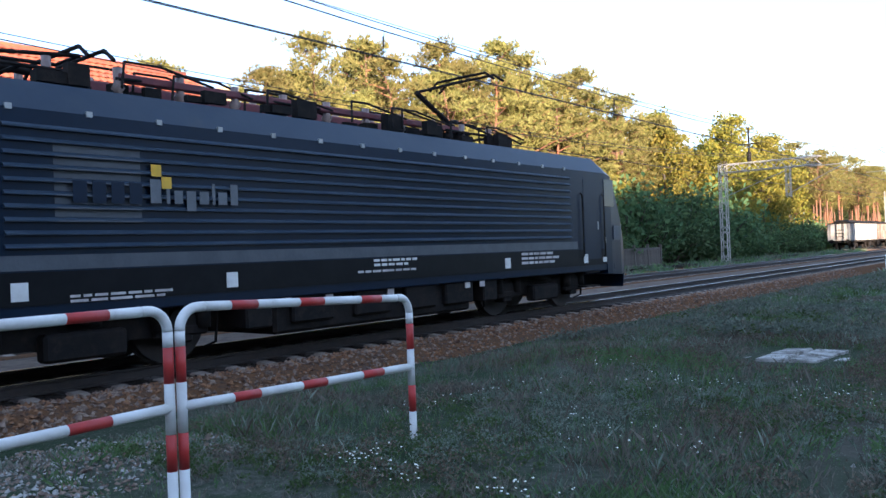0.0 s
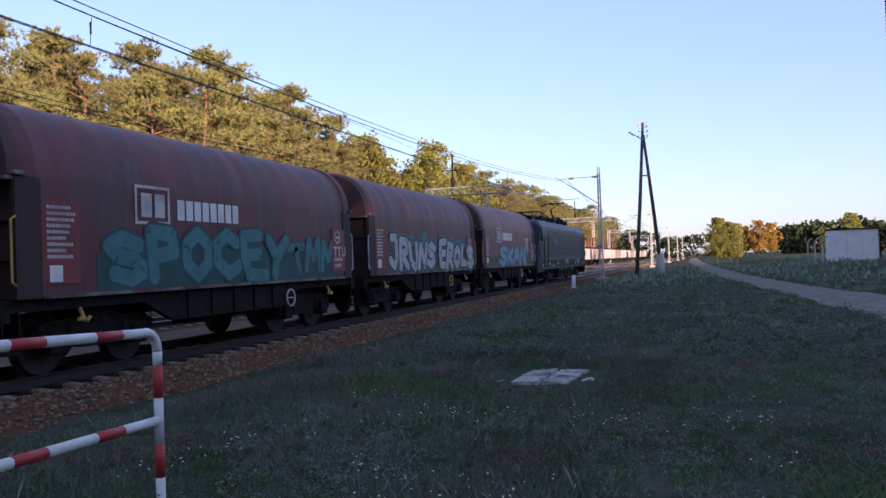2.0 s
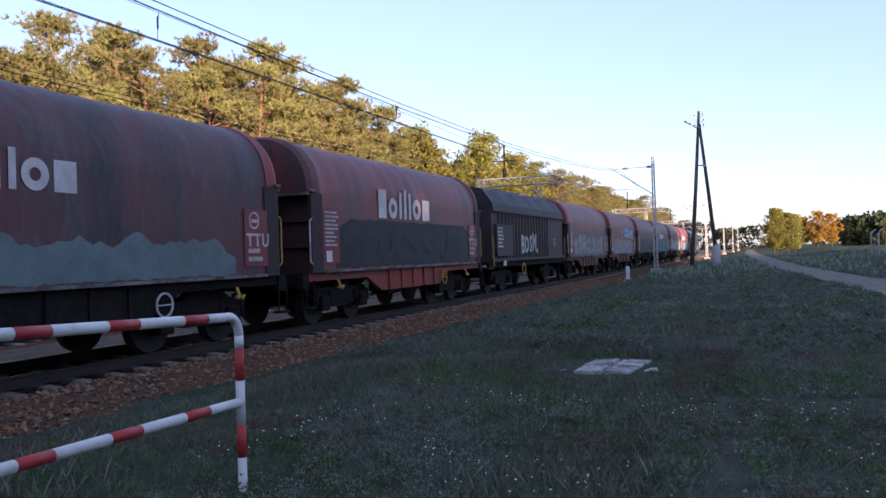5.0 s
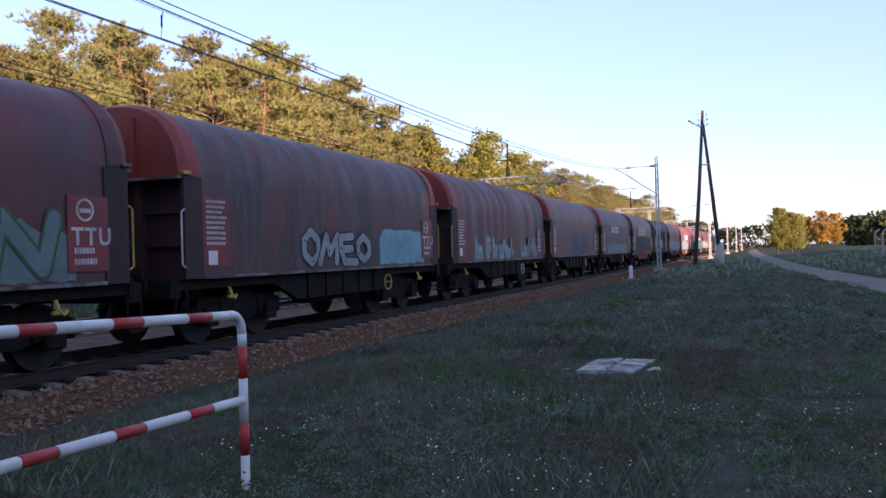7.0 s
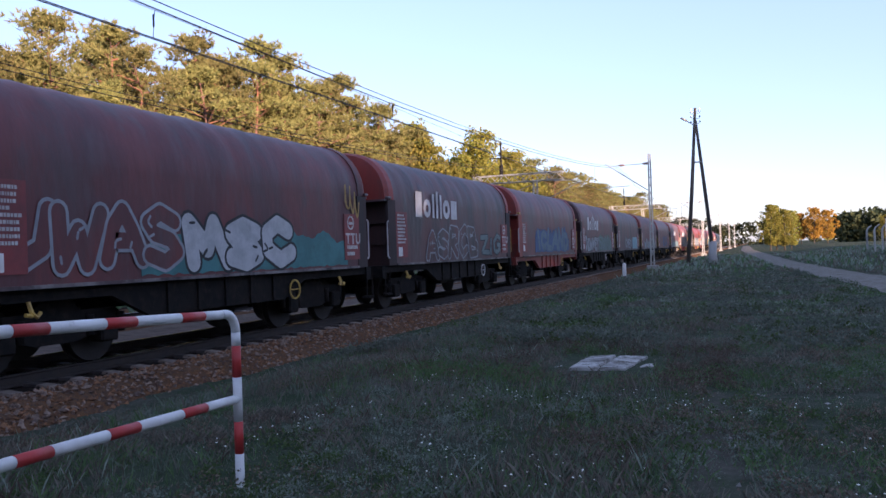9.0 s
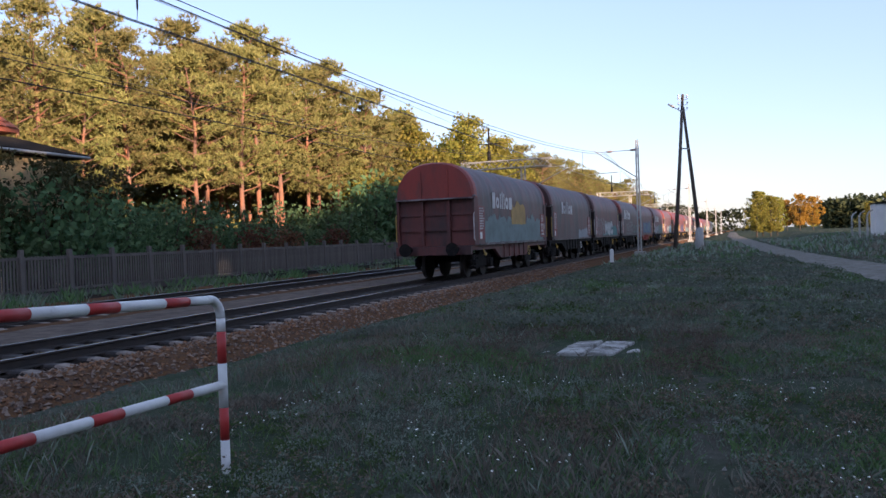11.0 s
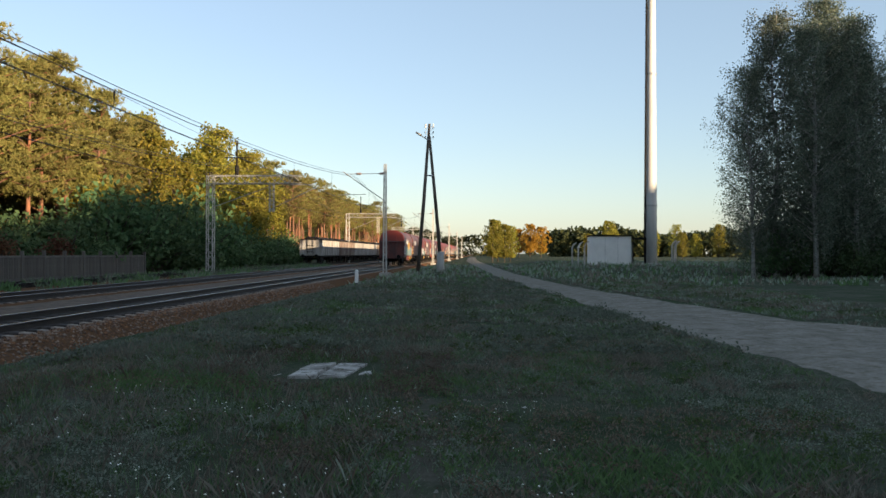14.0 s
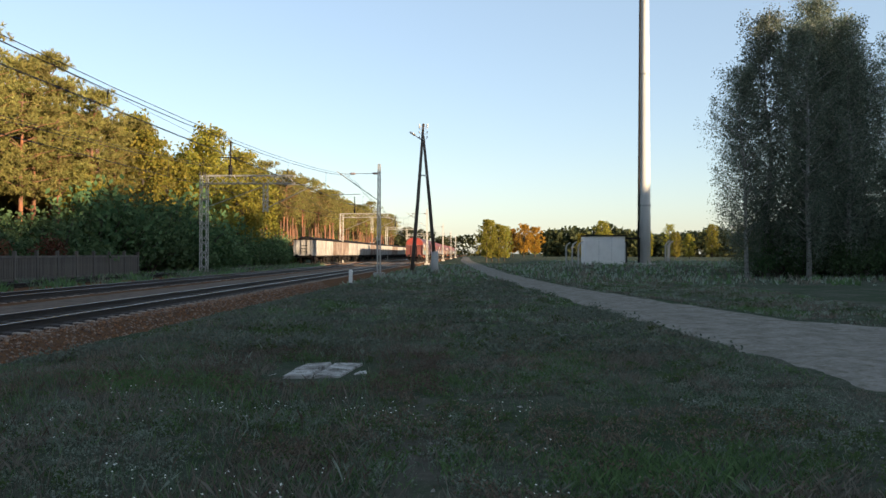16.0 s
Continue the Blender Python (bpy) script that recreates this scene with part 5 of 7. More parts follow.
def portal(x0, x1, y, height, drop_x, top_pole):
    p = thing("line_portal", "pale painted steel lattice half-portal carrying the overhead line", "line portal", "line supports")
    bm = bmesh.new()
    lattice(bm, (x0, y, POST), (x0, y, height), 0.5, 14)
    part("mast", bm, PALEPAINT, p)
    bm = bmesh.new()
    lattice(bm, (x0, y, height - 0.35), (x1, y, height - 0.35), 0.62, 12)
    part("beam", bm, PALEPAINT, p)
    bm = bmesh.new()
    lattice(bm, (drop_x, y, height - 0.6), (drop_x, y, 4.75), 0.32, 6, 0.02, 0.03)
    part("drop_post", bm, PALEPAINT, p)
    bm = bmesh.new()
    box(bm, x0 - 0.45, x0 + 0.45, y - 0.45, y + 0.45, POST - 0.4, POST + 0.2, 0.03)
    part("footing", bm, CONCRETE, p)
    bm = bmesh.new()
    tube(bm, [(x0 + 2.1, y, height), (x0 + 2.1, y, height + 2.7)], 0.07, 6)
    tube(bm, [(x0 + 1.1, y, height + 1.4), (x0 + 3.1, y, height + 1.4)], 0.04, 5)
    tube(bm, [(x0 + 2.1, y, height), (x0 + 2.1, y, height + 0.8)], 0.16, 6)
    part("top_pole", bm, BLACKSTEEL, p)
    # cantilever for the near wire and the far wire
    bm = bmesh.new()
    tube(bm, [(drop_x, y, 5.0), (x1 + 1.3, y, height - 0.9)], 0.035, 6)
    tube(bm, [(x0 + 0.4, y, 5.2), (drop_x - 0.2, y, height - 0.9)], 0.035, 6)
    tube(bm, [(x1 - 0.8, y, height - 0.75), (x1 + 1.2, y, height - 0.75)], 0.03, 6)
    part("cantilever", bm, STEEL, p)
    return p


portal(-21.4, -14.2, 62.5, 7.65, -16.5, True)
portal(-21.4, -13.6, 128, 7.9, -16.5, True)
portal(-21.4, -13.6, 194, 7.9, -16.5, True)
portal(-21.4, -13.6, 260, 7.9, -16.5, True)


def mast(y, h=8.75, x=-7.75):
    p = thing("line_mast", "slender pale concrete overhead-line mast with a steel cantilever", "line mast", "line supports")
    bm = bmesh.new()
    for s in (-0.12, 0.12):
        loft(bm, [[(x + s - 0.055, y - 0.1, POST), (x + s + 0.055, y - 0.1, POST), (x + s + 0.055, y + 0.1, POST), (x + s - 0.055, y + 0.1, POST)], [(x + s * 0.6 - 0.045, y - 0.08, h), (x + s * 0.6 + 0.045, y - 0.08, h), (x + s * 0.6 + 0.045, y + 0.08, h), (x + s * 0.6 - 0.045, y + 0.08, h)]])
    for i in range(14):
        z = POST + 0.5 + i * (h - POST - 0.6) / 14
        box(bm, x - 0.15, x + 0.15, y - 0.06, y + 0.06, z, z + 0.08)
    part("post", bm, PALEPAINT, p)
    bm = bmesh.new()
    box(bm, x - 0.42, x + 0.42, y - 0.42, y + 0.42, POST - 0.4, POST + 0.32, 0.04)
    part("footing", bm, CONCRETE, p)
    bm = bmesh.new()
    tube(bm, [(x, y, 5.75), (TRACK_A - 0.9, y, 8.15)], 0.04, 6)
    tube(bm, [(x, y, 7.98), (TRACK_A - 0.6, y, 7.95)], 0.025, 6)
    tube(bm, [(TRACK_A + 1.0, y, 6.3), (TRACK_A - 1.3, y, 6.25)], 0.025, 6)
    part("cantilever", bm, STEEL, p)
    for q in ((x - 0.3, 7.98), (TRACK_A + 0.4, 7.96)):
        bm = bmesh.new()
        tube(bm, [(q[0] - 0.25, y, q[1]), (q[0] - 0.1, y, q[1]), (q[0] + 0.1, y, q[1]), (q[0] + 0.25, y, q[1])], [0.04, 0.09, 0.09, 0.04], 8)
        part("insulator", bm, INSUL, p)
    return p


for y in (-21, 64.5, 130, 196, 262, 328):
    mast(y)


def span_wires(x, supports, label, z_contact=5.6, z_sup=7.75, z_low=6.0):
    p = thing("overhead_wire", label, "overhead wire")
    for a, b in zip(supports, supports[1:]):
        bm = bmesh.new()
        n = 16
        pts = []
        for i in range(n + 1):
            t = i / n
            pts.append((x + (0.2 if i % 16 else 0), a + (b - a) * t, z_low + (z_sup - z_low) * (2 * t - 1) ** 2))
        tube(bm, pts, 0.0135, 5, False)
        part("carrier_wire", bm, WIRE, p)
        bm = bmesh.new()
        tube(bm, [(q[0] + 0.05, q[1], q[2] + 0.12) for q in pts], 0.0105, 5, False)
        part("carrier_wire", bm, WIRE, p)
    bm = bmesh.new()
    pts = [(x + 0.15 * (-1) ** i, y, z_contact) for i, y in enumerate(supports)]
    tube(bm, pts, 0.0105, 5, False)
    tube(bm, [(q[0] + 0.06, q[1], q[2]) for q in pts], 0.0105, 5, False)
    part("contact_wire", bm, WIRE, p)
    for a, b in zip(supports, supports[1:]):
        for t in (0.12, 0.25, 0.38, 0.5, 0.62, 0.75, 0.88):
            if b > 200:
                continue
            bm = bmesh.new()
            y = a + (b - a) * t
            tube(bm, [(x + 0.1, y, z_contact), (x + 0.15, y, z_low + (z_sup - z_low) * (2 * t - 1) ** 2)], 0.008, 4, False)
            tube(bm, [(x + 0.12, y, z_contact + 0.2), (x + 0.12, y, z_contact + 0.42)], 0.018, 5)
            part("dropper", bm, WIRE, p)
    return p


span_wires(TRACK_A, [-21, 64.5, 130, 196, 262, 328], "double carrier and contact wires over the near track")
span_wires(TRACK_B, [-21, 62.5, 128, 194, 260, 326], "double carrier and contact wires over the far track")
bm = bmesh.new()
tube(bm, [(-19.3, -40 + 10 * i, 9.4 + 0.9 * abs(math.sin((i - 0.25) * 0.31))) for i in range(40)], 0.012, 5, False)
tagged(part("feeder_wire", bm, WIRE), "thin single feeder wire along the far masts", "wire")

# ---- twin-leg wooden telegraph pole ----
tp = thing("telegraph_pole", "dark creosoted wooden A-frame telegraph pole with small insulators", "telegraph pole")
for name, foot, r in (("leg", (-5.2, 66, -0.3), 0.17), ("leg", (-3.3, 67.6, -0.3), 0.17)):
    bm = bmesh.new()
    top = Vector((-4.3, 66.4, 11.3 if foot[0] > -4 else 12.3))
    f = Vector(foot)
    tube(bm, [f, f.lerp(top, 0.5) + Vector((0.03, 0, 0)), top], [r, r * 0.85, r * 0.62], 9)
    part(name, bm, WOOD, tp)
bm = bmesh.new()
tube(bm, [(-3.3, 67.6, -0.3), (-3.4, 67.5, 0.4), (-3.36, 67.5, 1.7)], [0.36, 0.34, 0.3], 8)
part("butt", bm, CONCRETE, tp, "grey concrete butt at one leg's foot")
for z in (11.0, 8.0):
    bm = bmesh.new()
    tube(bm, [(-4.3 - 0.9 * (12 - z) / 12, 66.2, z), (-4.3 + 0.9 * (12 - z) / 12, 66.6, z)], 0.06, 6)
    part("bolt", bm, STEEL, tp)
bm = bmesh.new()
tube(bm, [(-4.4, 66.2, 10.9), (-4.9, 66.1, 11.25), (-5.1, 66.05, 11.4)], [0.04, 0.04, 0.04], 6)
part("lamp_arm", bm, STEEL, tp)
bm = bmesh.new()
tube(bm, [(-4.95, 66.1, 11.3), (-5.4, 66.0, 11.55)], [0.1, 0.07], 8)
part("lamp_head", bm, STEEL, tp)
for i, z in enumerate((11.9, 11.5, 11.1, 12.1)):
    for s in (-1, 1):
        bm = bmesh.new()
        x = -4.3 + s * 0.33
        tube(bm, [(-4.3, 66.4, z - 0.05), (x, 66.3, z - 0.05), (x, 66.3, z + 0.05)], 0.02, 5)
        tube(bm, [(x, 66.3, z + 0.03), (x, 66.3, z + 0.1), (x, 66.3, z + 0.18)], [0.06, 0.07, 0.03], 8)
        part("insulator", bm, WHITE, tp)

# ---- telecom pole, cabin and its fence ----
MX, MY = 15.72, 75.0
mz = ground_z(MX, MY)
mono = thing("monopole", "tall pale grey tapered steel telecom pole with a climbing ladder", "monopole")
bm = bmesh.new()
zs = [mz - 0.3, 6, 12.0, 18, 24, 32, 40]
tube(bm, [(MX, MY, z) for z in zs], [0.6 - 0.0085 * z for z in zs], 24)
part("shaft", bm, material("pole_paint", (0.55, 0.54, 0.52), 0.5, second=(0.47, 0.46, 0.44), scale=1.5, streak=6, grain=0.06, bump=0.05), mono)
for z in (6.0, 18.2, 30.0):
    bm = bmesh.new()
    disc(bm, (MX, MY, z), (0, 0, 1), 0.66 - 0.0085 * z, 0.16, 24)
    part("flange", bm, STEEL, mono)
bm = bmesh.new()
for q in (-0.16, 0.16):
    tube(bm, [(MX - 0.62, MY - 0.25 + q, mz + 1.0), (MX - 0.42, MY - 0.25 + q, 39)], 0.03, 5)
tube(bm, [(MX - 0.6, MY - 0.3, mz), (MX - 0.4, MY - 0.3, 39)], 0.07, 6)
for i in range(118):
    z = mz + 1.1 + i * 0.32
    x = MX - 0.62 + 0.2 * (z / 39)
    tube(bm, [(x - 0.05, MY - 0.45, z), (x - 0.05, MY - 0.05, z)], 0.03, 4)
part("ladder", bm, BLACKSTEEL, mono, "dark cable ladder on the shaft")
bm = bmesh.new()
box(bm, MX - 1.2, MX + 1.2, MY - 1.2, MY + 1.2, mz - 0.4, mz + 0.15, 0.04)
part("footing", bm, CONCRETE, mono)

hut = thing("equipment_cabin", "pale flat-roofed equipment cabin with a dark side canopy", "cabin")
hz = ground_z(11.5, 75)
HUTW = material("cabin_cladding", (0.8, 0.77, 0.73), 0.6, second=(0.74, 0.71, 0.67), scale=1.2, grain=0.05, bump=0.1)
bm = bmesh.new()
box(bm, 10.05, 13.6, 73.2, 76.2, hz - 0.3, hz + 2.55, 0.02)
part("body", bm, HUTW, hut)
bm = bmesh.new()
box(bm, 9.98, 13.75, 73.1, 76.3, hz + 2.55, hz + 2.66)
part("roof", bm, BLACKSTEEL, hut)
for x in (11.25, 12.4):
    bm = bmesh.new()
    box(bm, x, x + 0.02, 73.185, 73.2, hz, hz + 2.5)
    part("panel_joint", bm, STEEL, hut)
bm = bmesh.new()
box(bm, 13.6, 15.0, 73.3, 75.5, hz + 2.3, hz + 2.42)
part("canopy", bm, BLACKSTEEL, hut)
for x in (13.75, 14.9):
    bm = bmesh.new()
    box(bm, x, x + 0.09, 73.35, 73.44, hz - 0.2, hz + 2.3)
    part("canopy_post", bm, BLACKSTEEL, hut)
bm = bmesh.new()
box(bm, 13.65, 13.95, 74.0, 75.2, hz, hz + 2.0)
part("cabinet", bm, STEEL, hut)


def bent_post(x, y):
    p = thing("fence_post", "pale concrete fence post with a bent top", "fence post", "compound fence posts")
    z = ground_z(x, y)
    bm = bmesh.new()
    tube(bm, [(x, y, z - 0.2), (x, y, z + 1.75), (x + 0.12, y, z + 2.0), (x + 0.4, y, z + 2.2)], [0.09, 0.08, 0.07, 0.06], 6)
    part("post", bm, CONCRETE, p)
    for h in (0.5, 1.1, 1.7):
        bm = bmesh.new()
        box(bm, x - 0.09, x + 0.09, y - 0.1, y + 0.1, z + h, z + h + 0.03)
        part("wire_clamp", bm, STEEL, p)


for x, y in ((8.7, 72), (8.5, 75), (9.0, 70), (17.2, 73), (17.9, 75), (18.5, 77), (18.9, 79)):
    bent_post(x, y)

# ---- white marker post by the near track ----
wp = thing("marker_post", "short white-topped concrete marker post in the grass", "marker post")
bm = bmesh.new()
x, y = -6.85, 44.0
z = ground_z(x, y)
loft(bm, [[(x + a * s, y + b * s, zz) for a, b in ((-1, -1), (1, -1), (1, 1), (-1, 1))] for s, zz in ((0.09, z - 0.1), (0.09, z + 0.85), (0.05, z + 0.92))])
part("post", bm, WHITE, wp)
bm = bmesh.new()
box(bm, x - 0.093, x + 0.093, y - 0.093, y + 0.093, z + 0.1, z + 0.2)
part("band", bm, INK, wp)


# ---- vegetation ----
def leaf_material(name, a, b, transl=0.3, rough=0.7):
    m = bpy.data.materials.new(name)
    m.use_nodes = True
    nt = m.node_tree
    L = nt.links.new
    bs = nt.nodes["Principled BSDF"]
    bs.inputs["Roughness"].default_value, bs.inputs["Specular IOR Level"].default_value = rough, 0.12
    ge, oi = nt.nodes.new("ShaderNodeNewGeometry"), nt.nodes.new("ShaderNodeObjectInfo")
    mx = nt.nodes.new("ShaderNodeMix")
    mx.data_type = "RGBA"
    mx.inputs[6].default_value, mx.inputs[7].default_value = (*a, 1), (*b, 1)
    L(ge.outputs["Random Per Island"], mx.inputs[0])
    hv = nt.nodes.new("ShaderNodeHueSaturation")
    r1, r2 = nt.nodes.new("ShaderNodeMapRange"), nt.nodes.new("ShaderNodeMapRange")
    r1.inputs[3].default_value, r1.inputs[4].default_value = 0.485, 0.515
    r2.inputs[3].default_value, r2.inputs[4].default_value = 0.75, 1.25
    L(oi.outputs["Random"], r1.inputs[0])
    L(oi.outputs["Random"], r2.inputs[0])
    L(r1.outputs[0], hv.inputs["Hue"])
    L(r2.outputs[0], hv.inputs["Value"])
    L(mx.outputs[2], hv.inputs["Color"])
    L(hv.outputs[0], bs.inputs["Base Color"])
    tr = nt.nodes.new("ShaderNodeBsdfTranslucent")
    L(hv.outputs[0], tr.inputs[0])
    ms = nt.nodes.new("ShaderNodeMixShader")
    ms.inputs[0].default_value = transl
    L(bs.outputs[0], ms.inputs[1])
    L(tr.outputs[0], ms.inputs[2])
    L(ms.outputs[0], nt.nodes["Material Output"].inputs[0])
    return m


PINE = leaf_material("pine_needles", (0.13, 0.14, 0.043), (0.28, 0.235, 0.08), 0.28)
OAK = leaf_material("broad_leaves", (0.143, 0.165, 0.0308), (0.308, 0.2585, 0.044), 0.38)
GOLD = leaf_material("autumn_leaves", (0.26, 0.14, 0.025), (0.36, 0.18, 0.03), 0.35)
BUSH = leaf_material("bush_leaves", (0.05, 0.1, 0.046), (0.105, 0.165, 0.07), 0.3)
RUSSET = leaf_material("russet_bush_leaves", (0.1, 0.045, 0.03), (0.14, 0.065, 0.035), 0.3)
BIRCHLEAF = leaf_material("birch_leaves", (0.07, 0.1, 0.075), (0.205, 0.23, 0.17), 0.3, 0.5)
FARLEAF = leaf_material("far_wood_leaves", (0.03, 0.045, 0.025), (0.07, 0.075, 0.03), 0.25)
BARK_PINE = material("pine_bark", (0.25, 0.1, 0.05), 0.9, second=(0.13, 0.08, 0.06), scale=2.2, streak=4, bump=0.6, dirt=(0.09, 0.06, 0.05), dirt_at=(0.5, 0.7))
BARK_DARK = material("dark_bark", (0.07, 0.055, 0.045), 0.9, second=(0.045, 0.038, 0.03), scale=4, streak=4, bump=0.6)
BARK_BIRCH = material("birch_bark", (0.36, 0.35, 0.33), 0.8, second=(0.24, 0.23, 0.21), scale=3, bump=0.3, dirt=(0.05, 0.045, 0.04), dirt_at=(0.56, 0.62), dirt_scale=5)


def leaf_mesh(name, centres, spread, per, size, mat, seed, flat=0.6, droop=0.0):
    """Small four-cornered leaves scattered round the centres of twigs."""
    rng = np.random.default_rng(seed)
    c = np.repeat(np.array(centres, float), per, 0)
    s = np.repeat(np.broadcast_to(np.array(spread, float), (len(centres),)), per)
    n = len(c)
    off = rng.standard_normal((n, 3))
    off /= np.linalg.norm(off, axis=1)[:, None]
    off *= (rng.random(n) ** 0.45 * s)[:, None]
    off[:, 2] *= flat
    c = c + off
    if droop:
        c[:, 2] -= droop * rng.random(n) ** 2
    u = rng.standard_normal((n, 3))
    u /= np.linalg.norm(u, axis=1)[:, None]
    w = np.cross(u, rng.standard_normal((n, 3)))
    w /= np.linalg.norm(w, axis=1)[:, None]
    k = size * (0.6 + 0.8 * rng.random(n))
    u, w = u * k[:, None], w * (k * 0.55)[:, None]
    v = np.stack([c - u, c + w, c + u, c - w], 1).reshape(-1, 3)
    me = bpy.data.meshes.new(name)
    me.vertices.add(4 * n)
    me.vertices.foreach_set("co", v.ravel())
    me.loops.add(4 * n)
    me.loops.foreach_set("vertex_index", np.arange(4 * n, dtype=np.int32))
    me.polygons.add(n)
    me.polygons.foreach_set("loop_start", np.arange(0, 4 * n, 4, dtype=np.int32))
    me.update(calc_edges=True)
    me.materials.append(mat)
    return me


def needle_mesh(name, centres, spread, tufts, per, length, width, mat, seed, flat=0.45):
    """Tufts of narrow needles bristling up and outwards from twig ends."""
    rng = np.random.default_rng(seed)
    c = np.repeat(np.array(centres, float), tufts, 0)
    sp = np.repeat(np.array(spread, float), tufts)
    n = len(c)
    off = rng.standard_normal((n, 3))
    off /= np.linalg.norm(off, axis=1)[:, None]
    off *= (rng.random(n) ** 0.4 * sp)[:, None]
    off[:, 2] *= flat
    way = off / (np.linalg.norm(off, axis=1)[:, None] + 1e-6) * 0.7
    way[:, 2] += 0.55
    c = np.repeat(c + off, per, 0)
    way = np.repeat(way, per, 0) + 0.75 * rng.standard_normal((n * per, 3))
    way /= np.linalg.norm(way, axis=1)[:, None]
    m = n * per
    side = np.cross(way, rng.standard_normal((m, 3)))
    side /= np.linalg.norm(side, axis=1)[:, None]
    ln = length * (0.6 + 0.7 * rng.random(m))
    side *= (width * (0.7 + 0.6 * rng.random(m)))[:, None]
    v = np.stack([c - side, c + side, c + way * ln[:, None]], 1).reshape(-1, 3)
    me = bpy.data.meshes.new(name)
    me.vertices.add(3 * m)
    me.vertices.foreach_set("co", v.ravel())
    me.loops.add(3 * m)
    me.loops.foreach_set("vertex_index", np.arange(3 * m, dtype=np.int32))
    me.polygons.add(m)
    me.polygons.foreach_set("loop_start", np.arange(0, 3 * m, 3, dtype=np.int32))
    me.update(calc_edges=True)
    me.materials.append(mat)
    return me


def tree(kind, h, seed, bare_to=0.3, fine=1.0):
    """Trunk with limbs, and a crown of twigs full of leaves. Stands at the origin."""
    rng = random.Random(seed)
    names = {"pine": ("pine_tree", "tall sunlit pine tree with a bare reddish trunk", "pine"), "oak": ("broadleaf_tree", "broad yellow-green deciduous tree at the wood's edge", "tree"), "gold": ("autumn_tree", "orange autumn tree at the field's edge", "tree"), "birch": ("birch_tree", "birch with a white trunk and drooping dark foliage", "birch")}[kind]
    t = thing(names[0], names[1], names[2], {"pine": "pine wood", "oak": "wood edge trees", "gold": "field edge trees", "birch": "birch group"}[kind])
    bm = bmesh.new()
    r0 = {"pine": 0.2, "oak": 0.24, "gold": 0.24, "birch": 0.14}[kind] * h / 17
    bend = [Vector((rng.uniform(-0.25, 0.25), rng.uniform(-0.25, 0.25), 0)) for _ in range(6)]
    pts = [Vector((0, 0, -0.4))] + [Vector((0, 0, h * 0.93 * (i + 1) / 6)) + bend[i] * (i / 5) * 1.4 for i in range(6)]
    tube(bm, pts, [r0 * 1.25] + [r0 * (1 - 0.15 * i) * (1 if i < 5 else 0.3) for i in range(6)], 7)

    def trunk_at(z):
        k = max(0, min(5, int((z + 0.4) / (h * 0.93 / 6))))
        a, b = pts[k], pts[min(6, k + 1)]
        return a.lerp(b, min(1, max(0, (z - a.z) / max(0.1, b.z - a.z))))

    lo = {"pine": bare_to, "oak": 0.12, "gold": 0.15, "birch": 0.16}[kind] * h
    width = {"pine": 0.2, "oak": 0.25, "gold": 0.3, "birch": 0.17}[kind] * h
    n = {"pine": 52, "oak": 60, "gold": 60, "birch": 76}[kind]
    cs, sp = [], []
    for i in range(n):
        q = (i + rng.random()) / n
        z = lo + (h - lo) * q
        if kind == "pine":
            env = width * (0.55 + 0.45 * math.sin(math.pi * min(1, q * 1.15))) * (1 if q < 0.8 else (1.02 - q) / 0.22)
            if rng.random() < 0.12:
                continue
        else:
            env = width * (math.sin(math.pi * (0.12 + 0.86 * q)) ** 0.6)
        ang, rr = i * 2.4 + rng.uniform(-0.5, 0.5), env * rng.uniform(0.55, 1.05)
        a = trunk_at(z)
        tip = a + Vector((math.cos(ang) * rr, math.sin(ang) * rr, (0.12 if kind != "birch" else 0.25) * rr + rng.uniform(-0.3, 0.3)))
        start = trunk_at(max(lo * 0.8, z - rr * (0.25 if kind == "pine" else 0.6)))
        tube(bm, [start, start.lerp(tip, 0.5) + Vector((0, 0, rng.uniform(-0.1, 0.25))), tip], [r0 * 0.28, r0 * 0.17, r0 * 0.06], 4, False)
        for k in ((1.0, 0.62) if kind != "birch" else (1.0, 0.78, 0.56, 0.34)):
            cs.append(start.lerp(tip, k) + Vector((rng.uniform(-0.3, 0.3), rng.uniform(-0.3, 0.3), rng.uniform(0, 0.25))))
            sp.append(rng.uniform(0.6, 1.05) * h / 17 * {"pine": 0.92, "birch": 0.62}.get(kind, 1.25))
    cs.append(trunk_at(h * 0.95))
    sp.append(0.7)
    part("trunk", bm, {"pine": BARK_PINE, "oak": BARK_DARK, "gold": BARK_DARK, "birch": BARK_BIRCH}[kind], t)
    mat = {"pine": PINE, "oak": OAK, "gold": GOLD, "birch": BIRCHLEAF}[kind]
    per = {"pine": 84, "oak": 46, "gold": 46, "birch": 115}[kind]
    size = {"pine": 0.115, "oak": 0.17, "gold": 0.17, "birch": 0.06}[kind]
    if kind == "pine":
        part("crown", needle_mesh("crown", cs, sp, int(17 * fine), 9, 0.34, 0.036 / fine ** 0.5, mat, seed, 0.38), mat, t)
        return t
    part("crown", leaf_mesh("crown", cs, sp, per, size, mat, seed, 0.55 if kind == "pine" else 0.8, 2.3 if kind == "birch" else 0.0), mat, t)
    return t


PINES = [tree("pine", h, 20 + i, 0.35) for i, h in enumerate((16.3, 15.0, 17.2, 14.2, 15.8))]
FARPINES = [tree("pine", h, 120 + i, 0.52, 0.5) for i, h in enumerate((15.5, 14.2, 16.4))]
OAKS = [tree("oak", h, 40 + i) for i, h in enumerate((15.0, 13.0, 11.0))]
rng = random.Random(12)
used = set()


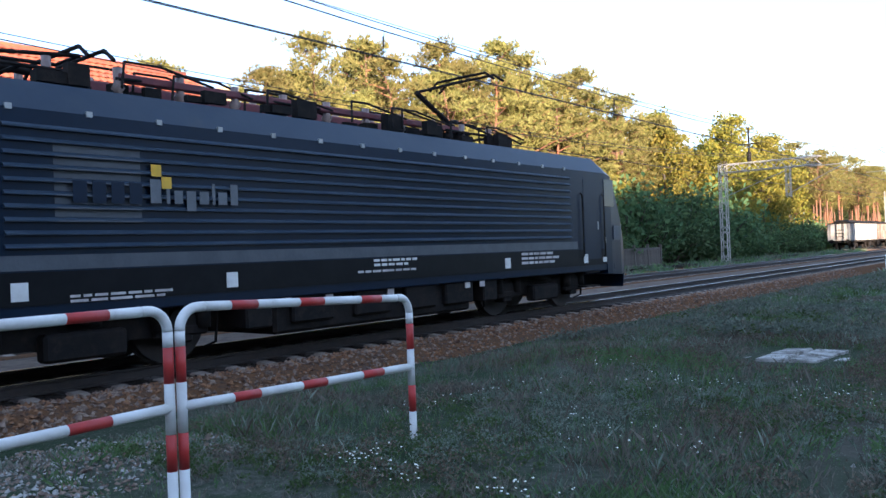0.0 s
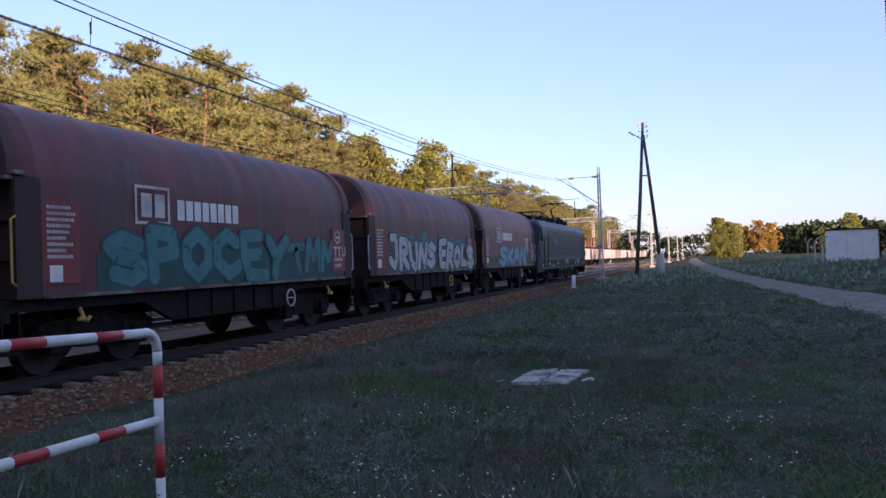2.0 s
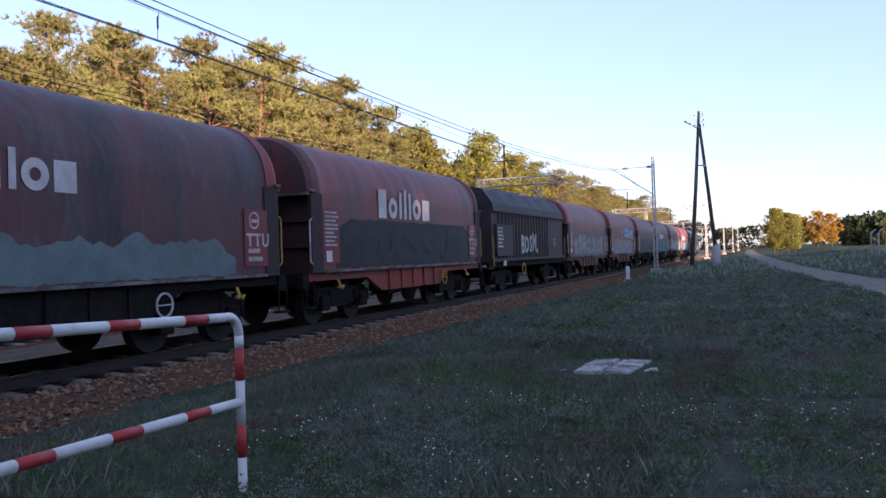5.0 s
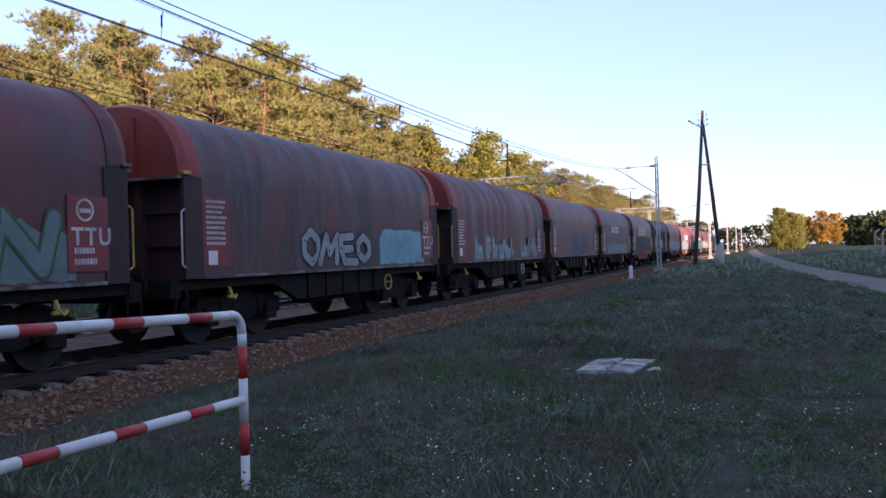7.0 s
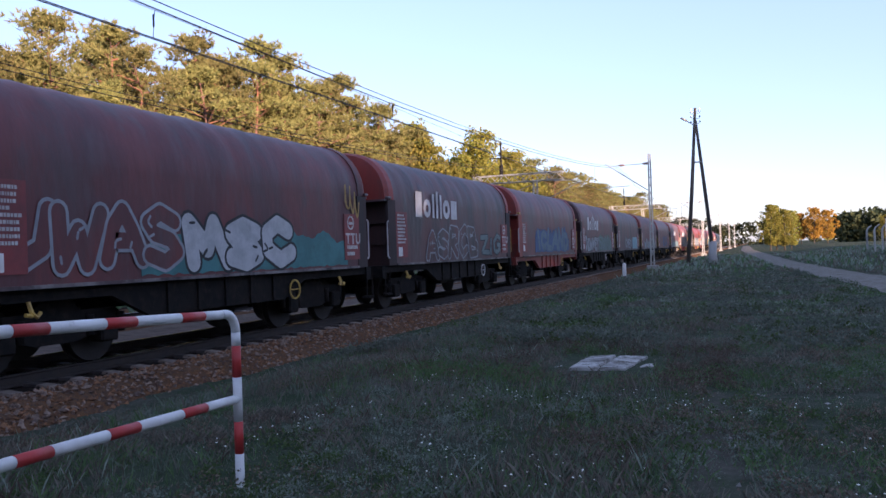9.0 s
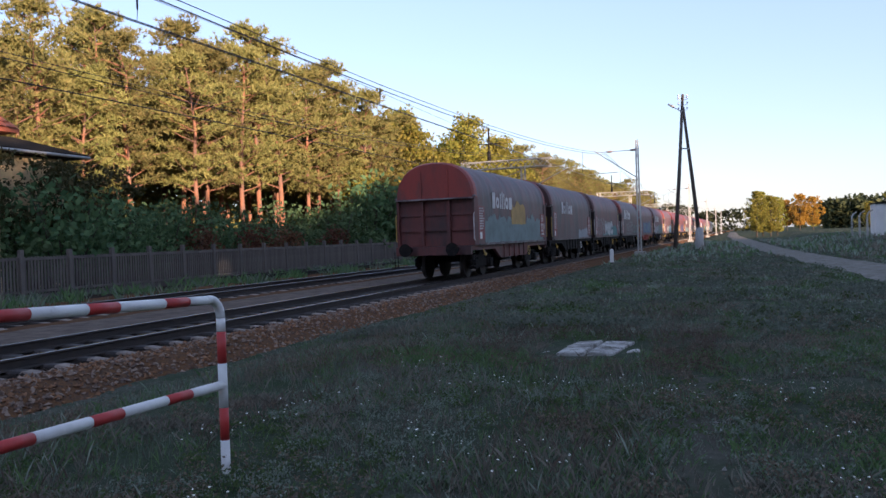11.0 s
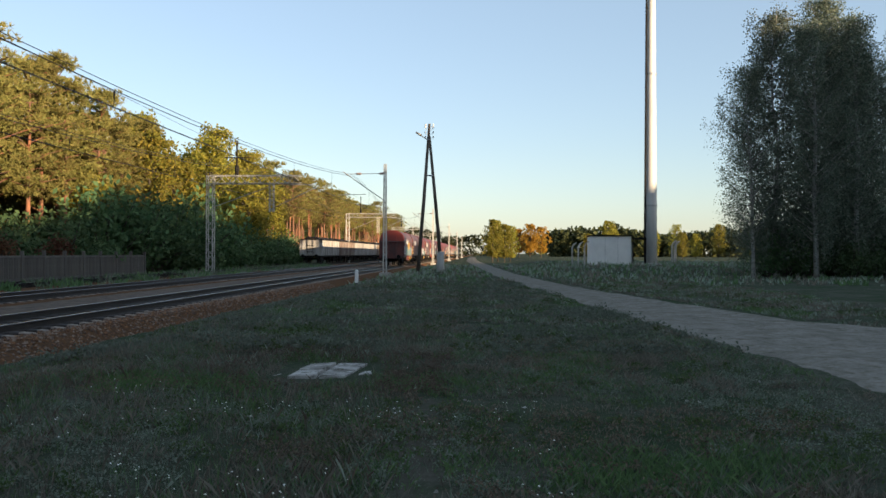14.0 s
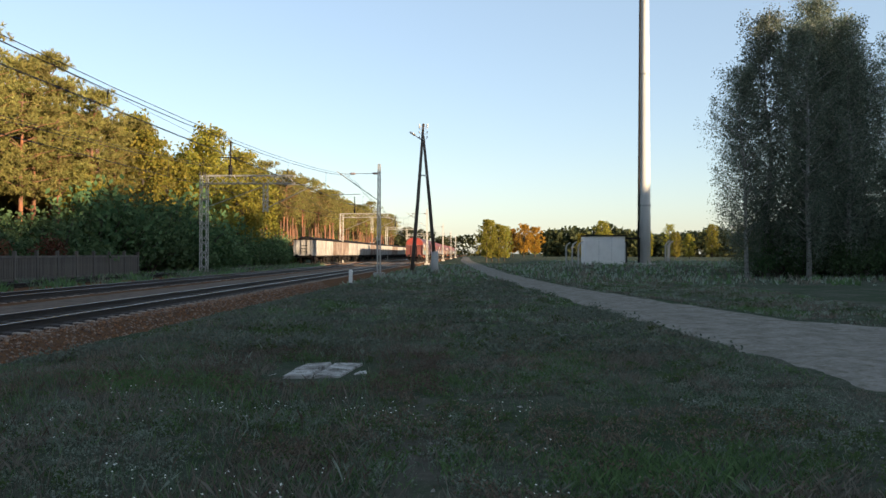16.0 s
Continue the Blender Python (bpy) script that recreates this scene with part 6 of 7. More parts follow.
def plant(protos, x, y, s=1.0):
    p = rng.choice(protos)
    m = pose(x, y, ground_z(x, y), rng.uniform(-2, 2), rng.uniform(-2, 2), rng.uniform(0, 360)) @ Matrix.Diagonal((s, s, s * rng.uniform(0.94, 1.06), 1))
    if p.name not in used:
        used.add(p.name)
        p.matrix_basis = m
        return p
    made = copy_thing(p, Matrix())
    made.matrix_basis = m
    return made


# pine wood along the far side, open below, denser behind
y = 26.5
while y < 98:
    for row, x in enumerate((-33.0, -36.8, -41.5)):
        if (y > 74 and row == 0) or (y > 84 and row == 2):
            continue
        grow = 0.79 + 0.24 * smooth(27, 44, y) - 0.14 * smooth(66, 80, y)
        plant(PINES, x + rng.uniform(-1.4, 1.4), y + rng.uniform(-1.4, 1.4), grow * rng.uniform(0.93, 1.06))
    y += 2.9
# yellowing deciduous edge
for x, y, s in ((-30.5, 72, 0.95), (-31, 79, 1.05), (-29.5, 86, 1.05), (-31.5, 92, 1.15), (-29.5, 99, 1.05), (-31, 106, 1.0), (-30.5, 113, 1.0), (-36, 83, 1.2), (-36, 96, 1.25), (-36, 108, 1.15), (-32, 64, 0.8), (-35, 118, 1.1)):
    plant(OAKS, x, y, s)
# pine stems further on
y = 122.0
while y < 300:
    for x in (-30.5, -35, -41):
        plant(FARPINES, x + rng.uniform(-1.5, 1.5), y + rng.uniform(-2, 2), rng.uniform(0.86, 1.02))
    y += 3.6 + (y - 122) * 0.025

# undergrowth
def bush(h, w, mat, seed, label):
    b = thing("bush", label, "bush", "undergrowth")
    r = random.Random(seed)
    bm = bmesh.new()
    cs, sp = [], []
    for i in range(26):
        a, q = r.uniform(0, 6.28), r.random() ** 0.5
        tip = Vector((math.cos(a) * q * w, math.sin(a) * q * w, h * (1 - 0.55 * q * q) * r.uniform(0.45, 1.0)))
        tube(bm, [(0.1 * math.cos(a), 0.1 * math.sin(a), -0.2), tip * 0.6, tip], [0.05, 0.035, 0.015], 4, False)
        cs += [tip, tip * 0.6]
        sp += [0.28 * h, 0.26 * h]
    part("stem", bm, BARK_DARK, b)
    part("foliage", leaf_mesh("foliage", cs, sp, 42, 0.13, mat, seed, 0.75), mat, b)
    return b


BUSHES = [bush(4.2, 2.2, BUSH, 61, "dense dark green bush at the foot of the wood"), bush(3.2, 2.0, BUSH, 62, "rounded dark green bush by the fence")]
RUST = [bush(3.0, 1.8, RUSSET, 63, "russet-leaved bush among the green undergrowth")]
y = 20.0
while y < 118:
    plant(BUSHES, -26.6 + rng.uniform(-1.2, 1.0), y, rng.uniform(0.85, 1.25) * (1 + 0.5 * smooth(46, 56, y) - 0.4 * smooth(72, 84, y)))
    if y < 80:
        plant(BUSHES, -29.6 + rng.uniform(-1, 1), y + 1, rng.uniform(0.9, 1.2) if y < 62 else rng.uniform(0.8, 1.0))
    y += 2.6
for x, y, s in ((-24.6, 55.5, 0.45), (-25.9, 58, 1.5), (-25.9, 61.5, 1.65), (-25.9, 65.5, 1.5), (-25.0, 69.5, 0.9), (-25, 74, 0.8)):
    plant(BUSHES, x, y, s)
for y in (37.5, 40.5, 46):
    plant(RUST, -25.3, y, 0.85)
plant(RUST, -26, 33, 0.9)

# birch group beside the road
BIRCHES = [tree("birch", h, 70 + i) for i, h in enumerate((16.2, 15.2, 16.8))]
for x, y, s in ((16.9, 50.5, 0.82), (18.7, 52.0, 1.18), (20.6, 50.2, 1.08), (22.2, 53.5, 1.15), (23.4, 51, 1.1), (25.2, 52.5, 1.05), (27.5, 52, 1.05), (29.5, 53, 1.0), (24.5, 56, 1.05), (32, 54, 1.0)):
    plant(BIRCHES, x, y, s)
for x, y, s in ((19.5, 52.5, 0.9), (22, 54, 1.0), (25, 54, 1.05), (28, 54.5, 1.0), (31, 55, 1.0), (21, 57, 1.3), (24, 57.5, 1.4), (27, 58, 1.4), (30, 58, 1.4), (18.2, 51.8, 0.6), (20.5, 51.2, 0.55), (23, 50.6, 0.6), (25.6, 50.8, 0.65), (28.2, 51, 0.7), (30.5, 51.5, 0.7)):
    plant(BUSHES, x, y, s)

# field edge: bush and orange tree beside the line, far woods
GOLDS = [tree("gold", 9.5, 81)]
for x, y, s in ((2.0, 138, 1.5), (4.2, 142, 1.35), (3.2, 150, 1.6), (5.4, 147, 1.3)):
    plant(OAKS[2:], x, y, 0.45 * s)
for x, y, s in ((12.5, 205, 0.85), (15.5, 207, 0.88), (10, 210, 0.75)):
    plant(GOLDS, x, y, s)
for i in range(15):
    plant(OAKS, 22 + i * 9 + rng.uniform(-3, 3), 255 - i * 5 + rng.uniform(-8, 8), rng.uniform(0.52, 0.72))
for i in range(9):
    plant(OAKS[2:], 25 + i * 6 + rng.uniform(-2, 2), 150 + rng.uniform(-6, 10), rng.uniform(0.42, 0.66))


def far_wood(name, x0, x1, y, h, n, seed, label):
    """A distant strip of woodland with an uneven top."""
    r = random.Random(seed)
    cs, sp = [], []
    for i in range(n):
        x = x0 + (x1 - x0) * r.random()
        hh = h * (0.75 + 0.35 * noise.noise(Vector((x * 0.04, seed, 0))) + 0.2 * noise.noise(Vector((x * 0.15, seed, 5))))
        cs.append((x, y + r.uniform(-8, 8), hh * r.random() ** 0.7))
        sp.append(2.2)
    me = leaf_mesh(name, cs, sp, 26, 0.75, FARLEAF, seed, 0.8)
    return tagged(new(name, me), label, "wood", kind="stuff")


far_wood("far_wood", -20, 420, 420, 14, 1500, 91, "distant dark strip of mixed woodland across the field")
far_wood("far_wood", 22, 150, 268, 11.5, 1000, 100, "dark mixed wood along the far side of the field")
far_wood("far_wood", -120, -22, 420, 17, 500, 92, "distant pine wood closing the railway cutting")
# unseen woodland added behind and beside the camera, to shade meadow, birches and portal
sx, sy = math.sin(radians(SUN_AZ)), math.cos(radians(SUN_AZ))


def shade_wood(a0, a1, dist, h, n, seed):
    r = random.Random(seed)
    cs = []
    for i in range(n):
        a, d = r.uniform(a0, a1), dist + r.uniform(-5, 5)
        hh = h * (0.9 + 0.22 * noise.noise(Vector((a * 0.13, seed, 0))))
        z = hh * r.random() ** 0.8
        cs.append((sx * d - sy * a, sy * d + sx * a, z))
    return tagged(new("near_wood", leaf_mesh("near_wood", cs, [2.2] * len(cs), 34, 0.8, FARLEAF, seed, 0.9)), "unseen wood behind the camera, added to cast the meadow's shade", "wood", kind="stuff")


shade_wood(-95, 105, 47, 18.4, 2300, 95)
shade_wood(-95, 110, 50, 9.0, 1300, 94)
shade_wood(48, 66, 36, 23.5, 420, 97)
shade_wood(26, 48, 36, 20.5, 480, 96)


def back_wood(x, y0, y1, h, n, seed):
    """Closed depth of the pine wood behind its front trees."""
    r = random.Random(seed)
    cs = []
    for i in range(n):
        y = r.uniform(y0, y1)
        hh = h * (0.85 + 0.25 * noise.noise(Vector((y * 0.07, seed, 0))))
        cs.append((x + r.uniform(-4, 4), y, hh * r.random() ** 0.9))
    return tagged(new("pine_thicket", leaf_mesh("pine_thicket", cs, [1.6] * n, 34, 0.3, PINE, seed, 0.8)), "dense pine thicket in the depth of the wood", "wood", kind="stuff")


back_wood(-47, 42, 120, 15.0, 2200, 98)
back_wood(-46, 24, 46, 11.5, 520, 92)
back_wood(-48, 28, 130, 5.0, 1200, 93)
back_wood(-50, 120, 330, 11.5, 1100, 99)


# ---- red and white barrier ----
def barrier(ax, ay, bx, by, la=0.0, lb=0.08):
    """Tubular barrier panel from one foot to the other, banded red and white."""
    p = thing("barrier", "red and white banded tubular steel barrier panel in the grass", "barrier", "barrier panels")
    a, b = Vector((ax, ay, 0)), Vector((bx, by, 0))
    za, zb = ground_z(ax, ay), ground_z(bx, by)
    a.z, b.z = la, lb
    d = Vector((bx - ax, by - ay, 0)).normalized()
    L, top, r = (b - a).length, 1.175, 0.13
    R = 0.03

    def bar(name, pts, mat):
        bm = bmesh.new()
        tube(bm, pts, R, 14)
        part(name, bm, mat, p)

    for foot, z0, s in ((a, za, 1), (b, zb, -1)):
        zs = [z0 - 0.25] + [q + foot.z for q in (0.235, 0.45, 0.745, 0.955, top - r)]
        for i in range(5):
            bar("white_band" if i % 2 == 0 else "red_band", [(foot.x, foot.y, zs[i]), (foot.x, foot.y, zs[i + 1])], WHITE if i % 2 == 0 else RED)
        arc = [foot + d * s * (r - r * math.cos(k)) + Vector((0, 0, top - r + r * math.sin(k))) for k in [i * math.pi / 16 for i in range(9)]]
        bar("bend", arc + [arc[-1] + d * s * 0.05], WHITE)
    for z, inset, cuts in ((top, r + 0.05, (0.0, 0.106, 0.234, 0.448, 0.576, 0.779, 0.895, 1.0)), (0.6, 0.0, (0.0, 0.17, 0.28, 0.456, 0.564, 0.735, 0.833, 1.0))):
        s, e = a + d * inset, b - d * inset
        for i in range(7):
            u, v = s.lerp(e, cuts[i]), s.lerp(e, cuts[i + 1])
            bar("white_band" if i % 2 == 0 else "red_band", [(u.x, u.y, u.z + z), (v.x, v.y, v.z + z)], WHITE if i % 2 == 0 else RED)
    return p


DX, DY = 0.2, -2.26
F0 = (-3.39, 4.31)
barrier(F0[0], F0[1], F0[0] + DX, F0[1] + DY)
barrier(F0[0] + DX - 0.015, F0[1] + DY - 0.07, F0[0] + 2 * DX - 0.015, F0[1] + 2 * DY - 0.07, 0.08, 0.08)
barrier(F0[0] + 2 * DX - 0.03, F0[1] + 2 * DY - 0.14, F0[0] + 3 * DX - 0.03, F0[1] + 3 * DY - 0.14, 0.08, 0.08)

# ---- broken concrete cover in the grass ----
cover = thing("concrete_cover", "broken pale concrete manhole cover lying in dry grass", "concrete slab")
SLAB = material("weathered_slab", (0.44, 0.42, 0.385), 0.9, second=(0.22, 0.205, 0.185), scale=4, grain=0.25, bump=0.8, dirt=(0.12, 0.11, 0.09), dirt_at=(0.5, 0.6), dirt_scale=6)
cz = ground_z(-1.95, 10.3) - 0.045
for pts, h in (([(-2.36, 9.72), (-2.02, 9.76), (-2.0, 10.2), (-2.34, 10.25)], 0.09), ([(-1.98, 9.77), (-1.68, 9.85), (-1.62, 10.3), (-1.96, 10.22)], 0.075), ([(-2.34, 10.29), (-2.0, 10.24), (-1.95, 10.8), (-2.28, 10.74)], 0.1), ([(-1.95, 10.27), (-1.62, 10.34), (-1.55, 10.96), (-1.9, 10.83)], 0.085), ([(-1.55, 10.1), (-1.38, 10.2), (-1.42, 10.45), (-1.57, 10.4)], 0.05), ([(-2.6, 9.9), (-2.44, 9.85), (-2.42, 10.05), (-2.55, 10.1)], 0.04)):
    bm = bmesh.new()
    c = sum((Vector((*q, 0)) for q in pts), Vector()) / 4
    loft(bm, [[(q[0], q[1], cz - 0.06) for q in pts], [(q[0], q[1], cz + h - 0.015) for q in pts], [(c.x + (q[0] - c.x) * 0.93, c.y + (q[1] - c.y) * 0.93, cz + h + 0.01 * math.sin(q[0] * 9)) for q in pts]])
    part("slab_piece", bm, SLAB, cover)

# ---- concrete panel fence beyond the tracks ----
FX = -23.0
cf = thing("concrete_fence", "grey precast concrete slat fence with square posts", "fence", kind="structure")
FENCEC = material("fence_concrete", (0.125, 0.11, 0.096), 0.9, second=(0.085, 0.075, 0.066), scale=1.5, streak=3, bump=0.4, rnd=0.15)
bm = bmesh.new()
box(bm, -0.08, 0.08, -0.08, 0.08, -0.7, 1.58, 0.015)
post_me = mesh_of("fence_post", bm, FENCEC)
bm = bmesh.new()
box(bm, -0.02, 0.02, -0.037, 0.037, 0.0, 1.3)
slat_me = mesh_of("slat", bm, FENCEC)
bm = bmesh.new()
box(bm, -0.03, 0.03, -1.0, 1.0, 0.0, 0.5)
plinth_me = mesh_of("plinth_panel", bm, FENCEC)
bm = bmesh.new()
box(bm, -0.03, 0.03, -1.0, 1.0, 0.0, 0.09)
rail_me = mesh_of("fence_rail", bm, FENCEC)
n_bay = 20
r2 = random.Random(31)
for i in range(n_bay):
    y = 53.8 - 2.1 * i
    g = ground_z(FX, y) + 0.02
    q = part("fence_post", post_me, None, cf)
    q.matrix_basis = pose(FX, y, 0 + r2.uniform(-0.02, 0.04), r2.uniform(-1, 1), r2.uniform(-1, 1), 0)
    q = part("plinth_panel", plinth_me, None, cf)
    q.matrix_basis = pose(FX, y - 1.05, -0.45)
    for z in (0.12, 1.24):
        q = part("fence_rail", rail_me, None, cf)
        q.matrix_basis = pose(FX, y - 1.05, z)
    for k in range(14):
        q = part("slat", slat_me, None, cf)
        q.matrix_basis = pose(FX, y - 0.16 - k * 0.137, 0.06)

# ---- house with the red tiled roof, and its annex ----
house = thing("house", "railway house with an orange-red tiled hipped roof and chimney", "house")
TILE = material("roof_tile", (0.42, 0.11, 0.05), 0.75, second=(0.33, 0.085, 0.045), scale=2.5, grain=0.2, bump=0.4, rnd=0.12)
PLASTER = material("yellow_plaster", (0.5, 0.38, 0.2), 0.85, second=(0.42, 0.31, 0.17), scale=1.2, bump=0.3)
HX, HY0, HY1, EZ, RZ = -30.5, -4.0, 22.6, 6.0, 9.95
bm = bmesh.new()
box(bm, HX - 4.4, HX + 4.4, HY0 + 0.5, HY1 - 0.5, -0.4, EZ)
part("wall", bm, PLASTER, house)
bm = bmesh.new()
loft(bm, [[(HX + 5, HY0, EZ), (HX + 5, HY1, EZ), (HX - 5, HY1, EZ), (HX - 5, HY0, EZ)], [(HX + 5, HY0, EZ + 0.14), (HX + 5, HY1, EZ + 0.14), (HX - 5, HY1, EZ + 0.14), (HX - 5, HY0, EZ + 0.14)], [(HX + 0.1, HY0 + 2.4, RZ), (HX + 0.1, HY1 - 2.4, RZ), (HX - 0.1, HY1 - 2.4, RZ), (HX - 0.1, HY0 + 2.4, RZ)]])
roof = part("roof", bm, TILE, house)
slope = math.atan2(RZ - EZ - 0.14, 4.9)
for i in range(15):
    u = i / 15
    x, z = HX + 5 - 4.9 * u, EZ + 0.16 + (RZ - EZ - 0.14) * u
    bm = bmesh.new()
    ya, yb = HY0 + 2.4 * u + 0.05, HY1 - 2.4 * u - 0.05
    n = int((yb - ya) / 0.3)
    secs = [[(x + 0.05, ya + (yb - ya) * k / (n * 2), z + (0.05 if k % 2 else 0.015)), (x - 0.36, ya + (yb - ya) * k / (n * 2), z + 0.26 + (0.045 if k % 2 else 0.01))] for k in range(n * 2 + 1)]
    loft(bm, secs, closed=False)
    part("tile_course", bm, TILE, roof)
bm = bmesh.new()
tube(bm, [(HX, HY0 + 2.3, RZ + 0.03), (HX, HY1 - 2.3, RZ + 0.03)], 0.13, 8)
part("ridge", bm, TILE, roof)
bm = bmesh.new()
box(bm, HX + 1.7, HX + 2.5, HY1 - 2.2, HY1 - 1.4, EZ + 0.8, 8.9)
box(bm, HX + 1.62, HX + 2.58, HY1 - 2.28, HY1 - 1.32, 8.9, 9.05)
part("chimney", bm, PLASTER, house)
for i in range(6):
    bm = bmesh.new()
    box(bm, HX + 4.4, HX + 4.46, 1 + i * 3.2, 2.2 + i * 3.2, 3.2, 4.9)
    wdw = part("window", bm, WHITE, house)
    bm = bmesh.new()
    box(bm, HX + 4.46, HX + 4.47, 1.1 + i * 3.2, 2.1 + i * 3.2, 3.3, 4.8)
    part("pane", bm, DARKGLASS, wdw)

annex = thing("annex", "low yellow annex with a dark sheet roof behind ivy", "annex")
bm = bmesh.new()
box(bm, -34, -29.6, 22.8, 28.6, -0.4, 5.75)
part("wall", bm, PLASTER, annex)
bm = bmesh.new()
loft(bm, [[(-28.9, 21.0, 5.8), (-28.9, 29.5, 5.8), (-35, 29.5, 5.8), (-35, 21.0, 5.8)], [(-28.9, 21.0, 5.98), (-28.9, 29.5, 5.98), (-35, 29.5, 5.98), (-35, 21.0, 5.98)], [(-31, 22, 6.75), (-31, 27.2, 6.75), (-33, 27.2, 6.75), (-33, 22, 6.75)]])
part("roof", bm, BLACKSTEEL, annex)
bm = bmesh.new()
tube(bm, [(-28.88, 21, 5.88), (-28.88, 29.5, 5.85)], 0.07, 8)
part("gutter", bm, STEEL, annex)
IVY = leaf_material("ivy_leaves", (0.05, 0.06, 0.025), (0.09, 0.08, 0.035), 0.25)
r3 = random.Random(77)
cs = [(-28.4 + r3.uniform(-0.6, 1.2), r3.uniform(22.5, 31), 5.4 * r3.random() ** 0.8) for _ in range(150)]
tagged(new("ivy", leaf_mesh("ivy", cs, [0.6] * 150, 50, 0.11, IVY, 78)), "tall brownish ivy and shrubs smothering the annex wall", "ivy", kind="stuff")

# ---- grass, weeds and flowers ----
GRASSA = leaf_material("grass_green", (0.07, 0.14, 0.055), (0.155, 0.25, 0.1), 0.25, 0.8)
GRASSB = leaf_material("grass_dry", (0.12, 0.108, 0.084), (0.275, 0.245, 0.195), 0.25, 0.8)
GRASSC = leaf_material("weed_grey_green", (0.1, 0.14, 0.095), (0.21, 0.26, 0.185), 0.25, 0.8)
# paler copy of GRASSC, with the far meadow's hazy brightness put into its colour
GRASSD = leaf_material("grass_lightened", (0.2, 0.25, 0.195), (0.38, 0.43, 0.345), 0.25, 0.8)


def road_side(x, y):
    """True on the sandy road."""
    if y < 2:
        return False
    for a, b in zip(e1, e1[1:]):
        if min(a.y, b.y) <= y <= max(a.y, b.y):
            xa = a.x + (b.x - a.x) * (y - a.y) / (b.y - a.y + 1e-9)
            break
    else:
        return False
    xb = 60.0
    for a, b in zip(e2, e2[1:]):
        if min(a.y, b.y) <= y <= max(a.y, b.y):
            xb = a.x + (b.x - a.x) * (y - a.y) / (b.y - a.y + 1e-9)
            break
    return xa - 0.1 < x < xb + 0.1


def bare(x, y):
    """How trodden the ground is, along a faint path and round the slab."""
    k = max(0.0, 1 - abs(x + 0.55 + 0.12 * (y - 6.5) - 0.5 * noise.noise(Vector((0, y * 0.5, 3)))) / 0.6) * (1 if 3.0 < y < 9 else 0)
    if x < -4.3 and y < 3.6:
        k = 0.88
    return max(k, 0.9 * max(0.0, 1 - math.hypot(x + 1.2, y - 10.6) / 1.1))


def blades(name, n, sample, h, w, mats, weights, label, seed, per=5, lean=0.5):
    """Tufts of narrow blades, joined in one sheet of stuff."""
    g = np.random.default_rng(seed)
    base, hs, kinds = [], [], []
    tries = 0
    while len(base) < n and tries < n * 6:
        tries += 1
        x, y = sample(g)
        if road_side(x, y) or (-2.65 < x < -1.35 and 9.3 < y < 11.0):
            continue
        dens = noise.noise(Vector((x * 0.45, y * 0.45, seed))) + 0.5 * noise.noise(Vector((x * 1.6, y * 1.6, seed)))
        if dens < 0.02 and g.random() < 0.88 or bare(x, y) > g.random():
            continue
        base.append((x, y, ground_z(x, y) - 0.01))
        hs.append(h * (0.55 + 0.9 * min(0.5, max(0, dens + 0.2))) * (0.6 + 0.8 * g.random()))
        tone = noise.noise(Vector((x * 0.6, y * 0.6, seed + 9))) + g.normal(0, 0.25)
        kinds.append(0 if tone > weights[0] else (1 if tone < weights[1] else 2))
    m = len(base)
    c = np.repeat(np.array(base), per, 0)
    hh = np.repeat(np.array(hs), per) * (0.5 + 0.7 * g.random(m * per))
    kk = np.repeat(np.array(kinds), per)
    N = m * per
    c[:, :2] += g.normal(0, 0.035, (N, 2))
    a = g.random(N) * 2 * np.pi
    side = np.stack([np.cos(a), np.sin(a), np.zeros(N)], 1) * (w * (0.6 + 0.8 * g.random(N)))[:, None]
    tipo = np.stack([g.normal(0, lean, N) * hh, g.normal(0, lean, N) * hh, hh], 1)
    v = np.stack([c - side, c + side, c + tipo * [0.45, 0.45, 0.62] + side * 0.7, c + tipo], 1).reshape(-1, 3)
    me = bpy.data.meshes.new(name)
    me.vertices.add(4 * N)
    me.vertices.foreach_set("co", v.ravel())
    me.loops.add(4 * N)
    me.loops.foreach_set("vertex_index", np.arange(4 * N, dtype=np.int32))
    me.polygons.add(N)
    me.polygons.foreach_set("loop_start", np.arange(0, 4 * N, 4, dtype=np.int32))
    me.polygons.foreach_set("material_index", kk.astype(np.int32))
    me.update(calc_edges=True)
    for q in mats:
        me.materials.append(q)
    return tagged(new(name, me), label, "grass", kind="stuff")


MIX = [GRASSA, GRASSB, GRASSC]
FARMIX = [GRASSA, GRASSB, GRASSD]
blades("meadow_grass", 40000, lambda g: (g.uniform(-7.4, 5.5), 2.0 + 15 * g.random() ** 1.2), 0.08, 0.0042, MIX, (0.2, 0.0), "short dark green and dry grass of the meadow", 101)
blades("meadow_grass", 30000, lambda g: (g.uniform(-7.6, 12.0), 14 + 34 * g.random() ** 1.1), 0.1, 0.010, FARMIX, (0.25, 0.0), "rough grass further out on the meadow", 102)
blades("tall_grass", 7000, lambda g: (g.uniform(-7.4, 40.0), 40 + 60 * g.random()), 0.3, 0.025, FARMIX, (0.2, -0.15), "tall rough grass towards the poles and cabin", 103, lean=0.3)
blades("tall_weeds", 2600, lambda g: (g.uniform(-7.2, -0.6), 3.5 + 18 * g.random()), 0.16, 0.002, MIX, (0.3, 0.0), "tall dry weed stalks near the track", 104, lean=0.22)
blades("trackside_weeds", 5000, lambda g: (g.uniform(-23.6, -19.4), 16 + 90 * g.random()), 0.5, 0.02, MIX, (0.0, -0.5), "dark weeds between the far track and the fence", 105, lean=0.3)

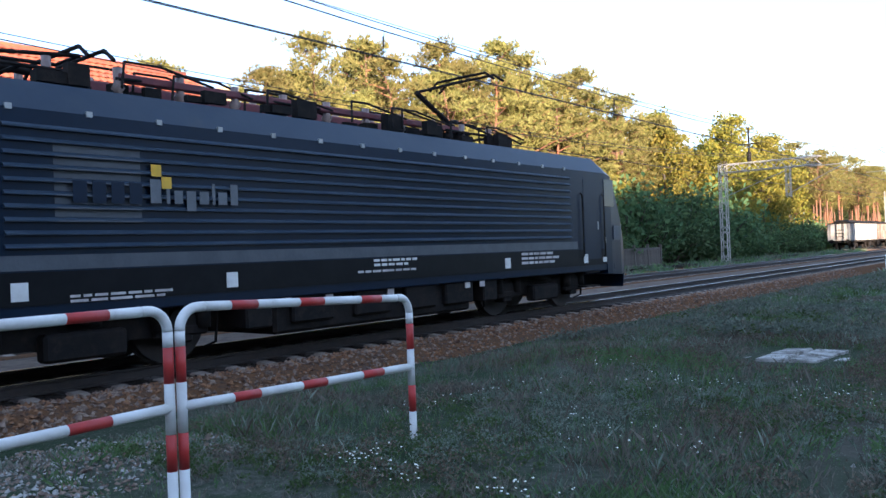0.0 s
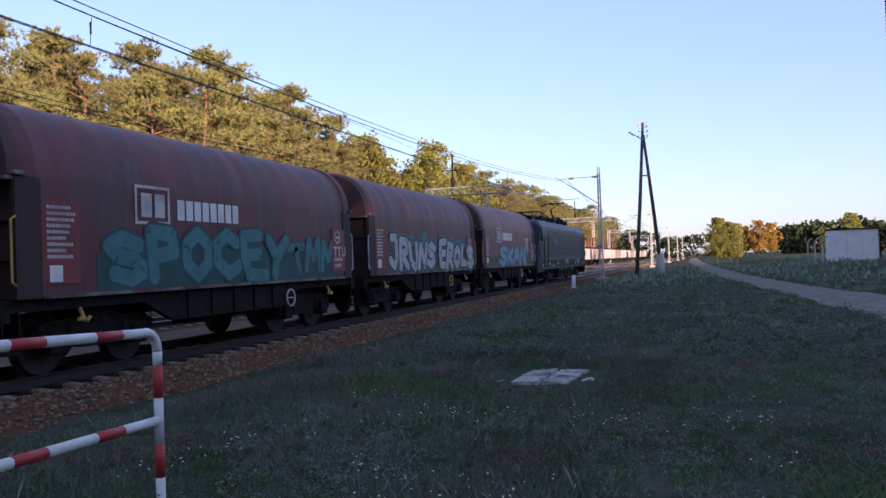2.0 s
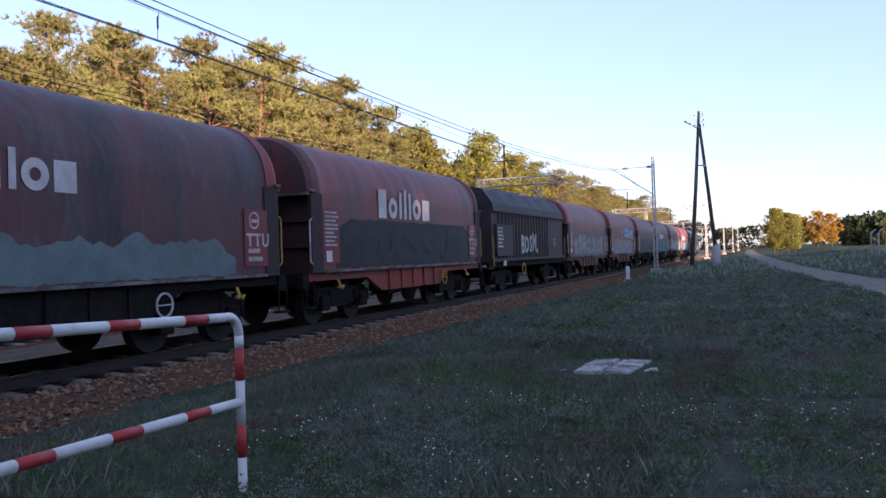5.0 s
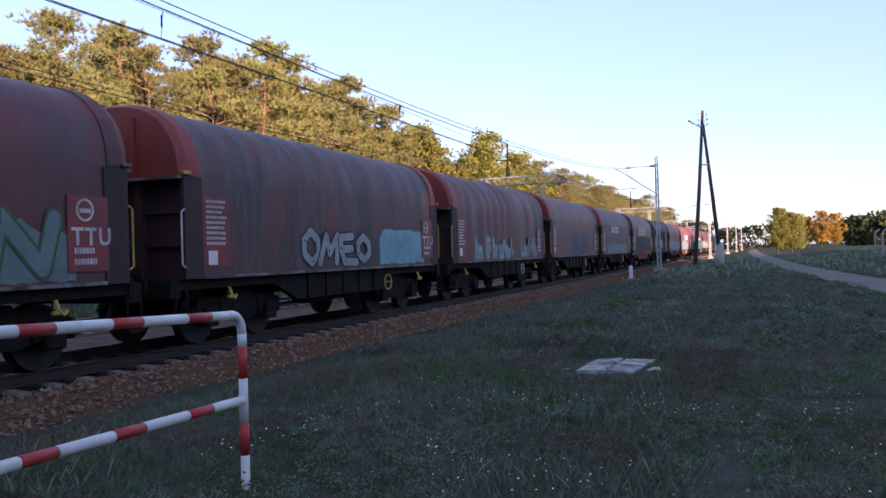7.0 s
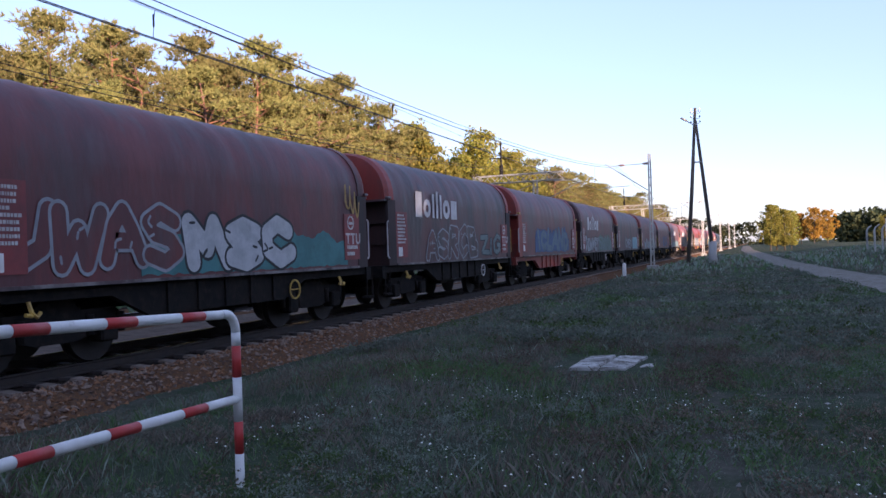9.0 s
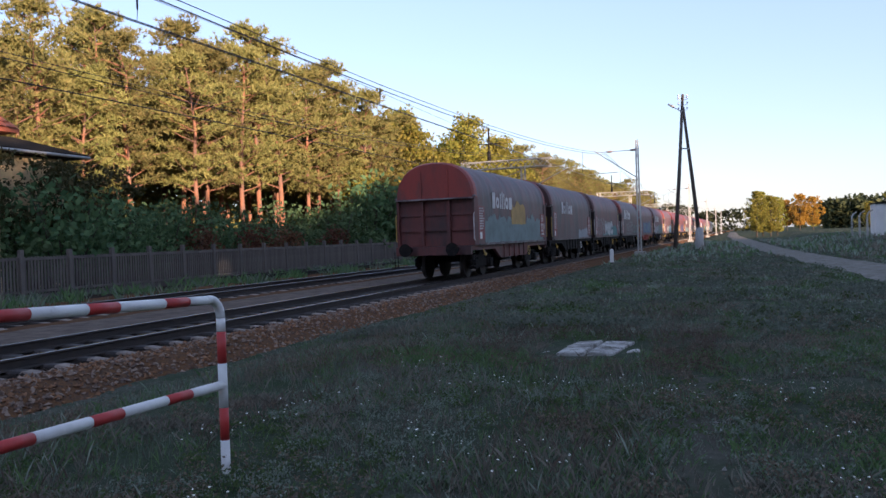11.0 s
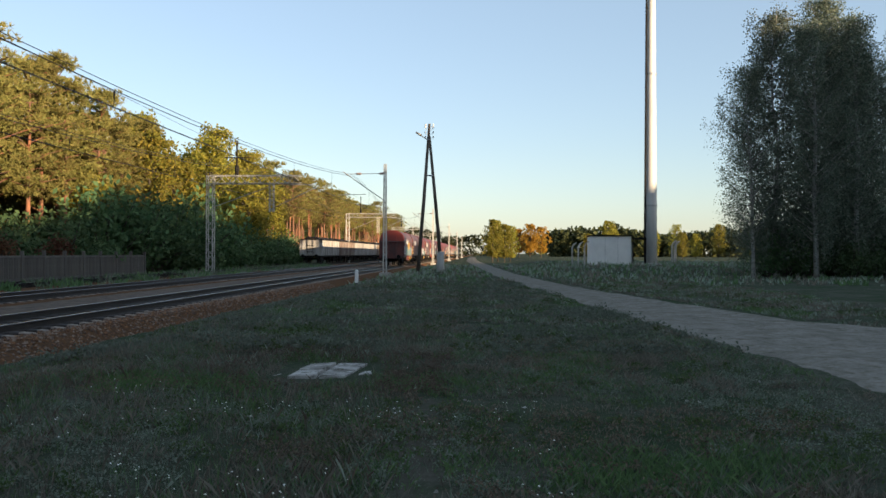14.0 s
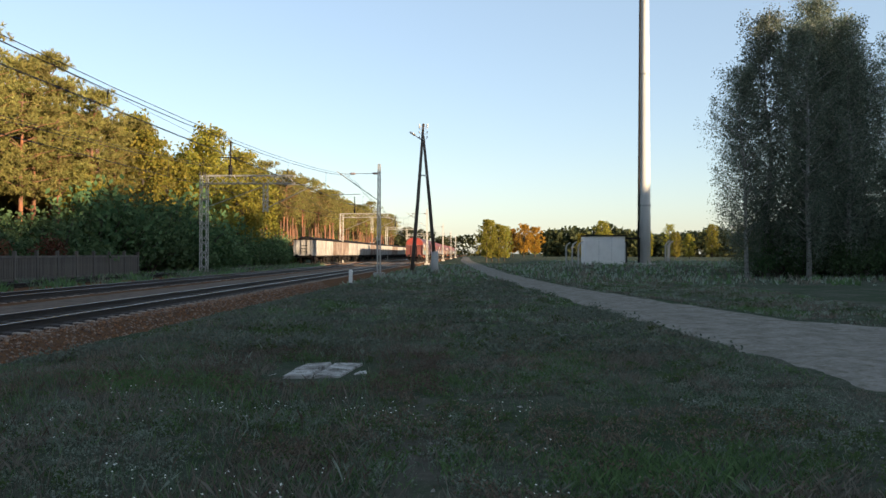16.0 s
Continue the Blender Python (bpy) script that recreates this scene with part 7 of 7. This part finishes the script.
# low leafy weeds in clumps
WEED = leaf_material("weed_leaves", (0.055, 0.1, 0.03), (0.1, 0.145, 0.055), 0.3, 0.75)
PALEWEED = leaf_material("pale_weed_leaves", (0.12, 0.145, 0.11), (0.21, 0.235, 0.185), 0.25, 0.85)


def weed_field(n, x0, x1, y0, y1, size, per, spread, mat, seed, cut, label):
    g = np.random.default_rng(seed)
    cs, sp = [], []
    while len(cs) < n:
        x, y = g.uniform(x0, x1), y0 + (y1 - y0) * g.random() ** 1.3
        if road_side(x, y) or (-2.8 < x < -1.25 and 9.0 < y < 11.1) or noise.noise(Vector((x * 0.5, y * 0.5, seed))) + 0.4 * noise.noise(Vector((x * 1.9, y * 1.9, seed))) < cut:
            continue
        cs.append((x, y, ground_z(x, y) + spread * 0.4))
        sp.append(spread * g.uniform(0.5, 1.4))
    return tagged(new("weeds", leaf_mesh("weeds", cs, sp, per, size, mat, seed, 0.55)), label, "weeds", kind="stuff")


weed_field(1500, -5.5, 3.5, 2.6, 12, 0.013, 26, 0.09, WEED, 201, 0.05, "low dark green leafy weeds in the meadow")
weed_field(1500, -7.0, 4.0, 3.0, 20, 0.011, 40, 0.13, PALEWEED, 202, 0.12, "pale grey-green feathery weeds in clumps")
weed_field(450, -7.2, 10.0, 12, 48, 0.03, 22, 0.2, WEED, 203, 0.1, "dark green weed clumps further out")
weed_field(1300, -7.2, 4.5, 12, 48, 0.028, 28, 0.24, PALEWEED, 204, 0.08, "pale dry weed clumps further out")

BROWNWEED = leaf_material("dead_weed_stalks", (0.09, 0.065, 0.05), (0.19, 0.145, 0.11), 0.2, 0.9)
weed_field(900, -7.2, 3.5, 3.0, 16, 0.012, 44, 0.14, BROWNWEED, 205, 0.08, "brown withered weeds in loose clumps")
weed_field(160, -3.4, -0.4, 8.8, 12.4, 0.012, 60, 0.17, BROWNWEED, 206, -0.2, "dark withered weeds round the broken cover")
blades("dry_stalks", 2000, lambda g: (g.uniform(-6.8, -0.6), 3.2 + 11 * g.random() ** 1.2), 0.14, 0.0014, [GRASSB, BROWNWEED, GRASSD], (0.15, 0.0), "thin withered stalks standing over the grass", 106, per=4, lean=0.3)

# small white flowers on thin stalks
g = np.random.default_rng(7)
bm = bmesh.new()
placed = 0
while placed < 250:
    x, y = g.uniform(-4.2, 0.6), 3.2 + 5.2 * g.random() ** 1.7
    if noise.noise(Vector((x * 0.9, y * 0.9, 40))) < 0.16:
        continue
    z = ground_z(x, y)
    hh = g.uniform(0.07, 0.2)
    dx, dy = g.normal(0, 0.03, 2)
    s = g.uniform(0.005, 0.011)
    c = Vector((x + dx, y + dy, z + hh))
    vs = [bm.verts.new(c + Vector((s * math.cos(k * 1.2566), s * math.sin(k * 1.2566), 0.003 * (k % 2)))) for k in range(5)]
    top = bm.verts.new(c + Vector((0, 0, 0.007)))
    for k in range(5):
        bm.faces.new((vs[k], vs[(k + 1) % 5], top))
    st = [bm.verts.new(q) for q in ((x - 0.002, y, z), (x + 0.002, y, z), (x + dx, y + dy, z + hh))]
    f = bm.faces.new(st)
    f.material_index = 1
    placed += 1
fl = part("flowers", bm, [material("white_petals", (0.8, 0.8, 0.76), 0.8, second=(0.75, 0.74, 0.6), scale=20, bump=0), GRASSA])
tagged(fl, "tiny white flowers scattered through the grass", "flowers", kind="stuff")

# pebbles and litter of stone on the trodden ground
def pebble_spot(r):
    x, y = r.uniform(-2.5, 4.5), r.uniform(3.5, 16)
    return x, y, ground_z(x, y) + 0.005


stone_field("gravel_patch", 4200, lambda r: (lambda x, y: (x, y, ground_z(x, y) + 0.004))(r.uniform(-7.6, -4.1), r.uniform(0.8, 3.7)), 0.02, "grey gravel scattered below the barrier", [SLAB, STONES[1]], 10)
pb = stone_field("pebbles", 130, pebble_spot, 0.022, "scattered pale pebbles on trodden ground", [SLAB], 9)


# ---- movement: the train runs through at a steady pace ----
SPEED = 22.05


def motions():
    for k, w in WAGONS:
        y = -0.145 - 12.04 * k
        walk(w, [(0.0, pose(TRACK_A, y, RAIL_Z)), (8.0, pose(TRACK_A, y + SPEED * 8, RAIL_Z)), (16.0, pose(TRACK_A, y + SPEED * 16, RAIL_Z))])
    walk(loco, [(0.0, pose(TRACK_A, -0.145, RAIL_Z)), (8.0, pose(TRACK_A, -0.145 + SPEED * 8, RAIL_Z)), (16.0, pose(TRACK_A, -0.145 + SPEED * 16, RAIL_Z))])


motions()
